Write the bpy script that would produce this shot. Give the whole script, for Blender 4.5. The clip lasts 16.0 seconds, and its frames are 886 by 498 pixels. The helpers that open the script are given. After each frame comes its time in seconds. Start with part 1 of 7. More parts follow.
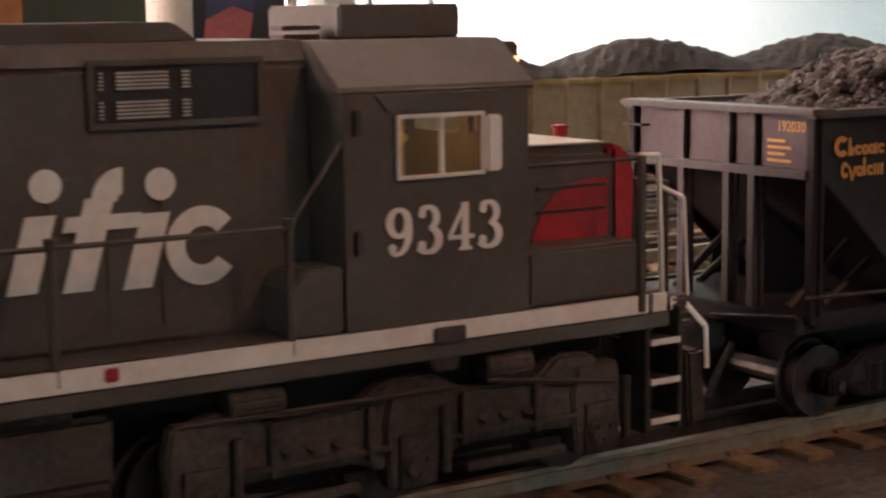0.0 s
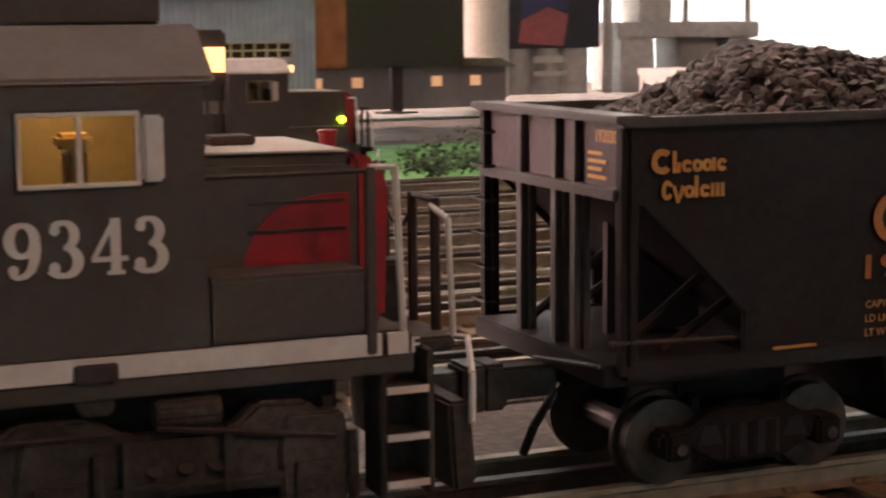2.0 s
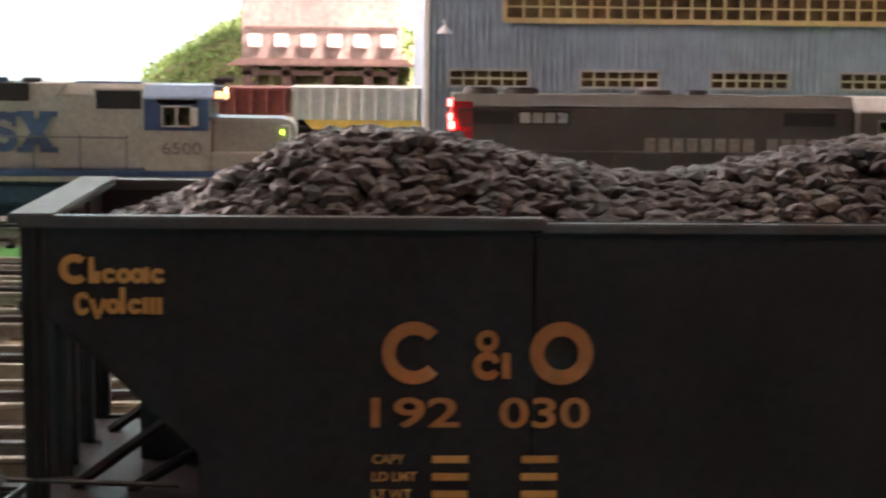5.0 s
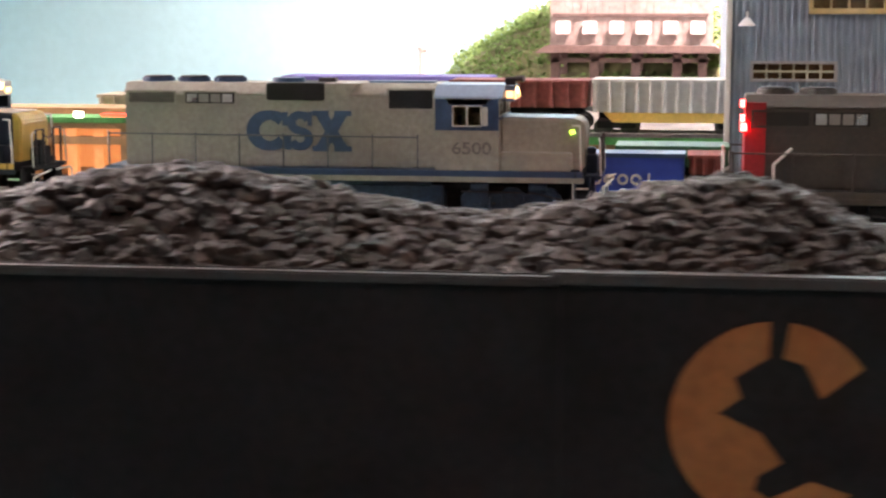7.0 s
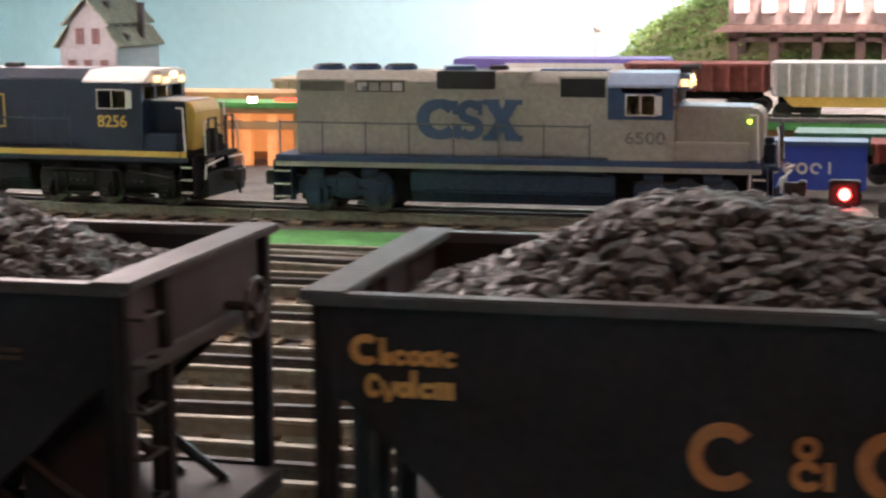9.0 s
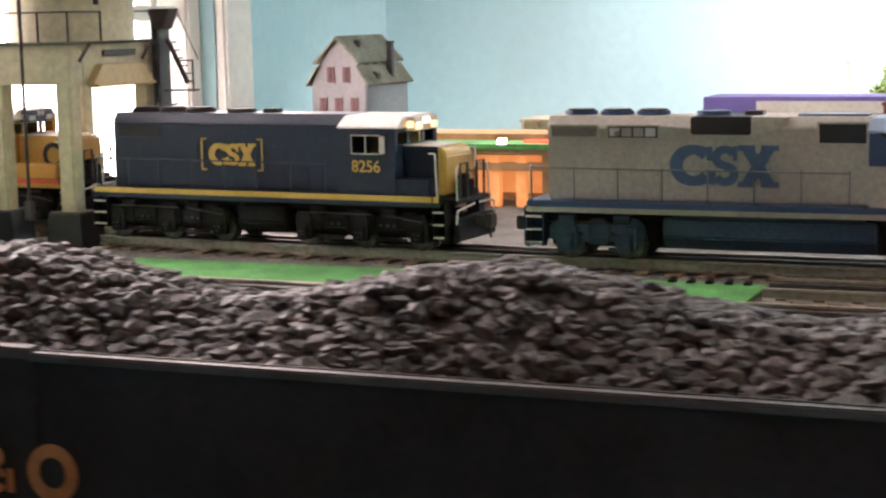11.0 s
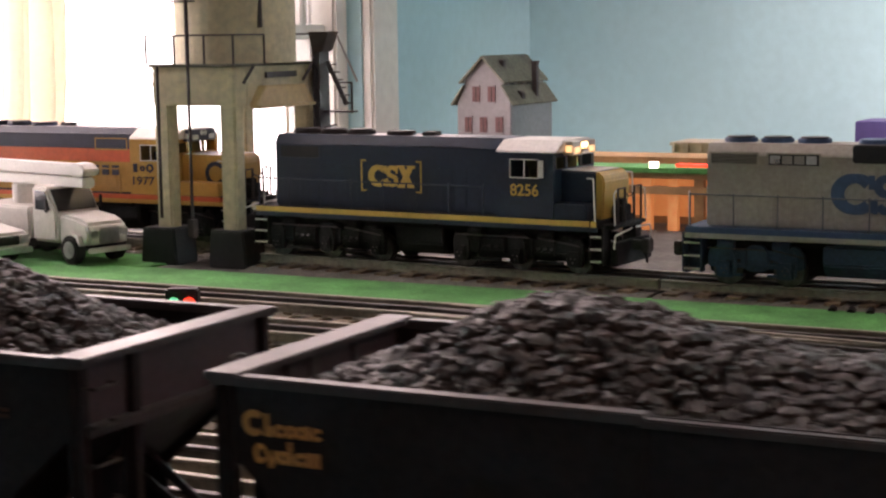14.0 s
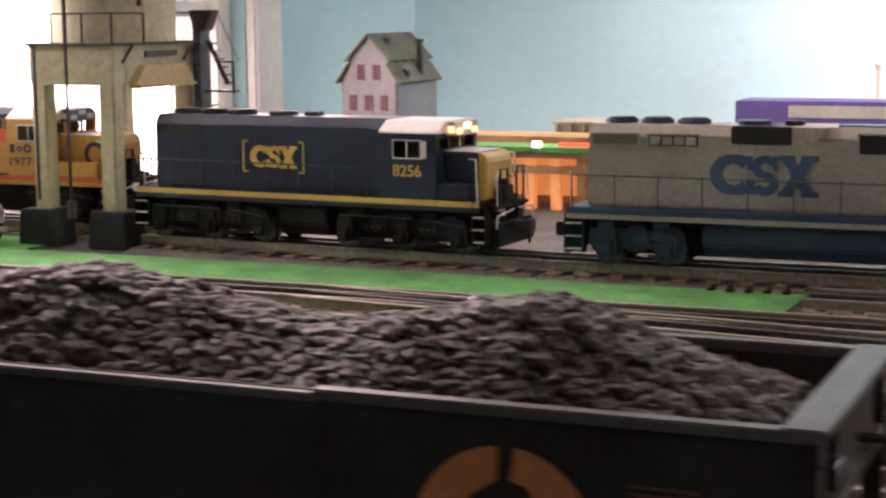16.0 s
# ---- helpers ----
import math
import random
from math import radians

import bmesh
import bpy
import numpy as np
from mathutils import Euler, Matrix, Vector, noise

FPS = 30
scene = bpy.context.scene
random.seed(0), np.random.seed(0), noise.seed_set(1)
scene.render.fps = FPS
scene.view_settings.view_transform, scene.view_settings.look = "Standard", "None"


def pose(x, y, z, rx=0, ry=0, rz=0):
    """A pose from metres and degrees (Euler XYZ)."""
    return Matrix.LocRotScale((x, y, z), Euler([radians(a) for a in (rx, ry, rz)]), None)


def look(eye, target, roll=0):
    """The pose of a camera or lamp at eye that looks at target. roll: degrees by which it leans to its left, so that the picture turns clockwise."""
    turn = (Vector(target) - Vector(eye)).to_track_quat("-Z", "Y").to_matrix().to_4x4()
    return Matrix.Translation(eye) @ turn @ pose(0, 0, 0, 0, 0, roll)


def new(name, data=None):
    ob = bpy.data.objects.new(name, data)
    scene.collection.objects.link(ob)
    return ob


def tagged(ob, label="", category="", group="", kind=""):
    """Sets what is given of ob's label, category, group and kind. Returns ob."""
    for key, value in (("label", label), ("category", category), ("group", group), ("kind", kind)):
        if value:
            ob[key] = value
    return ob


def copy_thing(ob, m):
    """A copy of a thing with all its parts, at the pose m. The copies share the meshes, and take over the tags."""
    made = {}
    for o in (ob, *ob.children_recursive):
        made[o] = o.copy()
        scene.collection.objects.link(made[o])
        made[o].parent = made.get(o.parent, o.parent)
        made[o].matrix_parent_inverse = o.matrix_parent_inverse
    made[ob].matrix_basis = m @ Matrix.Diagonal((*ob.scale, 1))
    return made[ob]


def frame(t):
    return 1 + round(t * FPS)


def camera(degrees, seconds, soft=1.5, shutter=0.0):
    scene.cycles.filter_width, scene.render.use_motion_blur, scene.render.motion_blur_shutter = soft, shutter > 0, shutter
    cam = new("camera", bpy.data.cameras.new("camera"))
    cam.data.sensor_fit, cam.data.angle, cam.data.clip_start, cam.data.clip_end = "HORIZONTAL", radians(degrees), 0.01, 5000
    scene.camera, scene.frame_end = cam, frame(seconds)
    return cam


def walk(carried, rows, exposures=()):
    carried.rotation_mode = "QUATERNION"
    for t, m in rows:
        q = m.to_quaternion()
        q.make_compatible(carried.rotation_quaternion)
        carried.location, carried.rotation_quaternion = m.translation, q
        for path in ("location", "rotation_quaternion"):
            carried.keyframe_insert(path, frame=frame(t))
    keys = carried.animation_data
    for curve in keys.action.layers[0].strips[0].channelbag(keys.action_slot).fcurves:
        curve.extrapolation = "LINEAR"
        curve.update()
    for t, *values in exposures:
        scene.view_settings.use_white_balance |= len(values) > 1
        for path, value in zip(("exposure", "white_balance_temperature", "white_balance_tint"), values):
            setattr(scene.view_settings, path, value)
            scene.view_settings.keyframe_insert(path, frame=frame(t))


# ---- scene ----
cam = camera(29.57, 16.0, soft=2.3, shutter=0.5)

# seconds, eye x, y, z, turn to the right, tilt, roll (degrees)
PATH = [
    (0.0, 0.0013, -0.2818, 0.1028, 32.98, -8.07, -0.73),
    (0.5, 0.0013, -0.2834, 0.1012, 30.70, -8.13, -0.55),
    (1.0, 0.0003, -0.2871, 0.1000, 28.66, -7.90, -0.58),
    (1.5, -0.0030, -0.2879, 0.0984, 25.64, -7.55, -0.56),
    (2.0, -0.0028, -0.2864, 0.0976, 22.44, -7.77, -0.49),
    (2.5, -0.0069, -0.2865, 0.0992, 18.80, -7.77, -0.20),
    (3.0, -0.0110, -0.2867, 0.0998, 15.05, -7.73, 0.13),
    (3.2, -0.0123, -0.2861, 0.1000, 13.75, -7.70, 0.29),
    (5.3, -0.0178, -0.2723, 0.1095, 0.50, -7.37, 0.63),
    (5.5, -0.0171, -0.2708, 0.1099, -0.86, -7.43, 0.66),
    (6.0, -0.0161, -0.2645, 0.1153, -3.73, -7.72, 0.74),
    (6.5, -0.0101, -0.2624, 0.1178, -6.16, -7.90, 0.63),
    (7.0, -0.0026, -0.2615, 0.1195, -8.39, -8.13, -0.02),
    (7.5, 0.0006, -0.2609, 0.1240, -10.07, -8.52, -0.55),
    (8.0, 0.0000, -0.2600, 0.1232, -11.46, -8.77, -0.71),
    (8.5, -0.0015, -0.2506, 0.1241, -12.69, -8.98, -0.56),
    (9.0, -0.0032, -0.2459, 0.1260, -14.41, -8.95, -0.46),
    (9.5, -0.0031, -0.2421, 0.1291, -16.87, -8.72, -0.69),
    (10.0, -0.0046, -0.2400, 0.1312, -19.34, -8.43, -0.63),
    (10.2, -0.0059, -0.2398, 0.1322, -20.33, -8.23, -0.96),
    (12.3, -0.0186, -0.2439, 0.1360, -24.58, -7.71, -0.32),
    (12.5, -0.0198, -0.2444, 0.1364, -24.87, -7.63, -0.26),
    (13.0, -0.0201, -0.2519, 0.1389, -25.67, -7.46, -0.67),
    (13.5, -0.0207, -0.2557, 0.1410, -26.59, -7.31, -0.72),
    (14.0, -0.0209, -0.2569, 0.1409, -27.14, -7.24, -0.82),
    (14.5, -0.0208, -0.2576, 0.1403, -27.02, -7.33, -0.97),
    (15.0, -0.0203, -0.2551, 0.1434, -26.28, -7.66, -1.11),
    (15.5, -0.0197, -0.2554, 0.1424, -25.05, -7.68, -0.82),
    (16.0, -0.0195, -0.2534, 0.1432, -23.28, -8.09, -0.58),
]

# seconds, place of the first hopper's leading end along the track
TRAIN = [
    (0.0, 0.2856), (0.5, 0.2482), (1.0, 0.2197), (1.5, 0.1854), (2.0, 0.1506), (2.5, 0.1166), (3.0, 0.0821), (3.2, 0.0664), (5.3, -0.1017), (5.5, -0.1183), (6.0, -0.1617), (6.5, -0.2101), (7.0, -0.2600), (7.5, -0.3080), (8.0, -0.3534), (8.5, -0.3967), (9.0, -0.4429), (9.5, -0.4919), (10.0, -0.5370), (10.2, -0.5559), (12.3, -0.7518), (12.5, -0.7702), (13.0, -0.8153), (13.5, -0.8601), (14.0, -0.9093), (14.5, -0.9559), (15.0, -1.0070), (15.5, -1.0523), (16.0, -1.0947)
]
TRAIN_Y = 0.034
PITCH = 0.3528


def aim(x, y, z, yaw, pitch, roll):
    a, b = radians(yaw), radians(pitch)
    way = Vector((math.sin(a) * math.cos(b), math.cos(a) * math.cos(b), math.sin(b)))
    return look((x, y, z), Vector((x, y, z)) + way, roll)


walk(cam, [(t, aim(*r)) for t, *r in PATH],
     exposures=[(0, -0.1, 8900, 50), (2.0, -0.25, 9000, 51), (3.2, -0.28, 8500, 44), (5.3, 0.02, 7700, 37), (8, 0.0, 7500, 37), (10.2, -0.15, 7400, 34), (12.3, 0.0, 7700, 39), (13.2, -0.2, 7800, 40), (13.6, -0.25, 7750, 40), (14.0, -0.9, 7600, 41), (14.5, -1.05, 7600, 41), (15.3, -0.98, 7700, 44), (16, -0.45, 7700, 44)])

# ---- world and lights ----
world = bpy.data.worlds.new("world")
scene.world = world
world.use_nodes = True
wn = world.node_tree
sky = wn.nodes.new("ShaderNodeTexSky")
sky.sky_type = "NISHITA"
sky.sun_disc = False
sky.sun_elevation, sky.sun_rotation = radians(40), radians(-60)
wn.nodes["Background"].inputs[1].default_value = 0.12
wn.links.new(sky.outputs[0], wn.nodes["Background"].inputs[0])

WALL_X, WALL_Y, TABLE_Z = -1.165, 2.3, -0.010


def lamp(name, kind, m, power, colour, size=0.1, size_y=None):
    data = bpy.data.lights.new(name, kind)
    data.energy, data.color = power, colour
    if kind == "AREA":
        data.size = size
        if size_y:
            data.shape, data.size_y = "RECTANGLE", size_y
    else:
        data.shadow_soft_size = size
    ob = new(name, data)
    ob.matrix_world = m
    return ob


# daylight that enters by the window in the left wall
lamp("window_light", "AREA", look((WALL_X + 0.03, 1.05, 0.62), (0.25, 0.25, 0.0)), 22, (1.0, 0.97, 0.95), 1.2, 1.15)
# fill lamps added for the back wall, a warm pendant over the table's front
lamp("wall_fill_light", "AREA", look((0.32, 1.62, 1.00), (0.35, 2.3, 0.05)), 70, (1.0, 0.95, 0.91), 0.22)
lamp("wall_fill_light", "AREA", look((1.75, 1.62, 1.00), (1.80, 2.3, 0.05)), 34, (1.0, 0.93, 0.88), 0.22)
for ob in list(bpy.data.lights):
    if ob.name.startswith("wall_fill_light"):
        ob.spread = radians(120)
# unseen fill lamp added to brighten the buildings
lamp("middle_fill_light", "POINT", pose(0.62, 0.62, 0.90), 7.2, (1.0, 0.86, 0.74), 0.08)
lamp("front_ceiling_light", "POINT", pose(0.40, -0.50, 0.47), 2.7, (1.0, 0.52, 0.32), 0.05)


# ---- materials ----
def mat(name, base, rough=0.5, metal=0.0, grain=300.0, vary=0.12, bump=0.15, coat=0.0, emit=None, glow=0.0, dirt=None, spec=0.5):
    m = bpy.data.materials.new(name)
    m.use_nodes = True
    nt = m.node_tree
    bs = nt.nodes["Principled BSDF"]
    bs.inputs["Roughness"].default_value, bs.inputs["Metallic"].default_value = rough, metal
    bs.inputs["Specular IOR Level"].default_value = spec
    if coat:
        bs.inputs["Coat Weight"].default_value = coat
    tc = nt.nodes.new("ShaderNodeTexCoord")
    fine, broad = nt.nodes.new("ShaderNodeTexNoise"), nt.nodes.new("ShaderNodeTexNoise")
    for n, s in ((fine, grain), (broad, grain * 0.09)):
        n.inputs["Scale"].default_value, n.inputs["Detail"].default_value = s, 5
        nt.links.new(tc.outputs["Object"], n.inputs["Vector"])
    add = nt.nodes.new("ShaderNodeMath")
    add.operation = "MULTIPLY"
    nt.links.new(fine.outputs["Fac"], add.inputs[0])
    nt.links.new(broad.outputs["Fac"], add.inputs[1])
    ramp = nt.nodes.new("ShaderNodeValToRGB")
    lo, hi = ramp.color_ramp.elements
    lo.position, hi.position = 0.12, 0.42
    d = dirt or tuple(c * (1 - 2.2 * vary) for c in base)
    lo.color = (*[max(c, 0) for c in d], 1)
    hi.color = (*[min(c * (1 + vary), 1) for c in base], 1)
    nt.links.new(add.outputs[0], ramp.inputs[0])
    nt.links.new(ramp.outputs[0], bs.inputs["Base Color"])
    rr = nt.nodes.new("ShaderNodeMapRange")
    rr.inputs[3].default_value, rr.inputs[4].default_value = min(rough + 0.12, 1), max(rough - 0.12, 0.02)
    nt.links.new(broad.outputs["Fac"], rr.inputs[0])
    nt.links.new(rr.outputs[0], bs.inputs["Roughness"])
    if bump:
        bp = nt.nodes.new("ShaderNodeBump")
        bp.inputs["Strength"].default_value, bp.inputs["Distance"].default_value = bump, 0.3 / grain
        nt.links.new(fine.outputs["Fac"], bp.inputs["Height"])
        nt.links.new(bp.outputs[0], bs.inputs["Normal"])
    if emit:
        bs.inputs["Emission Color"].default_value = (*emit, 1)
        bs.inputs["Emission Strength"].default_value = glow
    return m


def vary_by_object(m, amount=0.35):
    """Lets each piece of a kind have its own brightness."""
    nt = m.node_tree
    bs = nt.nodes["Principled BSDF"]
    src = bs.inputs["Base Color"].links[0].from_socket
    info, mr, mx = nt.nodes.new("ShaderNodeObjectInfo"), nt.nodes.new("ShaderNodeMapRange"), nt.nodes.new("ShaderNodeHueSaturation")
    mr.inputs[3].default_value, mr.inputs[4].default_value = 1 - amount, 1 + amount
    nt.links.new(info.outputs["Random"], mr.inputs[0])
    nt.links.new(mr.outputs[0], mx.inputs["Value"])
    nt.links.new(src, mx.inputs["Color"])
    nt.links.new(mx.outputs[0], bs.inputs["Base Color"])
    return m


def vary_by_island(m, amount=0.45):
    nt = m.node_tree
    bs = nt.nodes["Principled BSDF"]
    src = bs.inputs["Base Color"].links[0].from_socket
    info, mr, mx = nt.nodes.new("ShaderNodeNewGeometry"), nt.nodes.new("ShaderNodeMapRange"), nt.nodes.new("ShaderNodeHueSaturation")
    mr.inputs[3].default_value, mr.inputs[4].default_value = 1 - amount, 1 + amount
    nt.links.new(info.outputs["Random Per Island"], mr.inputs[0])
    nt.links.new(mr.outputs[0], mx.inputs["Value"])
    nt.links.new(src, mx.inputs["Color"])
    nt.links.new(mx.outputs[0], bs.inputs["Base Color"])
    return m


def glass(name, tint=(0.9, 0.95, 0.95), rough=0.03):
    m = bpy.data.materials.new(name)
    m.use_nodes = True
    bs = m.node_tree.nodes["Principled BSDF"]
    bs.inputs["Base Color"].default_value = (*tint, 1)
    bs.inputs["Transmission Weight"].default_value = 1.0
    bs.inputs["Roughness"].default_value, bs.inputs["IOR"].default_value = rough, 1.15
    return m


M = dict(
    sp_grey=mat("sp_grey", (0.078, 0.068, 0.058), 0.55, grain=500, vary=0.1, bump=0.06, dirt=(0.06, 0.055, 0.05)),
    sp_red=mat("sp_red", (0.42, 0.02, 0.025), 0.42, grain=400, vary=0.12, bump=0.05),
    white=mat("white_paint", (0.72, 0.70, 0.66), 0.45, grain=400, vary=0.06, bump=0.05),
    truck=mat("truck_grime", (0.058, 0.052, 0.046), 0.7, grain=600, vary=0.3, bump=0.3, dirt=(0.02, 0.018, 0.016)),
    under=mat("underframe_black", (0.013, 0.012, 0.013), 0.75, grain=500, vary=0.25, bump=0.2, spec=0.25),
    hop_black=mat("hopper_black", (0.0205, 0.0158, 0.0170), 0.5, grain=500, vary=0.25, bump=0.06, spec=0.3),
    coal=vary_by_island(mat("coal", (0.045, 0.038, 0.035), 0.5, grain=700, vary=0.3, bump=0.5, spec=0.35), 0.5),
    orange=mat("lettering_orange", (0.46, 0.165, 0.05), 0.5, grain=500, vary=0.12, bump=0.03),
    yellow=mat("lettering_yellow", (0.62, 0.28, 0.075), 0.5, grain=500, vary=0.08, bump=0.03),
    sheet=mat("scenery_sheet", (0.09, 0.083, 0.072), 0.9, grain=300, vary=0.3, bump=0.6),
    steel=mat("rail_steel", (0.31, 0.28, 0.225), 0.52, 0.7, grain=300, vary=0.15, bump=0.1),
    wheel=mat("wheel_steel", (0.10, 0.09, 0.085), 0.45, 0.7, grain=300, vary=0.25, bump=0.1),
    tie=vary_by_object(mat("tie_brown", (0.21, 0.155, 0.095), 0.75, grain=350, vary=0.25, bump=0.4), 0.25),
    bed=mat("roadbed_grey", (0.125, 0.113, 0.10), 0.85, grain=420, vary=0.35, bump=0.7, dirt=(0.065, 0.058, 0.05)),
    # darker copy of the roadbed grey, with the shade near the train in it
    bed_dark=mat("roadbed_grey_shaded", (0.085, 0.075, 0.065), 0.9, grain=380, vary=0.4, bump=0.9, dirt=(0.03, 0.027, 0.024)),
    grass=mat("grass_mat", (0.055, 0.30, 0.075), 0.9, grain=450, vary=0.3, bump=0.8, dirt=(0.03, 0.17, 0.04)),
    csx_grey=mat("csx_grey", (0.40, 0.38, 0.33), 0.5, grain=350, vary=0.08, bump=0.05, dirt=(0.30, 0.28, 0.24)),
    csx_blue=mat("csx_blue", (0.030, 0.072, 0.155), 0.45, grain=350, vary=0.1, bump=0.05),
    csx_navy=mat("csx_navy", (0.009, 0.024, 0.050), 0.4, grain=350, vary=0.12, bump=0.05),
    csx_yellow=mat("csx_yellow", (0.66, 0.40, 0.09), 0.45, grain=350, vary=0.08, bump=0.05),
    bo_yellow=mat("bo_yellow", (0.488, 0.260, 0.046), 0.45, grain=350, vary=0.08, bump=0.05),
    bo_orange=mat("bo_vermilion", (0.60, 0.10, 0.03), 0.45, grain=350, vary=0.08, bump=0.05),
    bo_blue=mat("bo_blue", (0.02, 0.025, 0.05), 0.4, grain=350, vary=0.1, bump=0.05),
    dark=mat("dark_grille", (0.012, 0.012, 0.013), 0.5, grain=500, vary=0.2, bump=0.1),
    silver=mat("bright_metal", (0.65, 0.65, 0.66), 0.3, 0.9, grain=300, vary=0.1, bump=0.05),
    head=mat("headlamp", (0.9, 0.8, 0.6), 0.3, emit=(1.0, 0.62, 0.22), glow=14),
    warm=mat("lit_number_board", (0.9, 0.8, 0.6), 0.4, emit=(1.0, 0.62, 0.26), glow=2.6),
    cablight=mat("cab_bulb", (0.9, 0.8, 0.6), 0.4, emit=(1.0, 0.70, 0.34), glow=60),
    green_led=mat("green_led", (0.3, 0.8, 0.1), 0.3, emit=(0.35, 1.0, 0.05), glow=8),
    red_led=mat("red_led", (0.8, 0.05, 0.05), 0.3, emit=(1.0, 0.05, 0.04), glow=34),
    red_soft=mat("red_marker", (0.8, 0.05, 0.05), 0.3, emit=(1.0, 0.06, 0.02), glow=3),
    white_led=mat("white_led", (0.9, 0.9, 0.85), 0.3, emit=(1.0, 0.95, 0.8), glow=14),
    teal_led=mat("teal_led", (0.2, 0.8, 0.6), 0.3, emit=(0.0, 0.95, 0.32), glow=1.3),
    cream=mat("cream_concrete", (0.64, 0.56, 0.36), 0.7, grain=200, vary=0.1, bump=0.2, dirt=(0.45, 0.41, 0.28)),
    iron=mat("dark_iron", (0.045, 0.035, 0.035), 0.6, grain=300, vary=0.2, bump=0.15),
    base_black=mat("base_black", (0.012, 0.012, 0.014), 0.55, grain=300, vary=0.2, bump=0.2),
    wall=mat("wall_blue_paint", (0.36, 0.62, 0.68), 0.75, grain=60, vary=0.03, bump=0.08),
    ceiling=mat("ceiling_white", (0.78, 0.77, 0.74), 0.85, grain=60, vary=0.03, bump=0.1),
    floor=mat("floor_carpet", (0.22, 0.19, 0.16), 0.9, grain=120, vary=0.2, bump=0.5),
    trim=mat("window_trim", (0.72, 0.71, 0.66), 0.5, grain=60, vary=0.05, bump=0.05),
    curtain=mat("curtain_cloth", (0.88, 0.82, 0.76), 0.8, grain=250, vary=0.1, bump=0.3),
    bldg_blue=mat("corrugated_blue", (0.28, 0.35, 0.42), 0.45, grain=80, vary=0.06, bump=0.05, dirt=(0.21, 0.27, 0.33)),
    tan=mat("tan_frame", (0.55, 0.38, 0.17), 0.55, grain=200, vary=0.1, bump=0.1),
    amber=mat("amber_pane", (0.18, 0.10, 0.04), 0.15, grain=100, vary=0.3, bump=0.02),
    grey_frame=mat("grey_frame", (0.40, 0.38, 0.36), 0.6, grain=200, vary=0.1, bump=0.1),
    house_wall=mat("house_siding", (0.21, 0.20, 0.205), 0.7, grain=150, vary=0.08, bump=0.15),
    house_roof=mat("house_shingle", (0.17, 0.175, 0.13), 0.85, grain=260, vary=0.25, bump=0.5),
    brick=mat("brick_red", (0.26, 0.065, 0.05), 0.75, grain=250, vary=0.2, bump=0.3),
    rust=mat("rust_brown", (0.13, 0.078, 0.066), 0.75, grain=160, vary=0.2, bump=0.3),
    pink=mat("weathered_siding", (0.36, 0.27, 0.245), 0.75, grain=120, vary=0.18, bump=0.25),
    cargreen=mat("boxcar_green", (0.02, 0.10, 0.045), 0.45, grain=200, vary=0.1, bump=0.05),
    shelf=mat("shelf_wood", (0.42, 0.24, 0.10), 0.65, grain=90, vary=0.2, bump=0.2),
    blue_car=mat("trailer_blue", (0.02, 0.06, 0.35), 0.35, grain=150, vary=0.08, bump=0.03),
    ltgrey=mat("pale_grey_paint", (0.55, 0.53, 0.48), 0.5, grain=200, vary=0.08, bump=0.06),
    yellowcar=mat("dull_yellow_paint", (0.42, 0.33, 0.15), 0.5, grain=200, vary=0.1, bump=0.06),
    beige=mat("beige_paint", (0.40, 0.35, 0.25), 0.55, grain=200, vary=0.1, bump=0.06),
    trunk=mat("tree_bark", (0.12, 0.08, 0.05), 0.9, grain=200, vary=0.3, bump=0.6),
    leaf=vary_by_island(mat("leaf_green", (0.16, 0.27, 0.075), 0.75, grain=100, vary=0.2, bump=0.2), 0.16),
    slope=mat("bare_slope", (0.17, 0.17, 0.075), 0.9, grain=60, vary=0.3, bump=0.7),
    purple=mat("purple_card", (0.12, 0.09, 0.30), 0.6, grain=100, vary=0.08, bump=0.05),
    concrete=mat("silo_concrete", (0.46, 0.45, 0.43), 0.7, grain=100, vary=0.12, bump=0.2),
    board_green=mat("board_green", (0.035, 0.045, 0.028), 0.6, grain=100, vary=0.1, bump=0.05),
    wood=mat("varnished_wood", (0.36, 0.13, 0.05), 0.4, grain=60, vary=0.2, bump=0.1),
    flag_red=mat("mural_red", (0.45, 0.12, 0.12), 0.6, grain=150, vary=0.1, bump=0.03),
    flag_blue=mat("mural_blue", (0.05, 0.06, 0.14), 0.6, grain=150, vary=0.1, bump=0.03),
    sign_dark=mat("mural_dark", (0.035, 0.035, 0.045), 0.5, grain=150, vary=0.1, bump=0.03),
    glow_window=mat("lit_window", (0.8, 0.6, 0.35), 0.5, emit=(1.0, 0.62, 0.36), glow=0.45),
    # warm light set as emission in the wood, no lamp inside
    glow_wood=mat("self_glowing_wood", (0.70, 0.36, 0.15), 0.6, emit=(1.0, 0.40, 0.12), glow=0.6, grain=120, vary=0.2),
    pinkish=mat("pink_plastic", (0.70, 0.12, 0.14), 0.5, grain=100, vary=0.1),
    tyre=mat("rubber_tyre", (0.02, 0.02, 0.02), 0.8, grain=300, vary=0.2, bump=0.2),
    outside=mat("outside_haze", (0.9, 0.9, 0.9), 0.9, emit=(1.0, 0.99, 0.97), glow=9.0),
    cab_wall=mat("cab_interior_green", (0.32, 0.26, 0.11), 0.6, grain=300, vary=0.1),
)
M["shutter"] = mat("shutter_red", (0.13, 0.052, 0.05), 0.7, grain=250, vary=0.15, bump=0.2)
M["house_side"] = mat("house_siding_blue", (0.20, 0.235, 0.25), 0.7, grain=150, vary=0.08, bump=0.15)
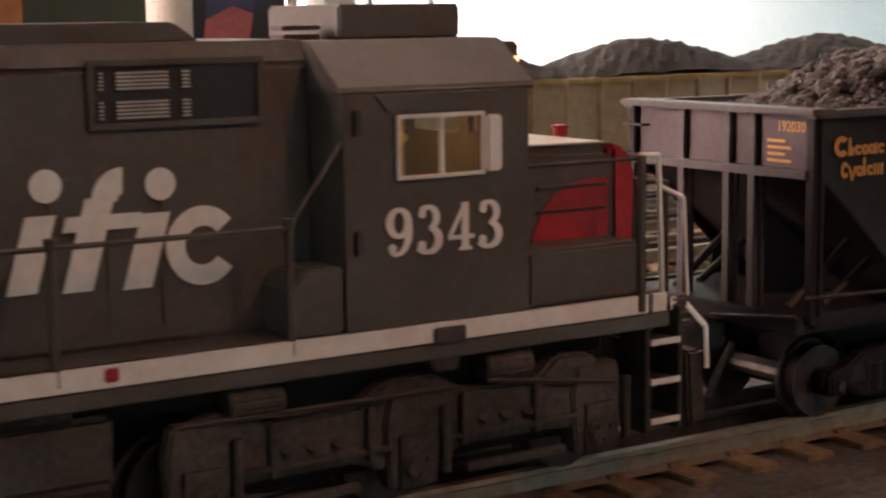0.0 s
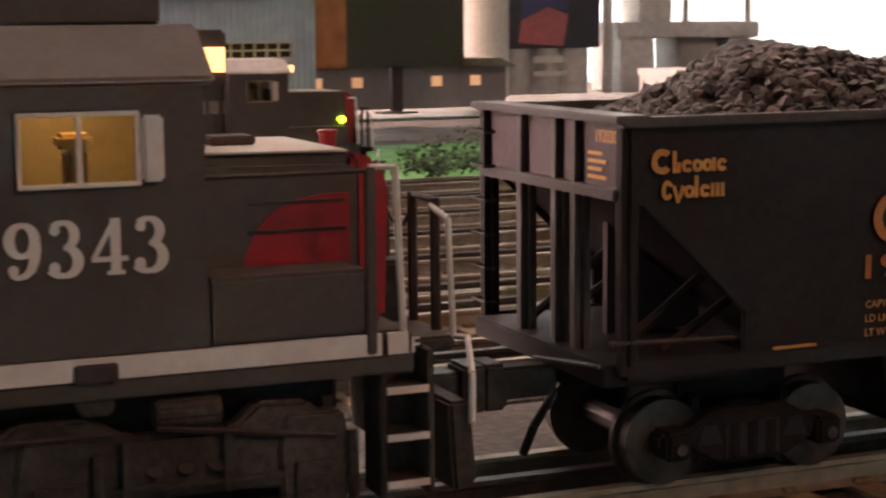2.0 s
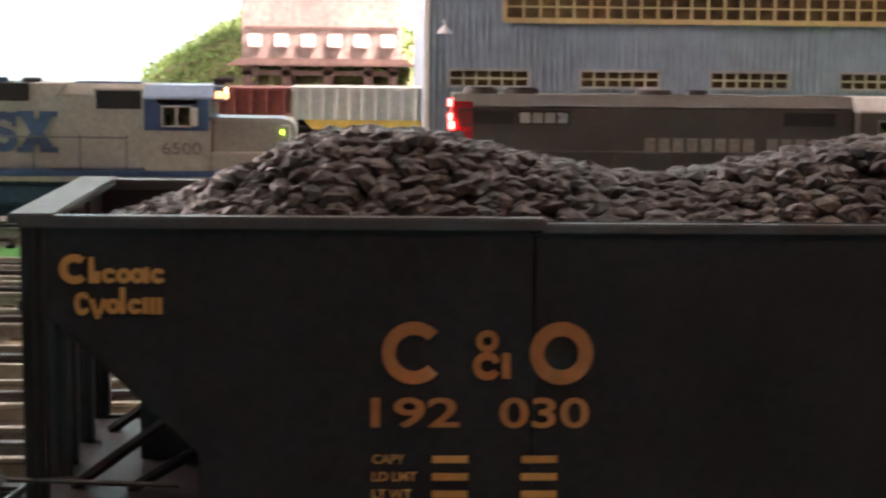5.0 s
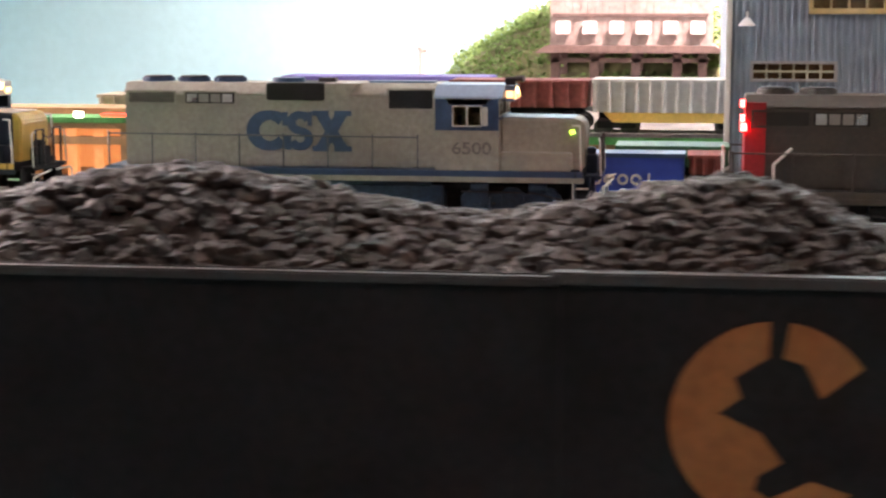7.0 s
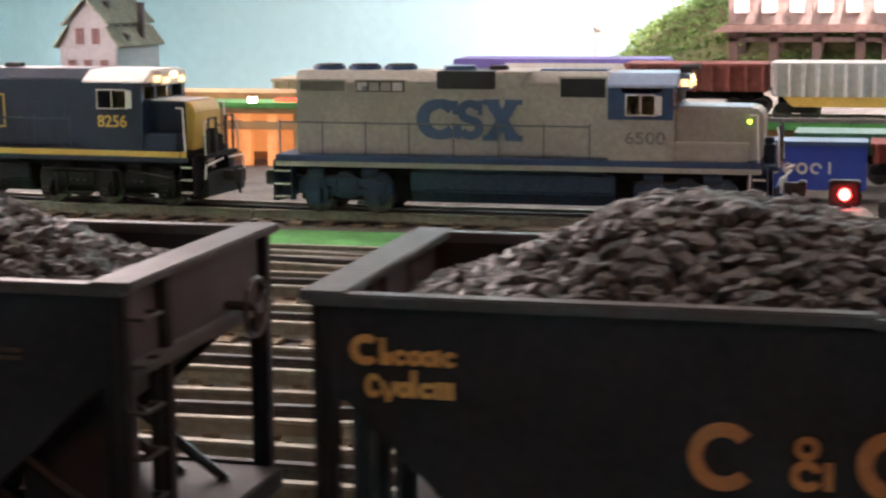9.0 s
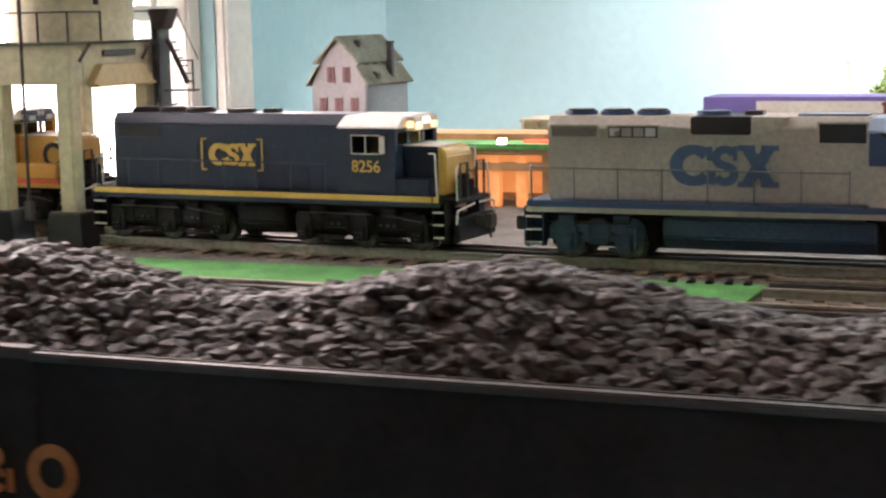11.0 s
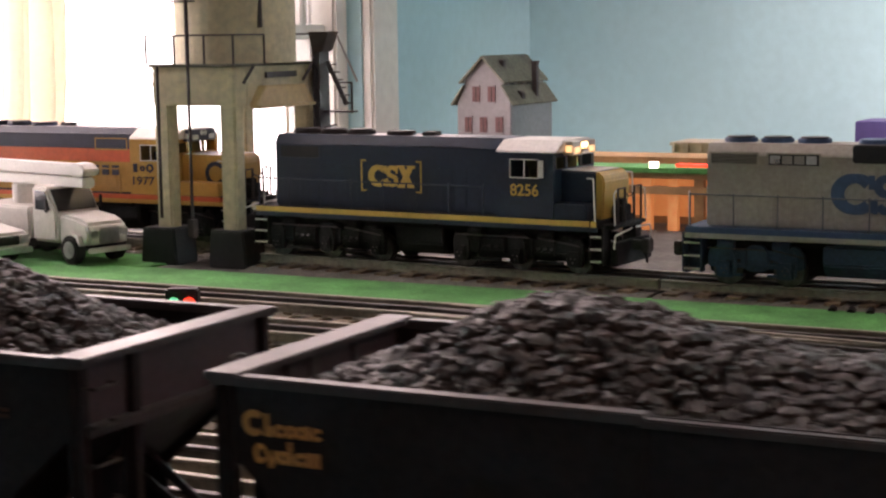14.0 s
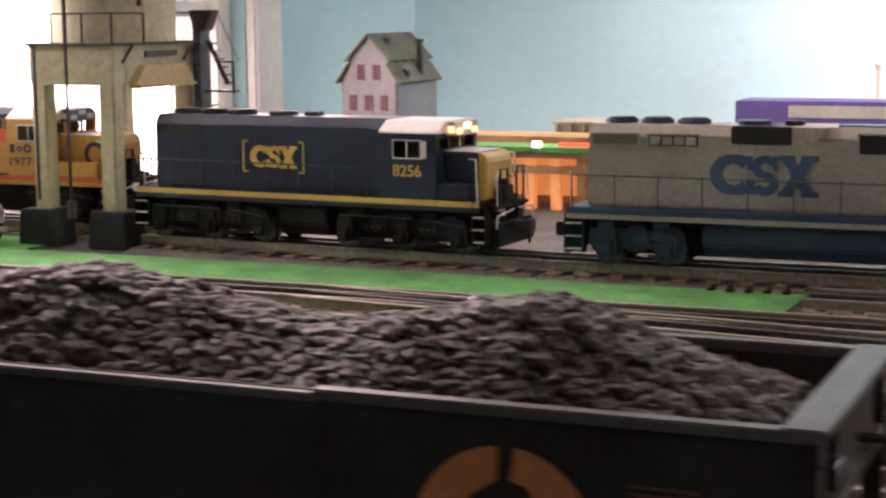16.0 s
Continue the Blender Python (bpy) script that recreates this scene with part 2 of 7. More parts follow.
M["csx_pale_blue"] = mat("csx_roof_blue", (0.16, 0.23, 0.33), 0.4, grain=350, vary=0.1, bump=0.05)
M["car_glass"] = mat("car_glass", (0.035, 0.04, 0.045), 0.12, grain=100, vary=0.1, bump=0.0)
M["chute_grey"] = mat("chute_sheet", (0.40, 0.33, 0.31), 0.6, grain=160, vary=0.15, bump=0.15)
M["number_grey"] = mat("faded_number_grey", (0.25, 0.24, 0.22), 0.6, grain=400, vary=0.2)
M["shrub_leaf"] = vary_by_island(mat("shrub_leaf", (0.035, 0.085, 0.04), 0.8, grain=200, vary=0.2, bump=0.2), 0.25)
M["faded_orange"] = mat("faded_lettering_brown", (0.11, 0.05, 0.03), 0.6, grain=400, vary=0.3)
M["csx_rail"] = mat("csx_rail_grey", (0.10, 0.115, 0.13), 0.5, grain=350, vary=0.1, bump=0.04)
M["csx_emblem"] = mat("csx_emblem_blue", (0.045, 0.10, 0.19), 0.5, grain=350, vary=0.12, bump=0.04)
M["csx_under"] = mat("blue_underframe", (0.018, 0.050, 0.10), 0.5, grain=400, vary=0.25, bump=0.2)
M["coal_far"] = mat("coal_fine", (0.022, 0.021, 0.021), 0.6, grain=350, vary=0.4, bump=1.0)
M["dim_letter"] = mat("dim_lettering", (0.30, 0.27, 0.24), 0.6, grain=400, vary=0.2)
M["hop_grey"] = mat("hopper_rim_grey", (0.066, 0.058, 0.058), 0.42, grain=500, vary=0.15, bump=0.08)
# hopper black lightened as by window light, reddened as by the loco nose's reflection
M["hop_plum"] = mat("hopper_end_lit", (0.070, 0.046, 0.052), 0.45, grain=500, vary=0.15, bump=0.06)
def let_light_through(m, share):
    nt = m.node_tree
    bs, out = nt.nodes["Principled BSDF"], nt.nodes["Material Output"]
    tl, mx = nt.nodes.new("ShaderNodeBsdfTranslucent"), nt.nodes.new("ShaderNodeMixShader")
    tl.inputs[0].default_value = (0.95, 0.87, 0.76, 1)
    mx.inputs[0].default_value = share
    nt.links.new(bs.outputs[0], mx.inputs[1])
    nt.links.new(tl.outputs[0], mx.inputs[2])
    nt.links.new(mx.outputs[0], out.inputs[0])


let_light_through(M["curtain"], 0.8)
GLASS = glass("clear_glass")


# ---- mesh helpers ----
def box(x0, y0, z0, x1, y1, z1):
    v = [(x, y, z) for z in (z0, z1) for y in (y0, y1) for x in (x0, x1)]
    return v, [(0, 2, 3, 1), (4, 5, 7, 6), (0, 1, 5, 4), (2, 6, 7, 3), (0, 4, 6, 2), (1, 3, 7, 5)]


def holed(x0, x1, z0, z1, a0, a1, c0, c1, y0, y1):
    """An upright panel with one rectangular opening, as one closed mesh."""
    ring = [(x0, z0), (x1, z0), (x1, z1), (x0, z1), (a0, c0), (a1, c0), (a1, c1), (a0, c1)]
    v = [(p[0], y, p[1]) for y in (y0, y1) for p in ring]
    f = []
    for i in range(4):
        j = (i + 1) % 4
        f += [(i, j, 4 + j, 4 + i), (8 + j, 8 + i, 12 + i, 12 + j), (j, i, 8 + i, 8 + j), (4 + i, 4 + j, 12 + j, 12 + i)]
    return v, f


def rod(p, q, r, n=8, r2=None):
    p, q = Vector(p), Vector(q)
    d = (q - p).normalized()
    a = d.orthogonal().normalized()
    b = d.cross(a)
    v = []
    for c, rad in ((p, r), (q, r if r2 is None else r2)):
        v += [tuple(c + (a * math.cos(2 * math.pi * i / n) + b * math.sin(2 * math.pi * i / n)) * rad) for i in range(n)]
    return v, [tuple(range(n))[::-1], tuple(range(n, 2 * n))] + [(i, (i + 1) % n, n + (i + 1) % n, n + i) for i in range(n)]


def prism(pts, a, b, axis="y"):
    """An outline drawn out from a to b along an axis; pts are (x, z) for y, (y, z) for x, (x, y) for z."""
    put = {"y": lambda p, s: (p[0], s, p[1]), "x": lambda p, s: (s, p[0], p[1]), "z": lambda p, s: (p[0], p[1], s)}[axis]
    n = len(pts)
    v = [put(p, s) for s in (a, b) for p in pts]
    return v, [tuple(range(n)), tuple(range(n, 2 * n))[::-1]] + [(i, n + i, n + (i + 1) % n, (i + 1) % n) for i in range(n)]


def mesh(name, shapes, material, bevel=0.0, smooth=False):
    v, f = [], []
    for sv, sf in shapes:
        k = len(v)
        v += sv
        f += [tuple(i + k for i in q) for q in sf]
    me = bpy.data.meshes.new(name)
    me.from_pydata(v, [], f)
    bm = bmesh.new()
    bm.from_mesh(me)
    bmesh.ops.recalc_face_normals(bm, faces=bm.faces)
    if bevel:
        bmesh.ops.bevel(bm, geom=[e for e in bm.edges if e.is_manifold and e.calc_face_angle(0) > 0.5], offset=bevel, segments=2, affect="EDGES", clamp_overlap=True)
    bm.to_mesh(me)
    bm.free()
    if smooth:
        for p in me.polygons:
            p.use_smooth = True
    me.materials.append(M[material] if isinstance(material, str) else material)
    return me


def part(name, parent, material, shapes, bevel=0.0, label="", at=None, smooth=False):
    ob = new(name, mesh(name, shapes, material, bevel, smooth))
    ob.parent = parent
    if at:
        ob.matrix_basis = at
    if label:
        tagged(ob, label)
    return ob


def thing(name, label, category, m=Matrix(), group="", kind=""):
    ob = new(name)
    ob.empty_display_size = 0.02
    ob.matrix_basis = m
    return tagged(ob, label, category, group, kind)


def solid(name, label, category, material, shapes, bevel=0.0, m=Matrix(), kind="", group="", smooth=False):
    ob = new(name, mesh(name, shapes, material, bevel, smooth))
    ob.matrix_basis = m
    return tagged(ob, label, category, group, kind)


def words(name, text, parent, material, x, y, z, height, width=None, face="-y", spacing=1.0):
    """Raised lettering whose lower left corner is at x, y, z, on a side that faces -y (or -x)."""
    cu = bpy.data.curves.new(name, "FONT")
    cu.body, cu.size, cu.extrude, cu.space_character, cu.offset = text, 1.0, 0.0, spacing, 0.018
    tmp = new(name, cu)
    me = bpy.data.meshes.new_from_object(tmp.evaluated_get(bpy.context.evaluated_depsgraph_get()))
    bpy.data.objects.remove(tmp)
    xs, ys = [q.co.x for q in me.vertices], [q.co.y for q in me.vertices]
    sx = height / (max(ys) - min(ys))
    kx = width / (max(xs) - min(xs)) if width else sx
    x0, y0 = min(xs), min(ys)
    for q in me.vertices:
        a, b = (q.co.x - x0) * kx, (q.co.y - y0) * sx
        q.co = (x + a, y, z + b) if face == "-y" else (x, y - a, z + b)
    me.materials.append(M[material])
    ob = new(name, me)
    ob.parent = parent
    return ob


def arc(cx, cz, r0, r1, a0, a1, y, n=20, thick=0.0003):
    """A flat piece of a ring on a side that faces -y; angles in degrees from +x, anticlockwise as seen."""
    pts = [(cx + r1 * math.cos(radians(a0 + (a1 - a0) * i / n)), cz + r1 * math.sin(radians(a0 + (a1 - a0) * i / n))) for i in range(n + 1)]
    pts += [(cx + r0 * math.cos(radians(a1 - (a1 - a0) * i / n)), cz + r0 * math.sin(radians(a1 - (a1 - a0) * i / n))) for i in range(n + 1)]
    n2 = len(pts)
    m = n + 1
    v = [(p[0], y, p[1]) for p in pts] + [(p[0], y + thick, p[1]) for p in pts]
    f = [(i, i + 1, n2 - 2 - i, n2 - 1 - i) for i in range(m - 1)]
    f += [(i, (i + 1) % n2, n2 + (i + 1) % n2, n2 + i) for i in range(n2)]
    return v, f


def ribbon(pts, widths, y, thick=0.0003):
    """A flat band along a line of (x, z) points, on a side that faces -y."""
    n, left, right = len(pts), [], []
    for i in range(n):
        a, b = pts[max(0, i - 1)], pts[min(n - 1, i + 1)]
        dx, dz = b[0] - a[0], b[1] - a[1]
        d = math.hypot(dx, dz) or 1.0
        h = widths[i] / 2
        left.append((pts[i][0] - dz / d * h, pts[i][1] + dx / d * h))
        right.append((pts[i][0] + dz / d * h, pts[i][1] - dx / d * h))
    ring = left + right[::-1]
    m = len(ring)
    v = [(p[0], y, p[1]) for p in ring] + [(p[0], y + thick, p[1]) for p in ring]
    f = [(i, i + 1, m - 2 - i, m - 1 - i) for i in range(n - 1)] + [(i, (i + 1) % m, m + (i + 1) % m, m + i) for i in range(m)]
    return v, f


def bow(cx, cz, rx, ry, a0, a1, thin, thick, n=22):
    """Points and widths of an oval arc, thick at its sides and thin at top and bottom."""
    an = [radians(a0 + (a1 - a0) * i / n) for i in range(n + 1)]
    return [(cx + rx * math.cos(a), cz + ry * math.sin(a)) for a in an], [thin + (thick - thin) * abs(math.cos(a)) for a in an]


def bar(x0, z0, x1, z1, w):
    return [(x0, z0), (x1, z1)], [w, w]


def dot(cx, cz, r):
    an = [radians(18 * i) for i in range(21)]
    return [(cx + r / 2 * math.cos(a), cz + r / 2 * math.sin(a)) for a in an], [r] * 21


SHAPES = {
    "9": [bow(0.33, 0.68, 0.22, 0.27, 0, 360, 0.08, 0.19), ([(0.55, 0.66), (0.555, 0.50), (0.53, 0.33), (0.47, 0.17), (0.37, 0.07), (0.24, 0.04), (0.13, 0.10)], [0.18, 0.19, 0.18, 0.15, 0.11, 0.09, 0.10]), dot(0.17, 0.17, 0.095)],
    "3": [bow(0.28, 0.74, 0.20, 0.22, 140, -85, 0.08, 0.18), bow(0.28, 0.28, 0.25, 0.25, 88, -150, 0.08, 0.20), dot(0.14, 0.83, 0.09), dot(0.12, 0.18, 0.10)],
    "4": [bar(0.44, 0.0, 0.44, 1.0, 0.18), bar(0.02, 0.28, 0.66, 0.28, 0.09), bar(0.04, 0.28, 0.42, 0.95, 0.09), bar(0.28, 0.035, 0.60, 0.035, 0.07)],
    "round": [bow(0.56, 0.5, 0.40, 0.38, 42, 318, 0.22, 0.32), bar(0.93, 0.62, 0.93, 0.96, 0.14), bar(0.93, 0.05, 0.93, 0.36, 0.14)],
    "double": [bow(0.44, 0.70, 0.27, 0.19, 20, 270, 0.21, 0.24), bow(0.44, 0.30, 0.27, 0.19, 90, -160, 0.21, 0.24), bar(0.74, 0.62, 0.74, 0.97, 0.12), bar(0.10, 0.03, 0.10, 0.40, 0.12)],
    "cross": [bar(0.22, 0.06, 0.76, 0.94, 0.28), bar(0.22, 0.94, 0.76, 0.06, 0.28), bar(0.0, 0.065, 0.42, 0.065, 0.13), bar(0.56, 0.065, 1.0, 0.065, 0.13), bar(0.0, 0.935, 0.42, 0.935, 0.13), bar(0.56, 0.935, 1.0, 0.935, 0.13)],
}


def drawn(name, kind, parent, material, x, y, z, height, width, label=""):
    """One raised shape of SHAPES as a part, its lower left corner at x, z."""
    bands = []
    for i, (pts, ws) in enumerate(SHAPES[kind]):
        bands.append(ribbon([(x + p[0] * width, z + p[1] * height) for p in pts], [q * (height + width) / 2 for q in ws], y - 0.00004 * i))
    return part(name, parent, material, bands, label=label)


def plate(pts, y, thick=0.0003):
    return prism(pts, y, y + thick)


# ---- the room ----
FLOOR_Z, CEIL_Z = -0.95, 1.45
X1, Y0 = 2.9, -2.2
solid("floor", "brown carpeted room floor", "floor", "floor", [box(WALL_X - 0.12, Y0, FLOOR_Z - 0.1, X1, WALL_Y + 0.12, FLOOR_Z)], kind="structure")
solid("ceiling", "white painted ceiling", "ceiling", "ceiling", [box(WALL_X - 0.12, Y0, CEIL_Z, X1, WALL_Y + 0.12, CEIL_Z + 0.1)], kind="structure")
solid("wall_north", "pale blue painted back wall", "wall", "wall", [box(WALL_X - 0.12, WALL_Y, FLOOR_Z, X1, WALL_Y + 0.12, CEIL_Z)], kind="structure")
solid("wall_east", "pale blue painted side wall", "wall", "wall", [box(X1, Y0, FLOOR_Z, X1 + 0.12, WALL_Y + 0.12, CEIL_Z)], kind="structure")
solid("wall_south", "pale blue painted wall", "wall", "wall", [box(WALL_X - 0.12, Y0 - 0.12, FLOOR_Z, X1 + 0.12, Y0, CEIL_Z)], kind="structure")
# window in the left wall
WY0, WY1, WZ0, WZ1 = 0.35, 1.74, -0.10, 1.2
ww = [box(WALL_X - 0.12, Y0, FLOOR_Z, WALL_X, WY0, CEIL_Z), box(WALL_X - 0.12, WY1, FLOOR_Z, WALL_X, WALL_Y, CEIL_Z),
      box(WALL_X - 0.12, WY0, FLOOR_Z, WALL_X, WY1, WZ0), box(WALL_X - 0.12, WY0, WZ1, WALL_X, WY1, CEIL_Z)]
solid("wall_west", "pale blue painted wall with a wide window", "wall", "wall", ww, kind="structure")
win = thing("window_1", "wide white-framed window with bright daylight behind", "window", pose(WALL_X, 0, 0), kind="structure")
part("window_frame", win, "trim", [box(-0.10, WY1 - 0.035, WZ0, -0.02, WY1, WZ1), box(-0.10, WY0, WZ0, -0.02, WY0 + 0.035, WZ1), box(-0.10, WY0, WZ1 - 0.04, -0.02, WY1, WZ1)], 0.004)
part("casing", win, "trim", [box(0, WY1, WZ0 - 0.06, 0.018, WY1 + 0.075, WZ1 + 0.06), box(0, WY0 - 0.075, WZ0 - 0.06, 0.018, WY0, WZ1 + 0.06), box(0, WY0, WZ1, 0.018, WY1, WZ1 + 0.06)], 0.004)
part("window_sill", win, "trim", [box(-0.10, WY0, WZ0 - 0.01, 0.03, WY1, WZ0 + 0.015)], 0.004)
part("meeting_rail", win, "trim", [box(-0.085, 1.50, 0.139, -0.035, WY1 - 0.035, 0.158)], 0.002)
for yy in (1.49, 1.668):
    part("mullion", win, "trim", [box(-0.075, yy - 0.008, 0.158, -0.045, yy + 0.008, WZ1 - 0.04)], 0.002)
pane = part("pane", win, GLASS, [box(-0.062, WY0 + 0.035, WZ0 + 0.015, -0.058, WY1 - 0.035, WZ1 - 0.04)])
pane.visible_shadow = False
solid("backdrop", "bright hazy daylight outside the window", "sky", "outside", [box(WALL_X - 1.9, -2.5, -1.6, WALL_X - 1.88, 4.5, 2.6)], kind="structure")


def curtain():
    n, v, f = 60, [], []
    for j, z in enumerate((WZ1 + 0.04, 0.5, 0.1, -0.05, -0.3)):
        for i in range(n + 1):
            u = i / n
            v.append((0.05 + 0.013 * math.sin(u * 26 + 0.6 * math.sin(j * 1.7)) + 0.008 * math.sin(u * 9 + j), 1.000 + u * 0.088 - 0.014 * j, z))
    for j in range(4):
        for i in range(n):
            a = j * (n + 1) + i
            f.append((a, a + 1, a + n + 2, a + n + 1))
    ob = solid("curtain", "beige gathered curtain hanging beside the window", "curtain", "curtain", [(v, f)], m=pose(WALL_X, 0, 0), smooth=True)
    md = ob.modifiers.new("thick", "SOLIDIFY")
    md.thickness = 0.003


curtain()


def ceiling_lamp(x, y, label, drop=0.0):
    ob = thing("ceiling_lamp", label, "lamp", pose(x, y, CEIL_Z - drop))
    part("cord", ob, "iron", [rod((0, 0, drop), (0, 0, -0.30), 0.004)])
    n, v, f = 24, [], []
    for r, z in ((0.02, -0.30), (0.05, -0.32), (0.14, -0.42), (0.135, -0.42), (0.046, -0.325)):
        v += [(r * math.cos(2 * math.pi * i / n), r * math.sin(2 * math.pi * i / n), z) for i in range(n)]
    for j in range(4):
        f += [(j * n + i, j * n + (i + 1) % n, (j + 1) * n + (i + 1) % n, (j + 1) * n + i) for i in range(n)]
    part("shade", ob, "white", [(v, f)], smooth=True)


# this pendant is added to go with the middle fill lamp
ceiling_lamp(0.62, 0.62, "added unseen pendant lamp over the layout")
ceiling_lamp(0.40, -0.50, "white enamel pendant lamp hung low before the table", 0.55)


# hoods added for the unseen wall lamps
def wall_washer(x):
    ob = thing("wall_washer", "added unseen lamp hood turned towards the back wall", "lamp", pose(x, 1.60, CEIL_Z))
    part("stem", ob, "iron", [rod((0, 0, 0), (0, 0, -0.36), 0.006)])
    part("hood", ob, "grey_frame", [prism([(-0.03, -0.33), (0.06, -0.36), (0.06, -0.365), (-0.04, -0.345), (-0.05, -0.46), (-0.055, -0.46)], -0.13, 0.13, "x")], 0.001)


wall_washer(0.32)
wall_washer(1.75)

# ---- the layout table ----
solid("table", "large layout table with dark wooden edge", "table", "shelf",
      [box(WALL_X + 0.01, -0.05, -0.06, 2.6, 1.12, TABLE_Z - 0.004), box(-0.47, 1.121, -0.06, 2.6, WALL_Y - 0.01, TABLE_Z - 0.004)] + [box(x, y, FLOOR_Z, x + 0.08, y + 0.08, -0.06) for x in (-1.05, 0.7, 2.4) for y in (0.02, 1.02)])
solid("fascia_strip", "dark strip along the table's front edge", "trim", "bed_dark", [box(WALL_X + 0.012, -0.0475, TABLE_Z, 2.598, -0.0125, TABLE_Z + 0.0018)], kind="structure")
# dark strip added to darken the ground seen under the hoppers
solid("ballast_strip", "dark strip added between two tracks", "ballast", "bed_dark", [box(WALL_X + 0.02, 0.0796, TABLE_Z, 2.59, 0.1284, TABLE_Z + 0.0015)], kind="structure")
solid("ground", "dull grey-brown scenery sheet on the layout table", "table surface", "sheet", [box(WALL_X + 0.012, -0.048, TABLE_Z - 0.004, 2.598, 1.118, TABLE_Z), box(-0.468, 1.122, TABLE_Z - 0.004, 2.598, WALL_Y - 0.012, TABLE_Z)], kind="structure")
for x0, x1, y0, y1 in ((-1.14, -0.19, 0.5495, 0.6360), (-1.14, 0.60, 0.2050, 0.2545), (-0.9, 0.0, 0.3934, 0.4046), (0.30, 0.95, 0.720, 1.06), (-1.14, -0.700, 0.6365, 0.690)):
    solid("grass_mat", "bright green grass mat laid on the table", "grass mat", "grass", [box(x0, y0, TABLE_Z, x1, y1, TABLE_Z + 0.0015)], kind="structure")
solid("wall_shelf", "white shelf on the back wall under the toy house", "shelf", "trim", [box(-1.14, 1.62, -0.10, -0.82, WALL_Y, -0.08)])

TIE = mesh("tie", [prism([(-0.0050, -0.0095), (0.0050, -0.0095), (0.0044, -0.0058), (-0.0044, -0.0058)], -0.030, 0.030)] +
           [box(-0.0026, q - 0.0034, -0.0058, 0.0026, q + 0.0034, -0.0046) for q in (-0.0165, 0.0165)], "tie", 0.0004)


def rail(y):
    return prism([(y - 0.0034, -0.0058), (y + 0.0034, -0.0058), (y + 0.0012, -0.0047), (y + 0.0009, -0.0016), (y + 0.0018, -0.0011), (y + 0.0016, 0.0),
                  (y - 0.0016, 0.0), (y - 0.0018, -0.0011), (y - 0.0009, -0.0016), (y - 0.0012, -0.0047)], 0, 1, "x")


def track(y, x0, x1, near=None, x_tilt=0.0, half=0.036, bed="bed", z=0.0, slope=0.001):
    """Sectional track: grey moulded roadbed, ties, two running rails and a dark centre rail."""
    t = thing("track", "three-rail toy train track on grey moulded roadbed", "track", pose(x0, y, z, 0, 0, x_tilt), group="tracks", kind="structure")
    n = x1 - x0
    prof = [(-half, TABLE_Z + 0.0005), (half, TABLE_Z + 0.0005), (half - slope, -0.0080), (half - slope - 0.002, -0.0074), (-half + slope + 0.002, -0.0074), (-half + slope, -0.0080)]
    # sections of about 25 cm, a hair apart
    k = max(1, round(n / 0.254))
    part("roadbed", t, bed, [prism(prof, i * n / k + 0.0004, (i + 1) * n / k - 0.0004, "x") for i in range(k)])

    def stretch(s):
        v, f = s
        return [(p[0] * n, p[1], p[2]) for p in v], f
    part("rail", t, "steel", [stretch(rail(-0.0165))])
    part("rail", t, "steel", [stretch(rail(0.0165))])
    part("centre_rail", t, "wheel", [stretch(rail(0.0))], label="dark middle rail")
    step, rest = 0.0185, []
    for i in range(int(n / step)):
        x = (i + 0.5) * step
        if near and near[0] <= x0 + x <= near[1]:
            ob = new("tie", TIE)
            ob.parent, ob.location = t, (x, 0, 0)
        else:
            rest += [box(x - 0.0047, -0.030, -0.009, x + 0.0047, 0.030, -0.0058), box(x - 0.0026, -0.0197, -0.0058, x + 0.0026, -0.0133, -0.0046)]
    if rest:
        tagged(part("far_ties", t, "tie", rest), kind="stuff")
    return t


# tracks under and beside the train take the darker roadbed copy
track(TRAIN_Y, -1.1, 2.5, (-0.45, 0.9), half=0.045, bed="bed_dark")
track(0.165, -1.1, 2.5, (-0.3, 0.6), bed="bed_dark")
track(0.286, -1.1, 2.5, (-0.35, 0.5), half=0.031, bed="bed_dark")
track(0.362, -1.1, 0.75, half=0.031)
track(0.436, -0.62, 2.5, half=0.031)
track(0.512, -1.1, 0.5, x_tilt=0.0)
track(0.588, -0.18, 2.4, (-0.15, 0.4))
far_line = track(0.667, -0.345, 0.6, (-0.345, 0.1), half=0.042, slope=0.010)
# black studs stand for the shaded insides of the roadbed's joint holes
for i in range(5):
    part("joint_hole", far_line, "dark", [rod((0.104 + i * 0.0102, -0.0395, -0.0088), (0.104 + i * 0.0102, -0.0355, -0.0074), 0.0022, 10)])
track(0.6865, -0.6300, -0.345, (-0.63, -0.3), x_tilt=-3.8, half=0.042, slope=0.010)
track(0.725, -1.12, -0.645, (-0.9, -0.65), half=0.034)
# yard lead that joins the second track at a slant
track(0.200, -0.55, 0.25, x_tilt=3.2, half=0.030, z=0.0008, bed="bed_dark")
track(0.505, -0.42, 0.20, x_tilt=-6.5, z=0.0010)


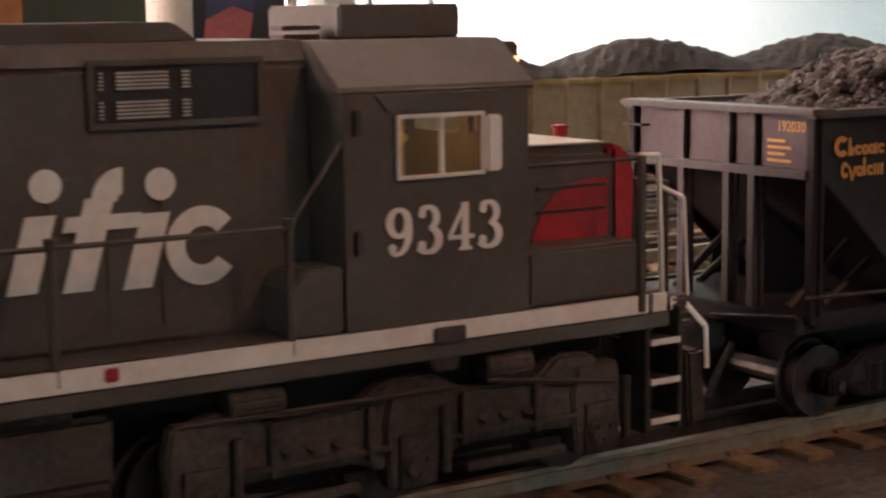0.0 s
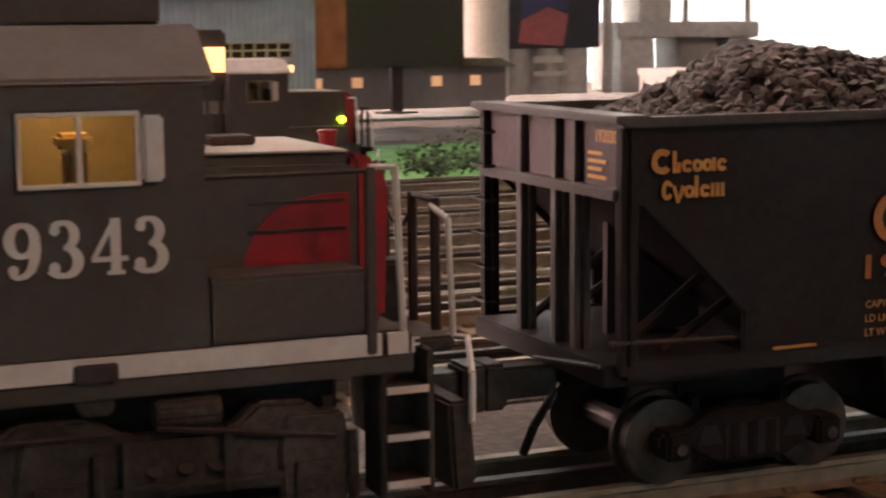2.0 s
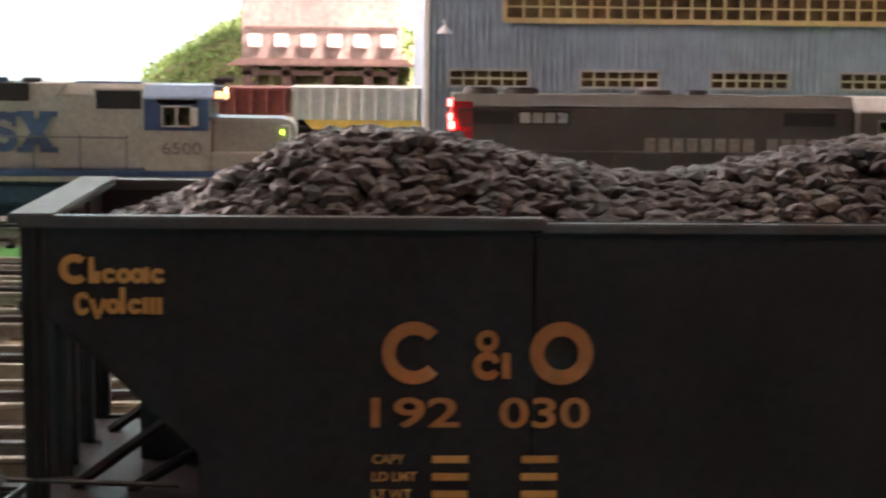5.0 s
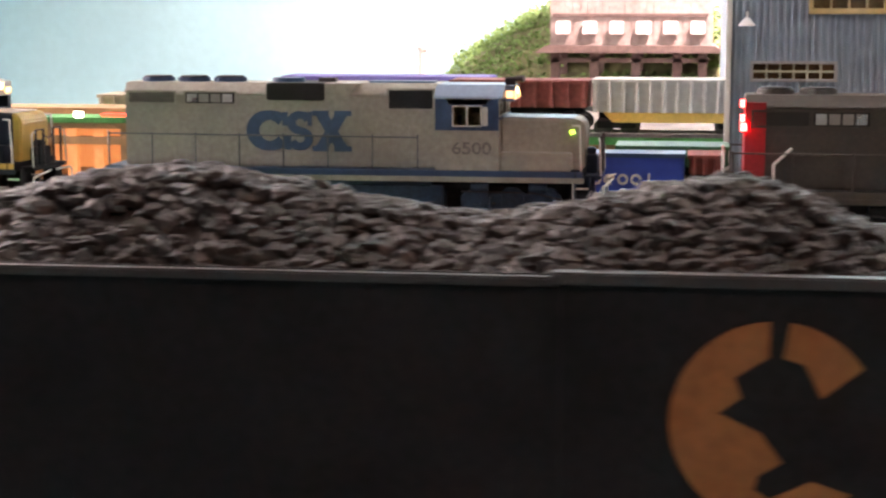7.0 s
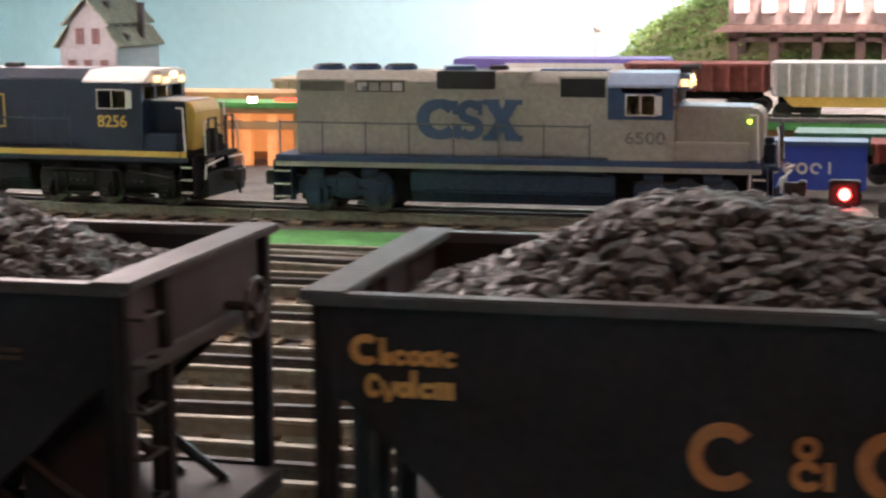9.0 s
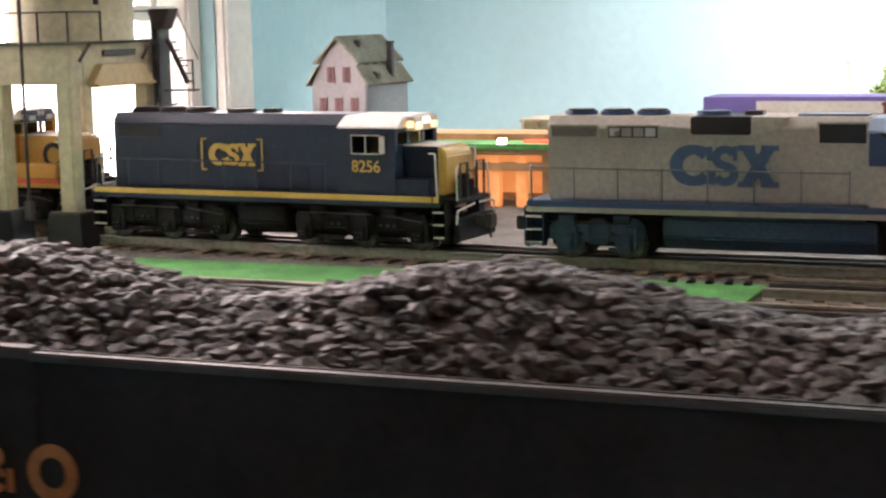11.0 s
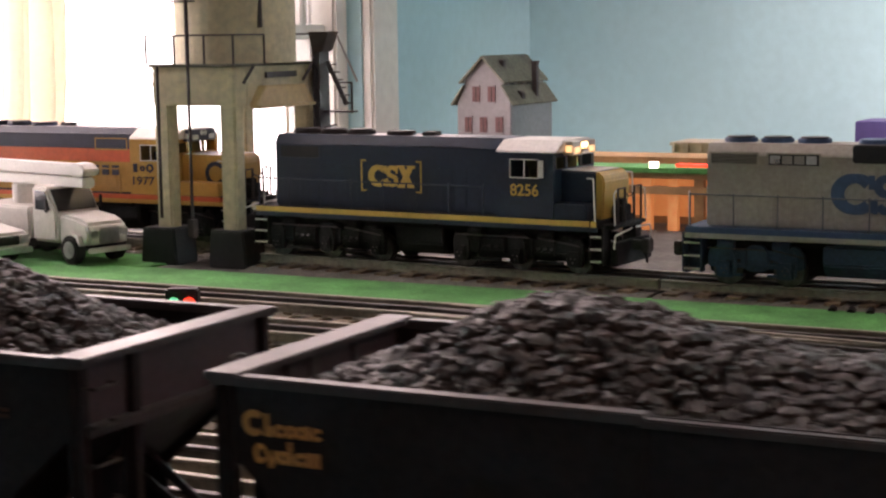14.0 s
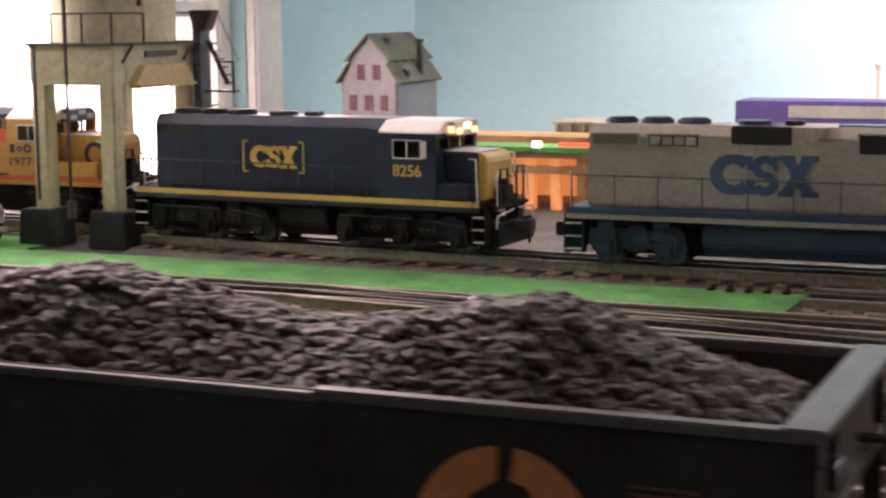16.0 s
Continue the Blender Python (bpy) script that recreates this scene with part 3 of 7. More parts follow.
# ---- rolling stock ----
def wheelset(parent, x, r, half=0.0165):
    w = part("wheelset", parent, "wheel",
             [rod((0, -half - 0.003, 0), (0, -half + 0.001, 0), r, 24), rod((0, half - 0.001, 0), (0, half + 0.003, 0), r, 24),
              rod((0, -half + 0.001, 0), (0, -half + 0.0025, 0), r * 1.12, 24), rod((0, half - 0.0025, 0), (0, half - 0.001, 0), r * 1.12, 24),
              rod((0, -half, 0), (0, half, 0), 0.0026, 10)] +
             [rod((math.cos(a) * r * 0.55, s * (half + 0.0031), math.sin(a) * r * 0.55), (math.cos(a) * r * 0.55, s * (half + 0.0024), math.sin(a) * r * 0.55), r * 0.12, 8)
              for s in (-1, 1) for a in (0.4, 2.5, 4.6)], at=pose(x, 0, r), label="blackened steel axle with two spoked wheels")
    return w


def coupler(parent, x, way, z=0.021):
    part("coupler", parent, "wheel", [box(min(x, x + way * 0.016), -0.0035, z - 0.0035, max(x, x + way * 0.016), 0.0035, z + 0.0035),
                                      box(min(x + way * 0.013, x + way * 0.0185), -0.006, z - 0.005, max(x + way * 0.013, x + way * 0.0185), 0.004, z + 0.005)], 0.0008)


HOP_L, HOP_W, RIM, SILL = 0.3245, 0.0335, 0.0780, 0.0295


def hopper_height(x, y):
    """The top of the coal, in the car's own space."""
    h = 0.0035 + 0.0090 * max(math.exp(-((x - 0.060) / 0.034) ** 2), math.exp(-((x - 0.165) / 0.036) ** 2), math.exp(-((x - 0.272) / 0.034) ** 2))
    edge = min(1.0, (HOP_W - abs(y)) / 0.026) ** 0.8
    ends = min(1.0, max(0.0, (x - 0.009) / 0.04), max(0.0, (HOP_L - 0.014 - x) / 0.045)) ** 0.7
    return RIM - 0.0065 + (h + 0.0062) * edge * ends


E0, E1 = 0.0040, HOP_L - 0.0030


def hopper(label, m):
    t = thing("hopper_car", label, "hopper car", m, group="coal train hoppers")
    w, th = HOP_W, 0.0012
    side = [(E0, RIM), (E0, 0.062), (E0 + 0.0035, 0.061), (0.031, 0.0385), (0.031, SILL), (HOP_L - 0.031, SILL), (HOP_L - 0.031, 0.0385), (E1 - 0.0035, 0.061), (E1, 0.062), (E1, RIM)]
    part("side_sheet", t, "hop_black", [prism(side, -w, -w + th)], 0.0003)
    part("side_sheet", t, "hop_black", [prism(side, w - th, w)], 0.0003)
    for x in (0.0875, 0.237):
        for s in (-1, 1):
            part("side_seam", t, "hop_black", [box(x - 0.0006, s * w - 0.0006, SILL, x + 0.0006, s * w + 0.0006, RIM - 0.002)])
    # rim: the two ends stand a little higher than the middle
    for s in (-1, 1):
        y0, y1 = sorted((s * (w - 0.0016), s * (w + 0.0020)))
        part("rim", t, "hop_grey", [box(0.0875, y0, RIM - 0.0018, 0.237, y1, RIM - 0.0002), box(E0 - 0.002, y0, RIM - 0.0014, 0.0885, y1, RIM + 0.0006), box(0.236, y0, RIM - 0.0014, E1 + 0.002, y1, RIM + 0.0006)], 0.0003)
    for x, d in ((E0, 1), (E1, -1)):
        x0, x1 = sorted((x - d * 0.0034, x + d * 0.0042))
        part("end_rim", t, "hop_grey", [box(x0, -w - 0.002, RIM - 0.0006, x1, w + 0.002, RIM + 0.0010)], 0.0003, label="grey flat end rim")
        x0, x1 = sorted((x, x + d * 0.0014))
        end = part("end_sheet", t, "hop_plum", [box(x0, -w + th, 0.0640, x1, w - th, RIM - 0.0008)], 0.0002)
        # leading posts are grey as if daylit, trailing ones black as if in shade
        for yy in (-w + 0.0006, -0.013, -0.004, 0.013, w - 0.0006) if d > 0 else (-w + 0.0006, -0.016, w - 0.0006):
            a, b = sorted((x - d * 0.0016, x + d * 0.0022))
            part("end_post", t, "hop_grey" if abs(yy) < w - 0.002 and d > 0 else "hop_black", [box(a, yy - 0.0013, SILL - 0.002, b, yy + 0.0013, RIM - 0.001), box((a + b) / 2 - 0.0003, yy - 0.0022, SILL, (a + b) / 2 + 0.0003, yy + 0.0022, RIM - 0.001)], 0.0002)
        a, b = sorted((x - d * 0.0025, x + d * 0.0008))
        part("end_beam", t, "hop_grey", [box(a, -w + 0.001, 0.0622, b, w - 0.001, 0.0645)], 0.0003)
        # slope sheet that falls inwards
        part("slope_sheet", t, "hop_black", [prism([(x + d * 0.001, 0.0640), (x + d * 0.0022, 0.0648), (x + d * 0.049, 0.0265), (x + d * 0.047, 0.0258)], -w + th, w - th)])
        part("end_sill", t, "hop_black", [box(min(x - d * 0.004, x + d * 0.03), -w + 0.0015, SILL - 0.0045, max(x - d * 0.004, x + d * 0.03), w - 0.0015, SILL)], 0.0004)
        for s in (-1, 1):
            part("brace", t, "hop_black", [rod((x + d * 0.004, s * 0.021, SILL), (x + d * 0.026, s * 0.021, 0.0455), 0.0011, 6), rod((x + d * 0.014, s * 0.023, SILL), (x + d * 0.032, s * 0.023, 0.0405), 0.0011, 6)])
        # plate added to block the bright view through the end opening
        part("bolster_web", t, "hop_plum", [prism([(x + d * 0.013, SILL), (x + d * 0.036, SILL), (x + d * 0.036, 0.0375), (x + d * 0.013, 0.0545)], -0.001, 0.001)])
        # ladder at one corner, rungs as bent wire
        c = -d
        for k in range(6):
            z = 0.0335 + k * 0.0078
            yy = c * -(w - 0.0005)
            part("rung", t, "wheel", [rod((x - d * 0.0016, yy, z), (x - d * 0.0042, yy, z), 0.0004, 6), rod((x - d * 0.0042, yy, z), (x - d * 0.0042, yy - (0.0075 if yy > 0 else -0.0075), z), 0.0004, 6),
                                      rod((x - d * 0.0042, yy - (0.0075 if yy > 0 else -0.0075), z), (x - d * 0.0016, yy - (0.0075 if yy > 0 else -0.0075), z), 0.0004, 6)], label="wire ladder rung")
        part("grab_iron", t, "wheel", [rod((x - d * 0.0045, -w - 0.001, 0.0345), (x + d * 0.024, -w - 0.001, 0.0335), 0.0005, 6)])
        part("uncoupling_lever", t, "wheel", [rod((x - d * 0.006, -w, 0.0300), (x - d * 0.006, -0.004, 0.0265), 0.0005, 6)])
        coupler(t, x + d * 0.000, -d)
        part("air_hose", t, "tyre", [rod((x - d * 0.004, -0.010, 0.020), (x - d * 0.009, -0.010, 0.013), 0.0010, 8), rod((x - d * 0.009, -0.010, 0.013), (x - d * 0.011, -0.009, 0.007), 0.0010, 8)])
    # brake wheel at the trailing end
    n = 18
    ring = []
    for i in range(n):
        a, b = 2 * math.pi * i / n, 2 * math.pi * (i + 1) / n
        ring.append(rod((E1 + 0.006, 0.014 + 0.0055 * math.cos(a), 0.066 + 0.0055 * math.sin(a)), (E1 + 0.006, 0.014 + 0.0055 * math.cos(b), 0.066 + 0.0055 * math.sin(b)), 0.0006, 5))
    ring += [rod((E1 + 0.006, 0.014, 0.066), (E1 + 0.006, 0.014 + 0.0055 * math.cos(a), 0.066 + 0.0055 * math.sin(a)), 0.0005, 5) for a in (0.5, 2.6, 4.7)]
    part("brake_wheel", t, "wheel", ring + [rod((E1, 0.014, 0.066), (E1 + 0.006, 0.014, 0.066), 0.001, 6)])
    # discharge bays between the trucks
    for k in range(4):
        x = 0.0685 + k * 0.047
        part("hopper_bay", t, "hop_black", [prism([(x, SILL + 0.001), (x + 0.046, SILL + 0.001), (x + 0.040, 0.011), (x + 0.006, 0.011)], -0.027, 0.027)], 0.0005)
        part("bay_door", t, "under", [box(x + 0.005, -0.0275, 0.0098, x + 0.041, 0.0275, 0.0118)], 0.0003)
    part("centre_sill", t, "under", [box(0.004, -0.006, 0.020, HOP_L - 0.004, 0.006, SILL - 0.003)], 0.0006)
    part("side_sill", t, "hop_black", [box(E0, -w - 0.0006, SILL - 0.003, E1, -w + 0.002, SILL + 0.0006)], 0.0003)
    part("side_sill", t, "hop_black", [box(E0, w - 0.002, SILL - 0.003, E1, w + 0.0006, SILL + 0.0006)], 0.0003)
    wheels = []
    for xc in (0.0393, HOP_L - 0.0393):
        for s in (-1, 1):
            y = s * 0.0225
            fr = [(xc - 0.0225, 0.0085), (xc - 0.0225, 0.0120), (xc - 0.0150, 0.0128), (xc - 0.0090, 0.0160), (xc + 0.0090, 0.0160), (xc + 0.0150, 0.0128), (xc + 0.0225, 0.0120), (xc + 0.0225, 0.0085), (xc + 0.0150, 0.0085), (xc + 0.0085, 0.0045), (xc - 0.0085, 0.0045), (xc - 0.0150, 0.0085)]
            fr_ob = part("truck_frame", t, "under", [prism(fr, y - 0.0022, y + 0.0022)], 0.0007)
            for q in (-0.0185, 0.0185):
                part("journal_box", fr_ob, "under", [box(xc + q - 0.0030, y - 0.0040, 0.0065, xc + q + 0.0030, y + 0.0040, 0.0125)], 0.0008)
                part("axle_cap", fr_ob, "wheel", [rod((xc + q, y + s * 0.0040, 0.0092), (xc + q, y + s * 0.0048, 0.0092), 0.0013, 10)])
            # black plates on the frame's face stand for its shaded openings
            for q in (-0.0105, 0.0105):
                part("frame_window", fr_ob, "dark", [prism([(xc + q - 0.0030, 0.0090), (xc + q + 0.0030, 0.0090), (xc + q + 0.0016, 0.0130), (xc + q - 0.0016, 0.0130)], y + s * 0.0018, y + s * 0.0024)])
            # another black plate for the shade behind the springs
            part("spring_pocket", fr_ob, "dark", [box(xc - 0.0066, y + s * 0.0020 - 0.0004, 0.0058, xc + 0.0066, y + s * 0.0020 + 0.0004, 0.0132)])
            part("spring", fr_ob, "under", [rod((xc + q, y + s * 0.0012, 0.0060), (xc + q, y + s * 0.0012, 0.0130), 0.0019, 10) for q in (-0.0045, 0.0, 0.0045)])
        # dark boxes added to fill the bright gaps inside the truck
        part("brake_beam", t, "under", [box(xc - 0.0125, -0.0195, 0.0035, xc - 0.0095, 0.0195, 0.0185), box(xc + 0.0095, -0.0195, 0.0035, xc + 0.0125, 0.0195, 0.0185)], 0.0006)
        part("centre_plate", t, "under", [box(xc - 0.014, -0.016, 0.0165, xc + 0.014, 0.016, 0.0262)], 0.0006)
        part("bolster", t, "under", [box(xc - 0.005, -0.0215, 0.010, xc + 0.005, 0.0215, 0.017)], 0.0006)
        wheels += [wheelset(t, xc - 0.0185, 0.0092), wheelset(t, xc + 0.0185, 0.0092)]
    # lettering on the near side
    y = -w - 0.0011
    # two lines of lettering, as blocks
    def band(shape, x, z, k):
        return ribbon([(x + p[0] * k, z + p[1] * k) for p in shape[0]], [q * k for q in shape[1]], y)
    low = bow(0.5, 0.46, 0.30, 0.34, 0, 360, 0.26, 0.32)
    low_open = bow(0.5, 0.46, 0.30, 0.34, 25, 330, 0.26, 0.32)
    tall, stub = bar(0.2, 0.0, 0.2, 1.6, 0.30), bar(0.2, 0.0, 0.2, 1.0, 0.30)
    part("initial_mark", t, "yellow", [arc(0.0112, 0.0698, 0.0012, 0.0025, 45, 315, y)])
    rows = ((0.0675, 0.0134, 0.00268, ((tall, 0.35), (bar(0.2, 0.0, 0.2, 0.75, 0.30), 0.42), (low_open, 0.88), (low, 0.84), (low, 0.84), (stub, 0.40), (low_open, 0.88))),
            (0.0624, 0.0110, 0.00275, ((bow(0.5, 0.62, 0.32, 0.56, 30, 330, 0.30, 0.30), 0.92), (bar(0.1, 0.9, 0.5, -0.3, 0.28), 0.40), (bar(0.5, 0.9, 0.2, 0.0, 0.28), 0.50), (low, 0.86), (tall, 0.45), (low_open, 0.90), (stub, 0.42), (stub, 0.42), (stub, 0.36))))
    for z, x, k, row in rows:
        for shape, step in row:
            part("lettering_shape", t, "yellow", [band(shape, x, z, k)])
            x += step * k
    part("ring_mark", t, "orange", [arc(0.0668, 0.0560, 0.0031, 0.0053, 42, 318, y)], label="orange broken ring mark")
    part("ampersand_mark", t, "orange", [arc(0.0790, 0.0580, 0.0008, 0.0019, 0, 360, y), arc(0.0790, 0.0538, 0.0011, 0.0024, 20, 330, y), box(0.0815, y, 0.0517, 0.0829, y + 0.0004, 0.0560)], label="small orange mark")
    part("ring_mark", t, "orange", [arc(0.0914, 0.0560, 0.0029, 0.0053, 0, 360, y, 32)], label="orange ring mark")
    words("road_number", "192", t, "orange", 0.0597, y, 0.0433, 0.0052, 0.0148)
    words("road_number", "030", t, "orange", 0.0812, y, 0.0433, 0.0052, 0.0150)
    for k, s in enumerate(("CAPY", "LD LMT", "LT WT")):
        words("data_text", s, t, "yellow", 0.0600, y, 0.0372 - k * 0.0030, 0.0016)
        for x in (0.0700, 0.0850):
            part("data_bar", t, "yellow", [box(x, y, 0.0373 - k * 0.0030, x + 0.006, y + 0.0003, 0.0385 - k * 0.0030)])
    part("sill_text_bar", t, "yellow", [box(0.0375, y, 0.0302, 0.0480, y + 0.0003, 0.0308)])
    # broken orange disc with a dark animal-shaped inside
    cx, cz, R = 0.2712, 0.0552, 0.0163
    left, right = [], []
    for i in range(41):
        a = 93 + i * (318 - 93) / 40
        left.append((cx + R * math.cos(radians(a)), cz + R * math.sin(radians(a))))
    inner = [(0.0060, -0.0090), (-0.0005, -0.0122), (-0.0030, -0.0105), (-0.0022, -0.0080), (0.0015, -0.0062), (-0.0020, -0.0015), (-0.0085, 0.0015), (-0.0050, 0.0040), (-0.0062, 0.0072), (-0.0010, 0.0105)]
    n = len(left)
    v = [(p[0], y, p[1]) for p in left] + [(cx + p[0], y, cz + p[1]) for p in inner]
    f = []
    k = len(inner)
    # join rim and inside by walking both lists
    for i in range(n - 1):
        j = round((1 - i / (n - 1)) * (k - 1))
        j2 = round((1 - (i + 1) / (n - 1)) * (k - 1))
        f.append((i, i + 1, n + j))
        if j2 != j:
            f.append((i + 1, n + j2, n + j))
    right_pts = [(cx + R * math.cos(radians(a)), cz + R * math.sin(radians(a))) for a in range(34, 88, 6)]
    right_in = [(cx + 0.0012, cz + 0.0105), (cx + 0.0045, cz + 0.0095), (cx + 0.0072, cz + 0.0042)]
    disc = part("disc_mark", t, "orange", [(v, f), plate(right_pts + right_in, y)], label="broken orange disc mark")
    for z in (0.0665, 0.0652):
        part("small_bar", t, "faded_orange", [box(0.2925, y, z, 0.3045, y + 0.0003, z + 0.0007)])
    # end plate lettering
    plate_ob = part("end_lettering", t, "yellow", [box(-0.0003, -w + 0.0104 - 0.002 * (k % 2), 0.0705 - k * 0.0016, 0.0, -w + 0.0165, 0.0712 - k * 0.0016) for k in range(4)], label="small yellow lettering")
    plate_ob.location = (E0, -0.0003, 0)
    words("end_number", "192030", t, "yellow", E0 - 0.0006, -w + 0.0120, 0.0732, 0.0026, 0.0088, face="-x")
    return t, wheels




def coal_mesh():
    rnd = random.Random(4)
    v, f = [], []
    nx, ny = 80, 20
    for i in range(nx + 1):
        for j in range(ny + 1):
            x, y = 0.0065 + (HOP_L - 0.013) * i / nx, (HOP_W - 0.0016) * (2 * j / ny - 1)
            v.append((x, y, hopper_height(x, y) - 0.0012))
    for i in range(nx):
        for j in range(ny):
            a = i * (ny + 1) + j
            f.append((a, a + ny + 1, a + ny + 2, a + 1))
    phi = (1 + 5 ** 0.5) / 2
    ico = [(-1, phi, 0), (1, phi, 0), (-1, -phi, 0), (1, -phi, 0), (0, -1, phi), (0, 1, phi), (0, -1, -phi), (0, 1, -phi), (phi, 0, -1), (phi, 0, 1), (-phi, 0, -1), (-phi, 0, 1)]
    tri = [(0, 11, 5), (0, 5, 1), (0, 1, 7), (0, 7, 10), (0, 10, 11), (1, 5, 9), (5, 11, 4), (11, 10, 2), (10, 7, 6), (7, 1, 8), (3, 9, 4), (3, 4, 2), (3, 2, 6), (3, 6, 8), (3, 8, 9), (4, 9, 5), (2, 4, 11), (6, 2, 10), (8, 6, 7), (9, 8, 1)]
    for _ in range(5600):
        x, y = rnd.uniform(0.010, HOP_L - 0.014), rnd.uniform(-HOP_W + 0.0035, HOP_W - 0.0035)
        r = rnd.uniform(0.0015, 0.0027)
        z = hopper_height(x, y) - 0.0006 + rnd.uniform(-0.0004, 0.0008)
        e = 0.001
        tilt = Euler((math.atan2(hopper_height(x, y + e) - hopper_height(x, y - e), 2 * e) + rnd.uniform(-0.22, 0.22),
                      -math.atan2(hopper_height(x + e, y) - hopper_height(x - e, y), 2 * e) + rnd.uniform(-0.22, 0.22), rnd.uniform(0, 6.28))).to_matrix()
        k = len(v)
        sx, sy, sz = rnd.uniform(0.85, 1.30), rnd.uniform(0.80, 1.10), rnd.uniform(0.48, 0.78)
        for p in ico:
            q = tilt @ Vector((p[0] * sx, p[1] * sy, p[2] * sz)) * (r / 1.9 * rnd.uniform(0.88, 1.14))
            v.append((x + q.x, y + q.y, z + q.z))
        f += [tuple(k + i for i in q) for q in tri]
    return mesh("coal_load", [(v, f)], "coal")


# the hoppers
car1, wheels1 = hopper("black open hopper car with orange markings, heaped with coal", pose(0, TRAIN_Y, 0))
HOPPERS = [car1, copy_thing(car1, pose(PITCH, TRAIN_Y, 0)), copy_thing(car1, pose(2 * PITCH, TRAIN_Y, 0))]
COAL = coal_mesh()
LOADS = []
for k in range(3):
    c = new("coal_load", COAL)
    c.matrix_basis = pose(k * PITCH, TRAIN_Y, 0)
    LOADS.append(tagged(c, "heaped black coal filling a hopper car", "coal", "coal loads", "stuff"))


def diesel(name, label, m, k, length, nose=0.037, cab=0.044, body="sp_grey", roof=None, cab_mat=None, cabroof=None, nose_mat=None, sill="white", under="truck",
           side_stripes=(), fans=3, axles=3, lit="head", rail_mat=None, rear_mat=None, detail=False, fan=None, grilles=None, group="locomotives"):
    """A diesel with its cab and low nose at the +x end. Drawn at full size with the deck's end at x = 0; k shrinks the whole."""
    t = thing(name, label, "locomotive", m, group=group)

    def S(shapes):
        return [([(x * k, y * k, z * k) for x, y, z in v], f) for v, f in shapes]

    def P(nm, mt, shapes, bevel=0.0, lab="", parent=None):
        if nm in ("brake_rigging", "equipment_box", "frame_hole", "headlight", "number_board", "nose_louvre", "axle_bolt", "pipe"):
            return [part(nm, parent or t, mt, S([s]), bevel * k, lab) for s in shapes][-1]
        return part(nm, parent or t, mt, S(shapes), bevel * k, lab)
    roof, cab_mat, cabroof, nose_mat, rail_mat = roof or body, cab_mat or body, cabroof or body, nose_mat or body, rail_mat or body
    D, H, w, hw = 0.0405, 0.0972, 0.034, 0.0215
    ch = 0.003 if detail else 0.006
    g0, g1 = (H - 0.0145, H - 0.0035) if detail else (H - 0.0185, H - 0.0095)
    xc1 = -nose - 0.003
    xc0 = xc1 - cab
    xr = -length + 0.012
    P("deck", under, [box(-length, -w + 0.001, 0.0345, -0.001, w - 0.001, D)], 0.0006)
    for s in (-1, 1):
        a, b = sorted((s * (w - 0.0012), s * w))
        P("sill_stripe", sill, [box(-length + 0.001, a, 0.0362, -0.0075, b, 0.0402), box(-0.0062, a, 0.0362, -0.0022, b, 0.0402)], 0, "painted stripe along the frame")
        P("sill_web", body, [box(-length, a + s * -0.0002, 0.0325, -0.001, b + s * -0.0002, 0.0361)], 0.0004)
    # long hood with chamfered roof edges
    prof = [(-hw, D), (hw, D), (hw, H - ch - 0.001), (hw - ch, H), (-hw + ch, H), (-hw, H - ch - 0.001)]
    hood = P("long_hood", body, [prism(prof, xr, xc0, "x")], 0.0010)
    rp = [(-hw - 0.0004, H - ch - 0.0012), (-hw + ch - 0.0002, H + 0.0004), (hw - ch + 0.0002, H + 0.0004), (hw + 0.0004, H - ch - 0.0012)]
    P("hood_roof", roof, [prism(rp, xr - 0.0004, xc0, "x")], 0.0006)
    if rear_mat:
        P("rear_panel", rear_mat, [box(xr - 0.0008, -hw + 0.001, D + 0.004, xr, hw - 0.001, H - 0.003)], 0.0004, "bright red hood end", hood)
    n_door = int((xc0 - xr - 0.03) / 0.011)
    for s in (-1, 1):
        y0, y1 = sorted((s * hw, s * (hw + 0.0004)))
        for i in range(n_door):
            x = xr + 0.014 + i * 0.011
            P("hood_door", body, [box(x + 0.0006, y0, D + 0.003, x + 0.0104, y1, D + 0.033)], 0.0002, "", hood)
        spots = grilles or [(xr + 0.004, xr + 0.038, g0, g1, "slats"), (xr + 0.040, xr + 0.074, g0, g1, "louvres"), (xc0 - 0.046, xc0 - 0.012, g0, g1, "pair" if detail else "plain")]
        for x, x2, z0, z1, kind in spots:
            g = P("grille", "dark", [box(x, y0, z0, x2, y1, z1)], 0, "", hood)
            a, b = sorted((s * (hw + 0.0004), s * (hw + 0.0012)))
            P("grille_frame", body, [box(x - 0.001, a, z0 - 0.001, x2 + 0.001, b, z0 + 0.0003), box(x - 0.001, a, z1 - 0.0003, x2 + 0.001, b, z1 + 0.001), box(x - 0.001, a, z0, x + 0.0004, b, z1), box(x2 - 0.0004, a, z0, x2 + 0.001, b, z1)], 0.0002, "", g)
            rows_z = [z0 + (z1 - z0) * (0.10 + 0.8 * i / 6) for i in range(7)]
            if kind == "slats":
                for z in rows_z:
                    P("slat", body, [box(x + 0.0006, a, z - 0.00012, x2 - 0.0006, a + 0.0005, z + 0.00022)], 0, "", g)
            elif kind == "louvres":
                n = 4
                for c in range(n):
                    xa = x + 0.0015 + c * (x2 - x - 0.002) / n
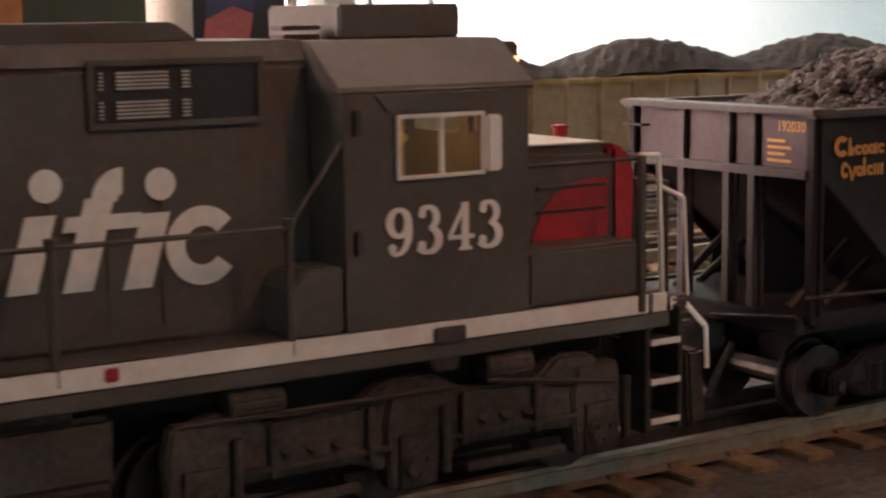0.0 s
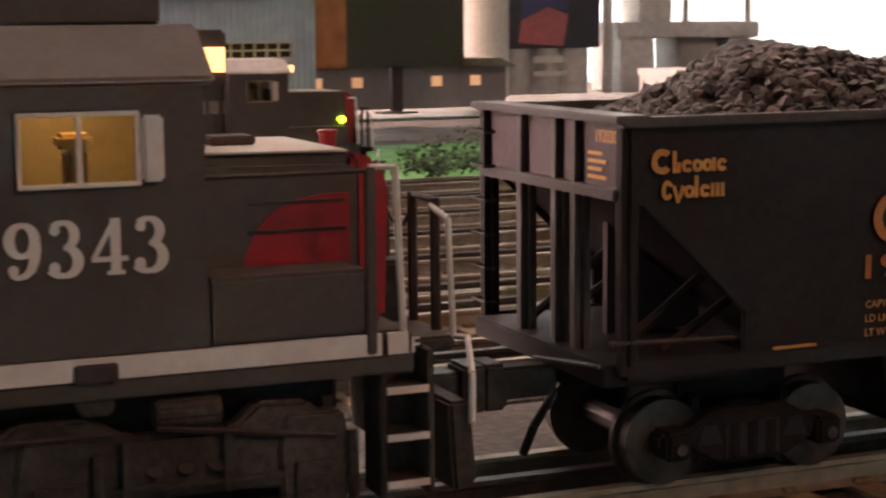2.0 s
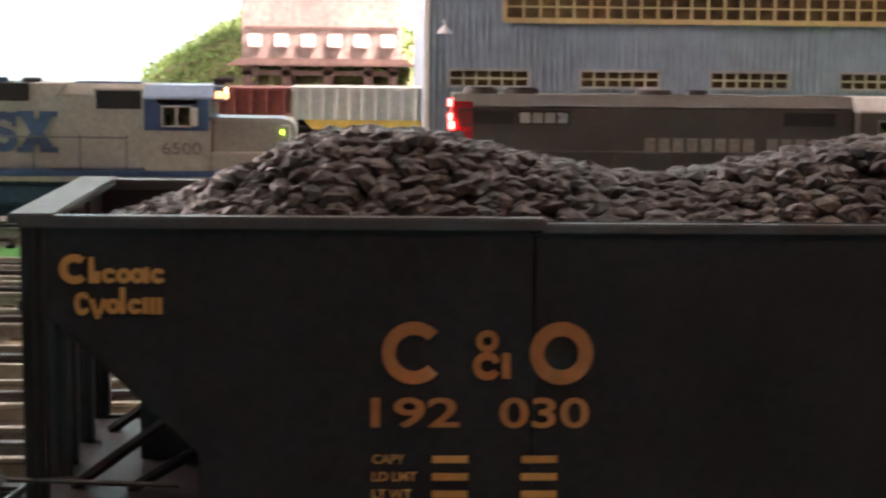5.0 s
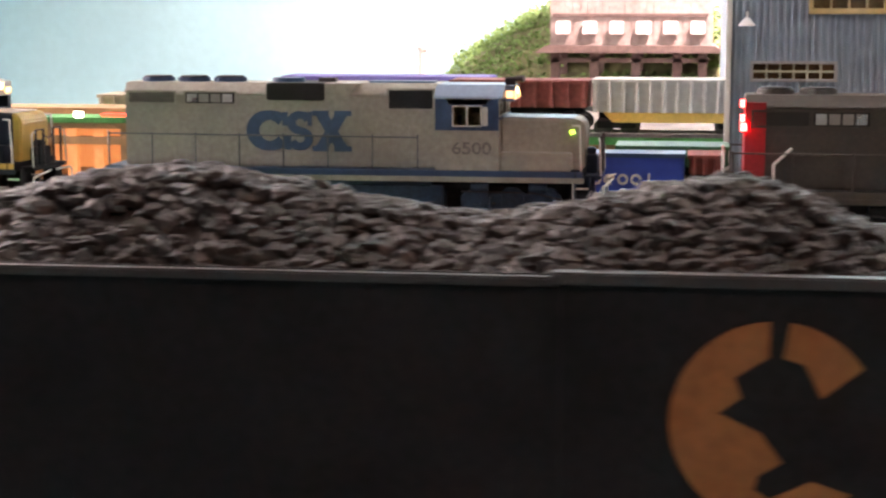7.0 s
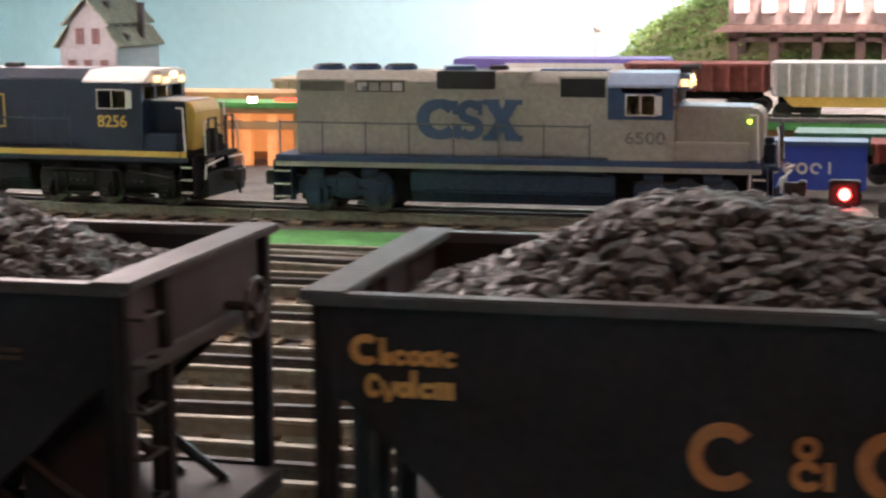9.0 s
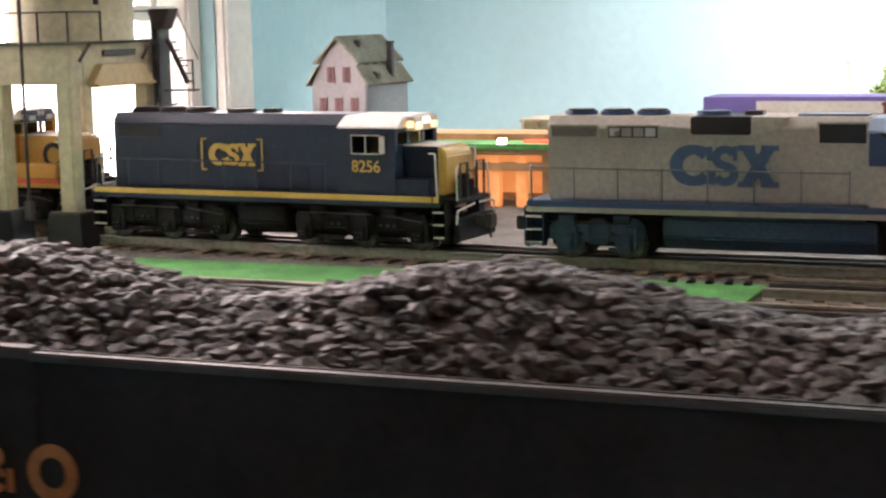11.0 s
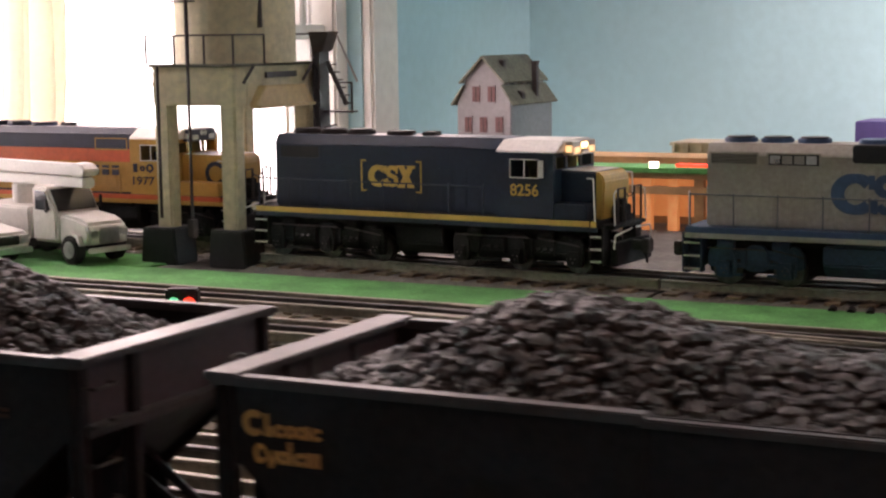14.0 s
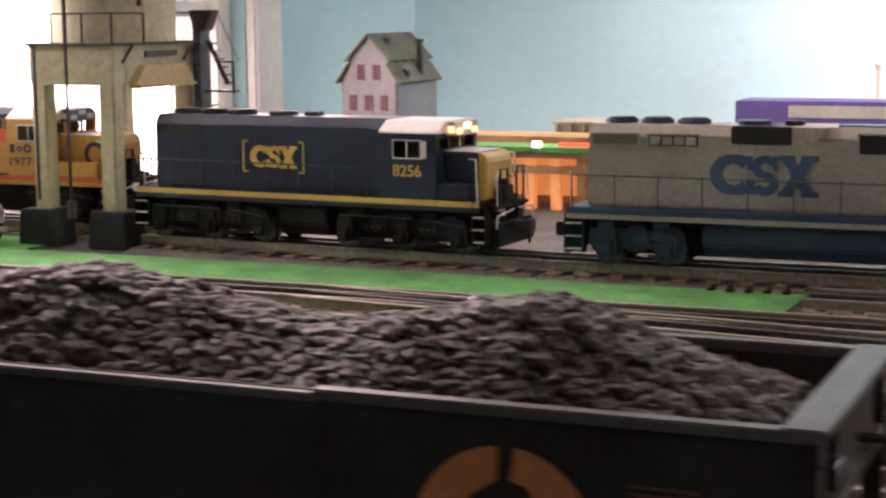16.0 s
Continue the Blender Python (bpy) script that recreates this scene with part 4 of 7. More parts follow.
                    P("louvre", "grey_frame" if c % 3 else "silver", [box(xa, a, z0 + 0.0012, xa + (x2 - x) / n - 0.002, a + 0.0004, z1 - 0.0012)], 0, "bright slatted louvre", g)
            elif kind == "pair":
                for xa, xb in ((x + 0.0012, x + 0.0020), (x + 0.0046, x + 0.0150), (x + 0.0178, x + 0.0194)):
                    for za in (z0 + 0.0010, z0 + 0.0064):
                        P("louvre", "grey_frame", [box(xa, a, za + q * 0.00072, xb, a + 0.0004, za + q * 0.00072 + 0.00042) for q in range(5)], 0, "pale slatted louvre", g)
    # roof fans
    for i in range(fans):
        x = xr + 0.018 + i * 0.026
        f = P("roof_fan", fan or roof, [rod((x, 0, H), (x, 0, H + 0.0035), 0.0115, 24)], 0.0005)
        P("fan_cap", "dark", [rod((x, 0, H + 0.0035), (x, 0, H + 0.0045), 0.0095, 24)], 0, "", f)
    x = (xr + xc0) / 2 - 0.01
    P("roof_fan", fan or roof, [rod((x + 0.012, 0, H), (x + 0.012, 0, H + 0.0035), 0.0115, 24)], 0.0005)
    P("exhaust_pipe", "iron", [box(x + 0.034, -0.005, H, x + 0.046, 0.005, H + 0.0035)], 0.0006)
    # cab: walls with window openings
    wz0, wz1, wx0, wx1 = 0.0702, 0.0823 if detail else 0.0835, xc0 + 0.0120, xc1 - 0.0118
    C0 = 0.0868 if detail else 0.0883
    cb = P("cab", cab_mat, [holed(xc0, xc1, D, C0, wx0, wx1, wz0, wz1, -w, -w + 0.0015)])
    P("cab_side", cab_mat, [holed(xc0, xc1, D, C0, wx0, wx1, wz0, wz1, w - 0.0015, w)], 0, "", cb)
    P("cab_rear", cab_mat, [box(xc0, -w + 0.0015, D, xc0 + 0.0015, w - 0.0015, C0)], 0, "", cb)
    P("cab_front", cab_mat, [box(xc1 - 0.0015, -w + 0.0015, D, xc1, w - 0.0015, 0.0765)], 0, "", cb)
    P("front_header", cab_mat, [box(xc1 - 0.0015, -w + 0.0015, 0.0850, xc1, w - 0.0015, C0)], 0, "", cb)
    for yy in (-0.0305, -0.012, 0.012, 0.0305):
        P("windscreen_post", cab_mat, [box(xc1 - 0.0015, yy - 0.0018, 0.0765, xc1, yy + 0.0018, 0.0850)], 0, "", cb)
    rprof = [(-w, C0), (w, C0), (w - 0.0005, C0 + 0.0012), (w - 0.013, H), (-w + 0.013, H), (-w + 0.0005, C0 + 0.0012)]
    P("cab_roof", cabroof, [prism(rprof, xc0 - 0.001, xc1 + 0.0025, "x")], 0.0007, "", cb)
    P("number_box", roof if lit == "ltgrey" else cabroof, [box(xc1, -0.0190, 0.0860, xc1 + 0.0085, 0.0190, 0.0962)], 0.0006, "", cb)
    P("headlight", lit, [rod((xc1 + 0.0085, y, 0.0930), (xc1 + 0.0092, y, 0.0930), 0.0021, 12) for y in (-0.0026, 0.0026)], 0, "glowing warm headlight", cb)
    P("number_board", "ltgrey" if lit == "ltgrey" else "warm", [box(xc1 + 0.0032, s * 0.0191 - 0.0004, 0.0885, xc1 + 0.0080, s * 0.0191 + 0.0004, 0.0930) for s in (-1, 1)] + [box(xc1 + 0.0085, s * 0.0120 - 0.004, 0.0875, xc1 + 0.0091, s * 0.0120 + 0.004, 0.0916) for s in (-1, 1)], 0, "lit number board", cb)
    for s in (-1, 1):
        a, b = sorted((s * (w + 0.0001), s * (w + 0.0011)))
        fr = "white" if detail else "grey_frame" if body == "sp_grey" else "white"
        wf = P("side_window", fr, [box(wx0 - 0.0004, a, wz0 - 0.0004, wx1 + 0.0004, b, wz0 + 0.0004), box(wx0 - 0.0004, a, wz1 - 0.0004, wx1 + 0.0004, b, wz1 + 0.0004),
                                   box(wx0 - 0.0004, a, wz0, wx0 + 0.0004, b, wz1), box((wx0 + wx1) / 2 - 0.0005, a, wz0, (wx0 + wx1) / 2 + 0.0005, b, wz1), box(wx1 - 0.0004, a, wz0, wx1 + 0.0004, b, wz1)], 0.0002, "pale framed sliding cab window", cb)
        pn = P("pane", GLASS, [box(wx0 + 0.0008, s * (w - 0.0009), wz0 + 0.0006, wx1 - 0.0008, s * (w - 0.0007), wz1 - 0.0006)], 0, "", wf)
        pn.visible_shadow = False
        P("wind_deflector", "white", [box(wx1 + 0.0006, a - 0.0004 * (s < 0), wz0 + 0.0002, wx1 + 0.0044, b + 0.0004 * (s > 0), wz1 - 0.0004)], 0.0005, "", wf)
    # inside of the cab
    P("cab_interior", "cab_wall", [box(xc0 + 0.002, 0.010, D, xc1 - 0.003, 0.0115, C0)], 0, "olive inside wall", cb)
    P("cab_lamp", "cablight" if detail else "ltgrey", [rod((wx1 - 0.006, -0.010, 0.0848), (wx1 - 0.006, -0.010, 0.0868), 0.0030, 12)], 0, "small lit bulb", cb)
    P("control_stand", "tan", [box(wx1 - 0.008, -0.010, D, wx1 - 0.004, -0.004, 0.0745), box(wx1 - 0.0095, -0.011, 0.0745, wx1 - 0.003, -0.004, 0.0775)], 0.0008, "tan control stand", cb)
    P("seat", "iron", [box(wx0 + 0.002, -0.018, D, wx0 + 0.008, -0.010, 0.066), box(wx0 + 0.001, -0.018, 0.066, wx0 + 0.003, -0.010, 0.077)], 0.001, "", cb)
    P("sun_visor", cab_mat, [prism([(wx0 - 0.005, C0), (wx1 + 0.006, C0), (wx1 + 0.003, wz1 + 0.0010), (wx0 - 0.002, wz1 + 0.0010)], -w - 0.0004, -w)], 0, "", cb)
    # nose
    nh, nw = 0.0730 if detail else 0.0748, 0.0215
    nz = [(xc1, D), (-0.004, D), (-0.003, nh - 0.006), (-0.0055, nh - 0.0015), (-0.009, nh), (xc1, nh + 0.0004)]
    ns = P("nose", body, [prism(nz, -nw, nw)], 0.0022 if detail else 0.0011)
    P("nose_front", nose_mat, [prism([(-0.0085, D), (-0.0020, D), (-0.0010, nh - 0.006), (-0.0034, nh - 0.0014), (-0.0085, nh + 0.0003)], -nw - 0.0005, nw + 0.0005)], 0.0012, "painted front of the nose", ns)
    # on the detailed loco the pale colour stands for light on the nose top
    P("nose_top", "ltgrey" if detail else cabroof, [prism([(-0.0088, nh + 0.0001), (xc1, nh + 0.0005), (xc1, nh + 0.0009), (-0.0088, nh + 0.0005)], -nw + 0.0012, nw - 0.0012)], 0, "", ns)
    for s in (-1, 1):
        a, b = sorted((s * 0.0200, s * (w - 0.0004)))
        P("battery_box", body, [box(xc1, a, D, -0.0095, b, 0.0525)], 0.0008)
    if detail:
        P("nose_panel", nose_mat, [prism([(-0.0312, D), (-0.0084, D), (-0.0084, 0.0664), (-0.0150, 0.0662), (-0.0210, 0.0652), (-0.0255, 0.0628), (-0.0285, 0.0590), (-0.0305, 0.0545), (-0.0312, 0.0510)], -nw - 0.0003, nw + 0.0003)], 0.0008, "red front of the nose with a curved border", ns)
        P("nose_louvre", "iron", [box(-0.0290, s * (nw + 0.0002) - 0.0004, z, -0.010, s * (nw + 0.0002) + 0.0004, z + 0.0007) for z in (0.0585, 0.0638) for s in (-1, 1)], 0, "", ns)
        P("horn_cap", "sp_red", [rod((-0.0060, 0, nh - 0.001), (-0.0060, 0, nh + 0.0022), 0.0017, 14), rod((-0.0060, 0, nh + 0.0022), (-0.0060, 0, nh + 0.0030), 0.0022, 14)], 0.0002, "small red cap", ns)
        P("hatch", "iron", [box(-0.031, -0.004, nh + 0.0008, -0.022, 0.004, nh + 0.0026)], 0.0004, "", ns)
        P("nose_post", body, [box(-0.0104, -w - 0.0004, 0.0365, -0.0084, -w + 0.0010, 0.0712)], 0.0003)
        P("nose_rail", "iron", [rod((xc1, -w + 0.0006, 0.0705), (-0.0094, -w + 0.0006, 0.0705), 0.0005, 6)])
        P("roof_housing", body, [prism([(xc0 - 0.066, H), (xc0 - 0.020, H), (xc0 - 0.026, H + 0.0042), (xc0 - 0.064, H + 0.0042)], -0.0145, 0.0145)], 0.0005, "", hood)
        P("air_conditioner", "sp_grey", [box(xc0 + 0.012, -0.012, H, xc1 - 0.002, 0.020, H + 0.0072)], 0.0006, "grey box on the cab roof", cb)
        P("antenna", "iron", [box(xc0 + 0.001, -0.008, H, xc0 + 0.010, -0.002, H + 0.0012), box(xc0 + 0.001, -0.008, H + 0.0020, xc0 + 0.010, -0.002, H + 0.0030)], 0.0003, "", cb)
        P("roof_block", "white", [box(xr + 0.004, -0.010, H, xr + 0.03, 0.010, H + 0.005)], 0.0006, "", hood)
        P("horn", "silver", [rod((xc0 - 0.02, 0.003 * i, H + 0.002), (xc0 - 0.035, 0.003 * i, H + 0.002), 0.0007, 8, 0.0016) for i in (-1, 0, 1)], 0, "", hood)
        P("equipment_box", body, [prism([(xc0 - 0.012, D), (xc0, D), (xc0, 0.0535), (xc0 - 0.009, 0.0535), (xc0 - 0.012, 0.0505)], s * (hw + 0.0055) - 0.0065, s * (hw + 0.0055) + 0.0065) for s in (-1, 1)], 0.0006)
        P("cab_latch", "iron", [box(xc0 + 0.002, -w - 0.0008, z, xc0 + 0.0038, -w, z + 0.005) for z in (0.0555, 0.079)], 0.0003, "", cb)
        P("builder_plate", "iron", [box(xc0 + 0.020, -w - 0.0010, 0.0358, xc0 + 0.0275, -w, 0.0392)], 0.0003)
        P("sill_bracket", under, [prism([(xc0 + 0.019, 0.0355), (xc0 + 0.0285, 0.0355), (xc0 + 0.0265, 0.0295), (xc0 + 0.021, 0.0295)], -w + 0.001, -w + 0.005)], 0.0005)
        P("marker_lamp", "sp_red", [box(xc0 - 0.0505, -w - 0.0006, 0.0372, xc0 - 0.0478, -w, 0.0398)], 0.0003, "small red block on the stripe")
    # steps and handrails
    for s in (-1, 1):
        for x0, d in ((-0.0085, 1), (-length, -1)):
            a, b = (x0 + 0.0020, x0 + 0.0104) if d > 0 else sorted((x0 - 0.0005, x0 + 0.011))
            y0, y1 = sorted((s * (w - 0.010), s * (w - 0.0005)))
            inn, out = (y0, y1) if s > 0 else (y1, y0)
            q = 0.001 if s > 0 else -0.001
            st = P("step_well", under, [prism([(a - 0.0012, out), (a, out), (a, inn + q), (b, inn + q), (b, out), (b + 0.0012, out), (b + 0.0012, inn), (a - 0.0012, inn)], 0.0085, 0.0365, "z")], 0.0003)
            for z in (0.0105, 0.0195, 0.0285):
                P("step", under, [box(a, y0, z, b, y1, z + 0.0010)], 0.0002, "", st)
                e0, e1 = sorted((s * (w - 0.0006), s * w))
                P("step_edge", "white" if detail else "ltgrey", [box(a, e0, z, b, e1, z + 0.0013)], 0, "white step edge", st)
        n = 8
        xs = [-length + 0.004 + i * (xc0 - 0.012 + length - 0.004) / (n - 1) for i in range(n)]
        y = s * (w - 0.0008)
        for x in xs:
            P("stanchion", rail_mat, [rod((x, y, 0.0372), (x, y, 0.0625), 0.0009 if detail else 0.0006, 6), rod((x, y, 0.0625), (x, y, 0.0640), 0.0013 if detail else 0.0008, 6)])
        P("handrail", rail_mat, [rod((xs[0], y, 0.0630), (xs[-1], y, 0.0622), 0.0006, 6)] + ([rod((xs[-1], y, 0.0622), (xc0 + 0.001, s * (w - 0.001), 0.0790), 0.0005, 6)] if detail else []))
        P("grab_rail", "white", [rod((-0.0028, y, 0.0370), (-0.0042, y, 0.0710), 0.0007, 6), rod((-0.0042, y, 0.0710), (-0.0094, y, 0.0712), 0.0006, 6)], 0, "white corner handrail")
        P("grab_rail", "white", [rod((0.0098, s * 0.027, 0.0375), (0.0090, s * 0.0265, 0.0600), 0.0006, 6), rod((0.0090, s * 0.0265, 0.0600), (0.0080, s * 0.020, 0.0620), 0.0006, 6)], 0, "white end handrail")
        P("grab_rail", "white", [rod((-length - 0.001, s * 0.020, 0.0385), (-length - 0.001, s * 0.0205, 0.0640), 0.0007, 6)])
        P("uncoupling_lever", "white", [rod((0.0125, s * 0.004, 0.0335), (0.0175, s * 0.016, 0.0345), 0.0007, 6), rod((0.0175, s * 0.016, 0.0345), (0.0120, s * 0.031, 0.0305), 0.0007, 6), rod((0.0120, s * 0.031, 0.0305), (0.0115, s * 0.032, 0.0210), 0.0007, 6)])
    P("end_post", "iron", [rod((0.009, y, 0.037), (0.009, y, 0.0635), 0.0010, 6) for y in (-0.020, -0.008, 0.008, 0.020)] + [rod((0.009, a, 0.063), (0.009, b, 0.063), 0.0006, 5) for a, b in ((-0.020, -0.008), (0.008, 0.020))] + [rod((0.009, -0.008, 0.060), (0.009, -0.003, 0.0565), 0.0005, 5), rod((0.009, -0.003, 0.0565), (0.009, 0.003, 0.0565), 0.0005, 5), rod((0.009, 0.003, 0.0565), (0.009, 0.008, 0.060), 0.0005, 5)], 0, "end handrail with chain")
    P("front_platform", under, [box(-0.001, -0.0275, 0.0345, 0.0100, 0.0275, 0.0375)], 0.0006)
    P("end_box", under, [box(-0.001, -0.0095, 0.0375, 0.0065, 0.0095, 0.0500), box(-0.001, -0.0050, 0.0500, 0.0050, 0.0050, 0.0545)], 0.0008)
    P("pilot", under, [prism([(0.0075, 0.0250), (0.0120, 0.0250), (0.0135, 0.0085), (0.0085, 0.0070)], -0.0300, 0.0300)], 0.0007)
    P("pilot", under, [prism([(-length - 0.0025, 0.0335), (-length + 0.001, 0.0345), (-length + 0.001, 0.0070), (-length - 0.0025, 0.0085)], -0.0300, 0.0300)], 0.0007)
    for x, d in ((0.011, 1), (-length - 0.002, -1)):
        P("coupler", "wheel", [box(min(x, x + d * 0.013), -0.0035, 0.0175, max(x, x + d * 0.013), 0.0035, 0.0245), box(min(x + d * 0.010, x + d * 0.0155), -0.006, 0.016, max(x + d * 0.010, x + d * 0.0155), 0.004, 0.026)], 0.0008)
        P("air_hose", "tyre", [rod((x, 0.010, 0.021), (x + d * 0.007, 0.010, 0.012), 0.0010, 8), rod((x + d * 0.007, 0.010, 0.012), (x + d * 0.008, 0.009, 0.007), 0.0010, 8)])
    # fuel tank and trucks
    half = 0.0517 if axles == 3 else 0.034
    cx = (-0.016 - half, -length + 0.016 + half)
    P("fuel_tank", under, [prism([(-0.030, 0.030), (0.030, 0.030), (0.030, 0.017), (0.024, 0.0085), (-0.024, 0.0085), (-0.030, 0.017)], cx[1] + half + 0.012, cx[0] - half - 0.012, "x")], 0.0012)
    P("air_tank", under, [rod((cx[1] + half + 0.02, -0.0265, 0.0315), (cx[0] - half - 0.02, -0.0265, 0.0315), 0.0038, 14)])
    # dark core, made deep to close the bright gaps between the wheels
    P("underframe", "under", [box(-length + 0.012, -0.0128, 0.0070, -0.012, 0.0128, 0.0348)], 0.0008)
    for q in (-0.024, 0.024):
        P("piping", "under", [box(-length + 0.014, q - 0.0012, 0.0275, -0.014, q + 0.0012, 0.0345)], 0.0004)
    wheels = []
    for c in cx:
        sp = half * 2 * 0.46 if axles == 3 else half * 1.25
        pos = [c + sp * q for q in ((-1, 0, 1) if axles == 3 else (-0.5, 0.5))]
        for s in (-1, 1):
            y = s * 0.0285
            prof = [(c - half, 0.0135), (c - half, 0.0235), (c - half + 0.006, 0.0272), (c - half * 0.74, 0.0272), (c - half * 0.62, 0.0240), (c - half * 0.24, 0.0246), (c - half * 0.12, 0.0288), (c + half * 0.12, 0.0288), (c + half * 0.26, 0.0246), (c + half * 0.62, 0.0246),
                    (c + half * 0.72, 0.0290), (c + half - 0.005, 0.0285), (c + half, 0.0225), (c + half, 0.0135), (c + half - 0.009, 0.0120), (c + half * 0.68, 0.0128), (c + half * 0.26, 0.0128), (c + half * 0.14, 0.0105), (c - half * 0.14, 0.0105), (c - half * 0.26, 0.0128), (c - half * 0.68, 0.0128), (c - half + 0.009, 0.0120)]
            fr = P("truck_frame", under, [prism(prof, y - 0.0026, y + 0.0026)], 0.0009)
            for x in pos:
                P("journal_box", under, [box(x - 0.0048, y - 0.0046, 0.0060, x + 0.0048, y + 0.0046, 0.0185)], 0.0010, "", fr)
                P("pedestal", under, [prism([(x - 0.0070, 0.0195), (x - 0.0056, 0.0262), (x + 0.0056, 0.0262), (x + 0.0070, 0.0195), (x + 0.0058, 0.0062), (x - 0.0058, 0.0062)], y - s * 0.0010, y + s * 0.0036)], 0.0006, "", fr)
                P("shock_absorber", under, [rod((x + 0.0072, y + s * 0.0042, 0.0085), (x + 0.0072, y + s * 0.0042, 0.0225), 0.0011, 8)], 0, "", fr)
                P("bearing_cap", under, [rod((x, y + s * 0.0046, 0.0115), (x, y + s * 0.0060, 0.0115), 0.0036, 14)], 0.0005, "", fr)
                P("axle_bolt", "wheel", [rod((x + 0.0020 * math.cos(a), y + s * 0.0060, 0.0115 + 0.0020 * math.sin(a)), (x + 0.0020 * math.cos(a), y + s * 0.0066, 0.0115 + 0.0020 * math.sin(a)), 0.0006, 6) for a in (0.5, 2.6, 4.7)], 0, "", fr)
            # black discs on the frame's face, in place of shaded holes
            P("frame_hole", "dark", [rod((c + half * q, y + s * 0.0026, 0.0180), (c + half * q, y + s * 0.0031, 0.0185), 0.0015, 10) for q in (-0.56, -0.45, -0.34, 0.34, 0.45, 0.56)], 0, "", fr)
            P("equaliser", under, [box(c - half * 0.86, y + s * 0.0030 - 0.0006, 0.0145, c + half * 0.86, y + s * 0.0030 + 0.0006, 0.0158)], 0.0003, "", fr)
            for q in (-0.62, -0.2, 0.24, 0.6):
                P("rib", under, [box(c + half * q - 0.0008, y + s * 0.0032 - 0.0010, 0.0132, c + half * q + 0.0008, y + s * 0.0032 + 0.0010, 0.0243)], 0.0003, "", fr)
            for q in (-0.8, 0.35):
                P("brake_cylinder", under, [rod((c + half * q, y + s * 0.001, 0.0285), (c + half * q + 0.012, y + s * 0.001, 0.0285), 0.0036, 12)], 0.0005, "", fr)
            P("brake_rigging", under, [box(c - half * 0.75, y + s * 0.003 - 0.0008, 0.0072, c - half * 0.25, y + s * 0.003 + 0.0008, 0.0092), box(c + half * 0.25, y + s * 0.003 - 0.0008, 0.0072, c + half * 0.75, y + s * 0.003 + 0.0008, 0.0092)], 0.0003, "", fr)
            P("pipe", "iron", [rod((c - half, y + s * 0.0035, 0.0262), (c + half * 0.2, y + s * 0.0035, 0.0258), 0.0006, 6), rod((c + half * 0.35, y + s * 0.0035, 0.0262), (c + half, y + s * 0.0035, 0.0215), 0.0006, 6)], 0, "", fr)
        # dark block added for the black shade between deck and truck
        P("gear_housing", "under", [box(c - half + 0.004, -0.0235, 0.0085, c + half - 0.004, 0.0235, 0.0335)], 0.0010)
        for x in pos:
            wheels.append(wheelset(t, x * k, 0.0105 * k, 0.0165))
    return t, wheels, dict(xr=xr, xc0=xc0, xc1=xc1, w=w, hw=hw, H=H, D=D)


def parts(name, parent, material, shapes, label=""):
    """One part for each of the shapes."""
    for shape in shapes:
        part(name, parent, material, [shape], label=label)


def slanted(x, z0, z1, width, lean, y):
    return plate([(x, z0), (x + width, z0), (x + width + lean, z1), (x + lean, z1)], y)


LOCO_X = -0.0400
loco, loco_wheels, g = diesel("diesel_locomotive", "dark grey diesel locomotive with red nose and white frame stripe", pose(LOCO_X, TRAIN_Y, 0), 1.0, 0.43,
                              body="sp_grey", nose_mat="sp_red", sill="white", under="truck", detail=True, rear_mat="sp_red", fans=3)
y = -g["w"] - 0.0004
# road number with serifs, built on the cab side
for i, digit in enumerate("9343"):
    drawn("road_digit", digit, loco, "white", -0.1152 - LOCO_X + i * 0.00735, y, 0.0546, 0.0098, 0.0098, "off-white numeral with serifs")
words("front_mark", "F", loco, "white", -0.0020, y - 0.0006, 0.0364, 0.0030)
y = -g["hw"] - 0.0010
o = -LOCO_X
marks = [arc(-0.1489 + o, 0.0588, 0.0038, 0.0077, 38, 322, y), slanted(-0.1655 + o, 0.0517, 0.0658, 0.0058, 0.0042, y), arc(-0.1573 + o, 0.0712, 0.0, 0.0031, 0, 360, y),
         slanted(-0.1773 + o, 0.0522, 0.0694, 0.0058, 0.0050, y), arc(-0.1650 + o, 0.0688, 0.0010, 0.0060, 88, 190, y), slanted(-0.1770 + o, 0.0634, 0.0662, 0.0150, 0.0008, y - 0.0002),
         slanted(-0.1880 + o, 0.0527, 0.0668, 0.0058, 0.0042, y), arc(-0.1797 + o, 0.0722, 0.0, 0.0031, 0, 360, y), arc(-0.1985 + o, 0.0597, 0.0038, 0.0077, 38, 322, y)]
parts("side_emblem", loco, "white", marks, label="large slanted off-white emblem shape")

# ---- stock standing on the layout ----
K = 0.81
YB = 0.667
grey_loco, _, g = diesel("diesel_locomotive", "grey and blue diesel locomotive with large blue emblem, headlight lit", pose(-0.058, YB, 0), K, 0.333, nose=0.055, cab=0.043,
                         body="csx_grey", cab_mat="csx_grey", cabroof="csx_pale_blue", nose_mat="csx_grey", sill="csx_blue", under="csx_under", fans=3, axles=2, fan="csx_blue", rail_mat="csx_rail",
                         grilles=[(-0.318, -0.285, 0.0835, 0.0910, "slats"), (-0.2775, -0.242, 0.0830, 0.0910, "louvres"), (-0.135, -0.104, 0.0805, 0.0935, "plain")])
y = -(g["hw"] + 0.0010) * K
for kind, x, wide in (("round", -0.1898, 0.0240), ("double", -0.1672, 0.0185), ("cross", -0.1520, 0.0222)):
    drawn("side_emblem", kind, grey_loco, "csx_emblem", x, y - (0.0003 if kind == "cross" else 0), 0.0415, 0.0225, wide, "large blue emblem shape")
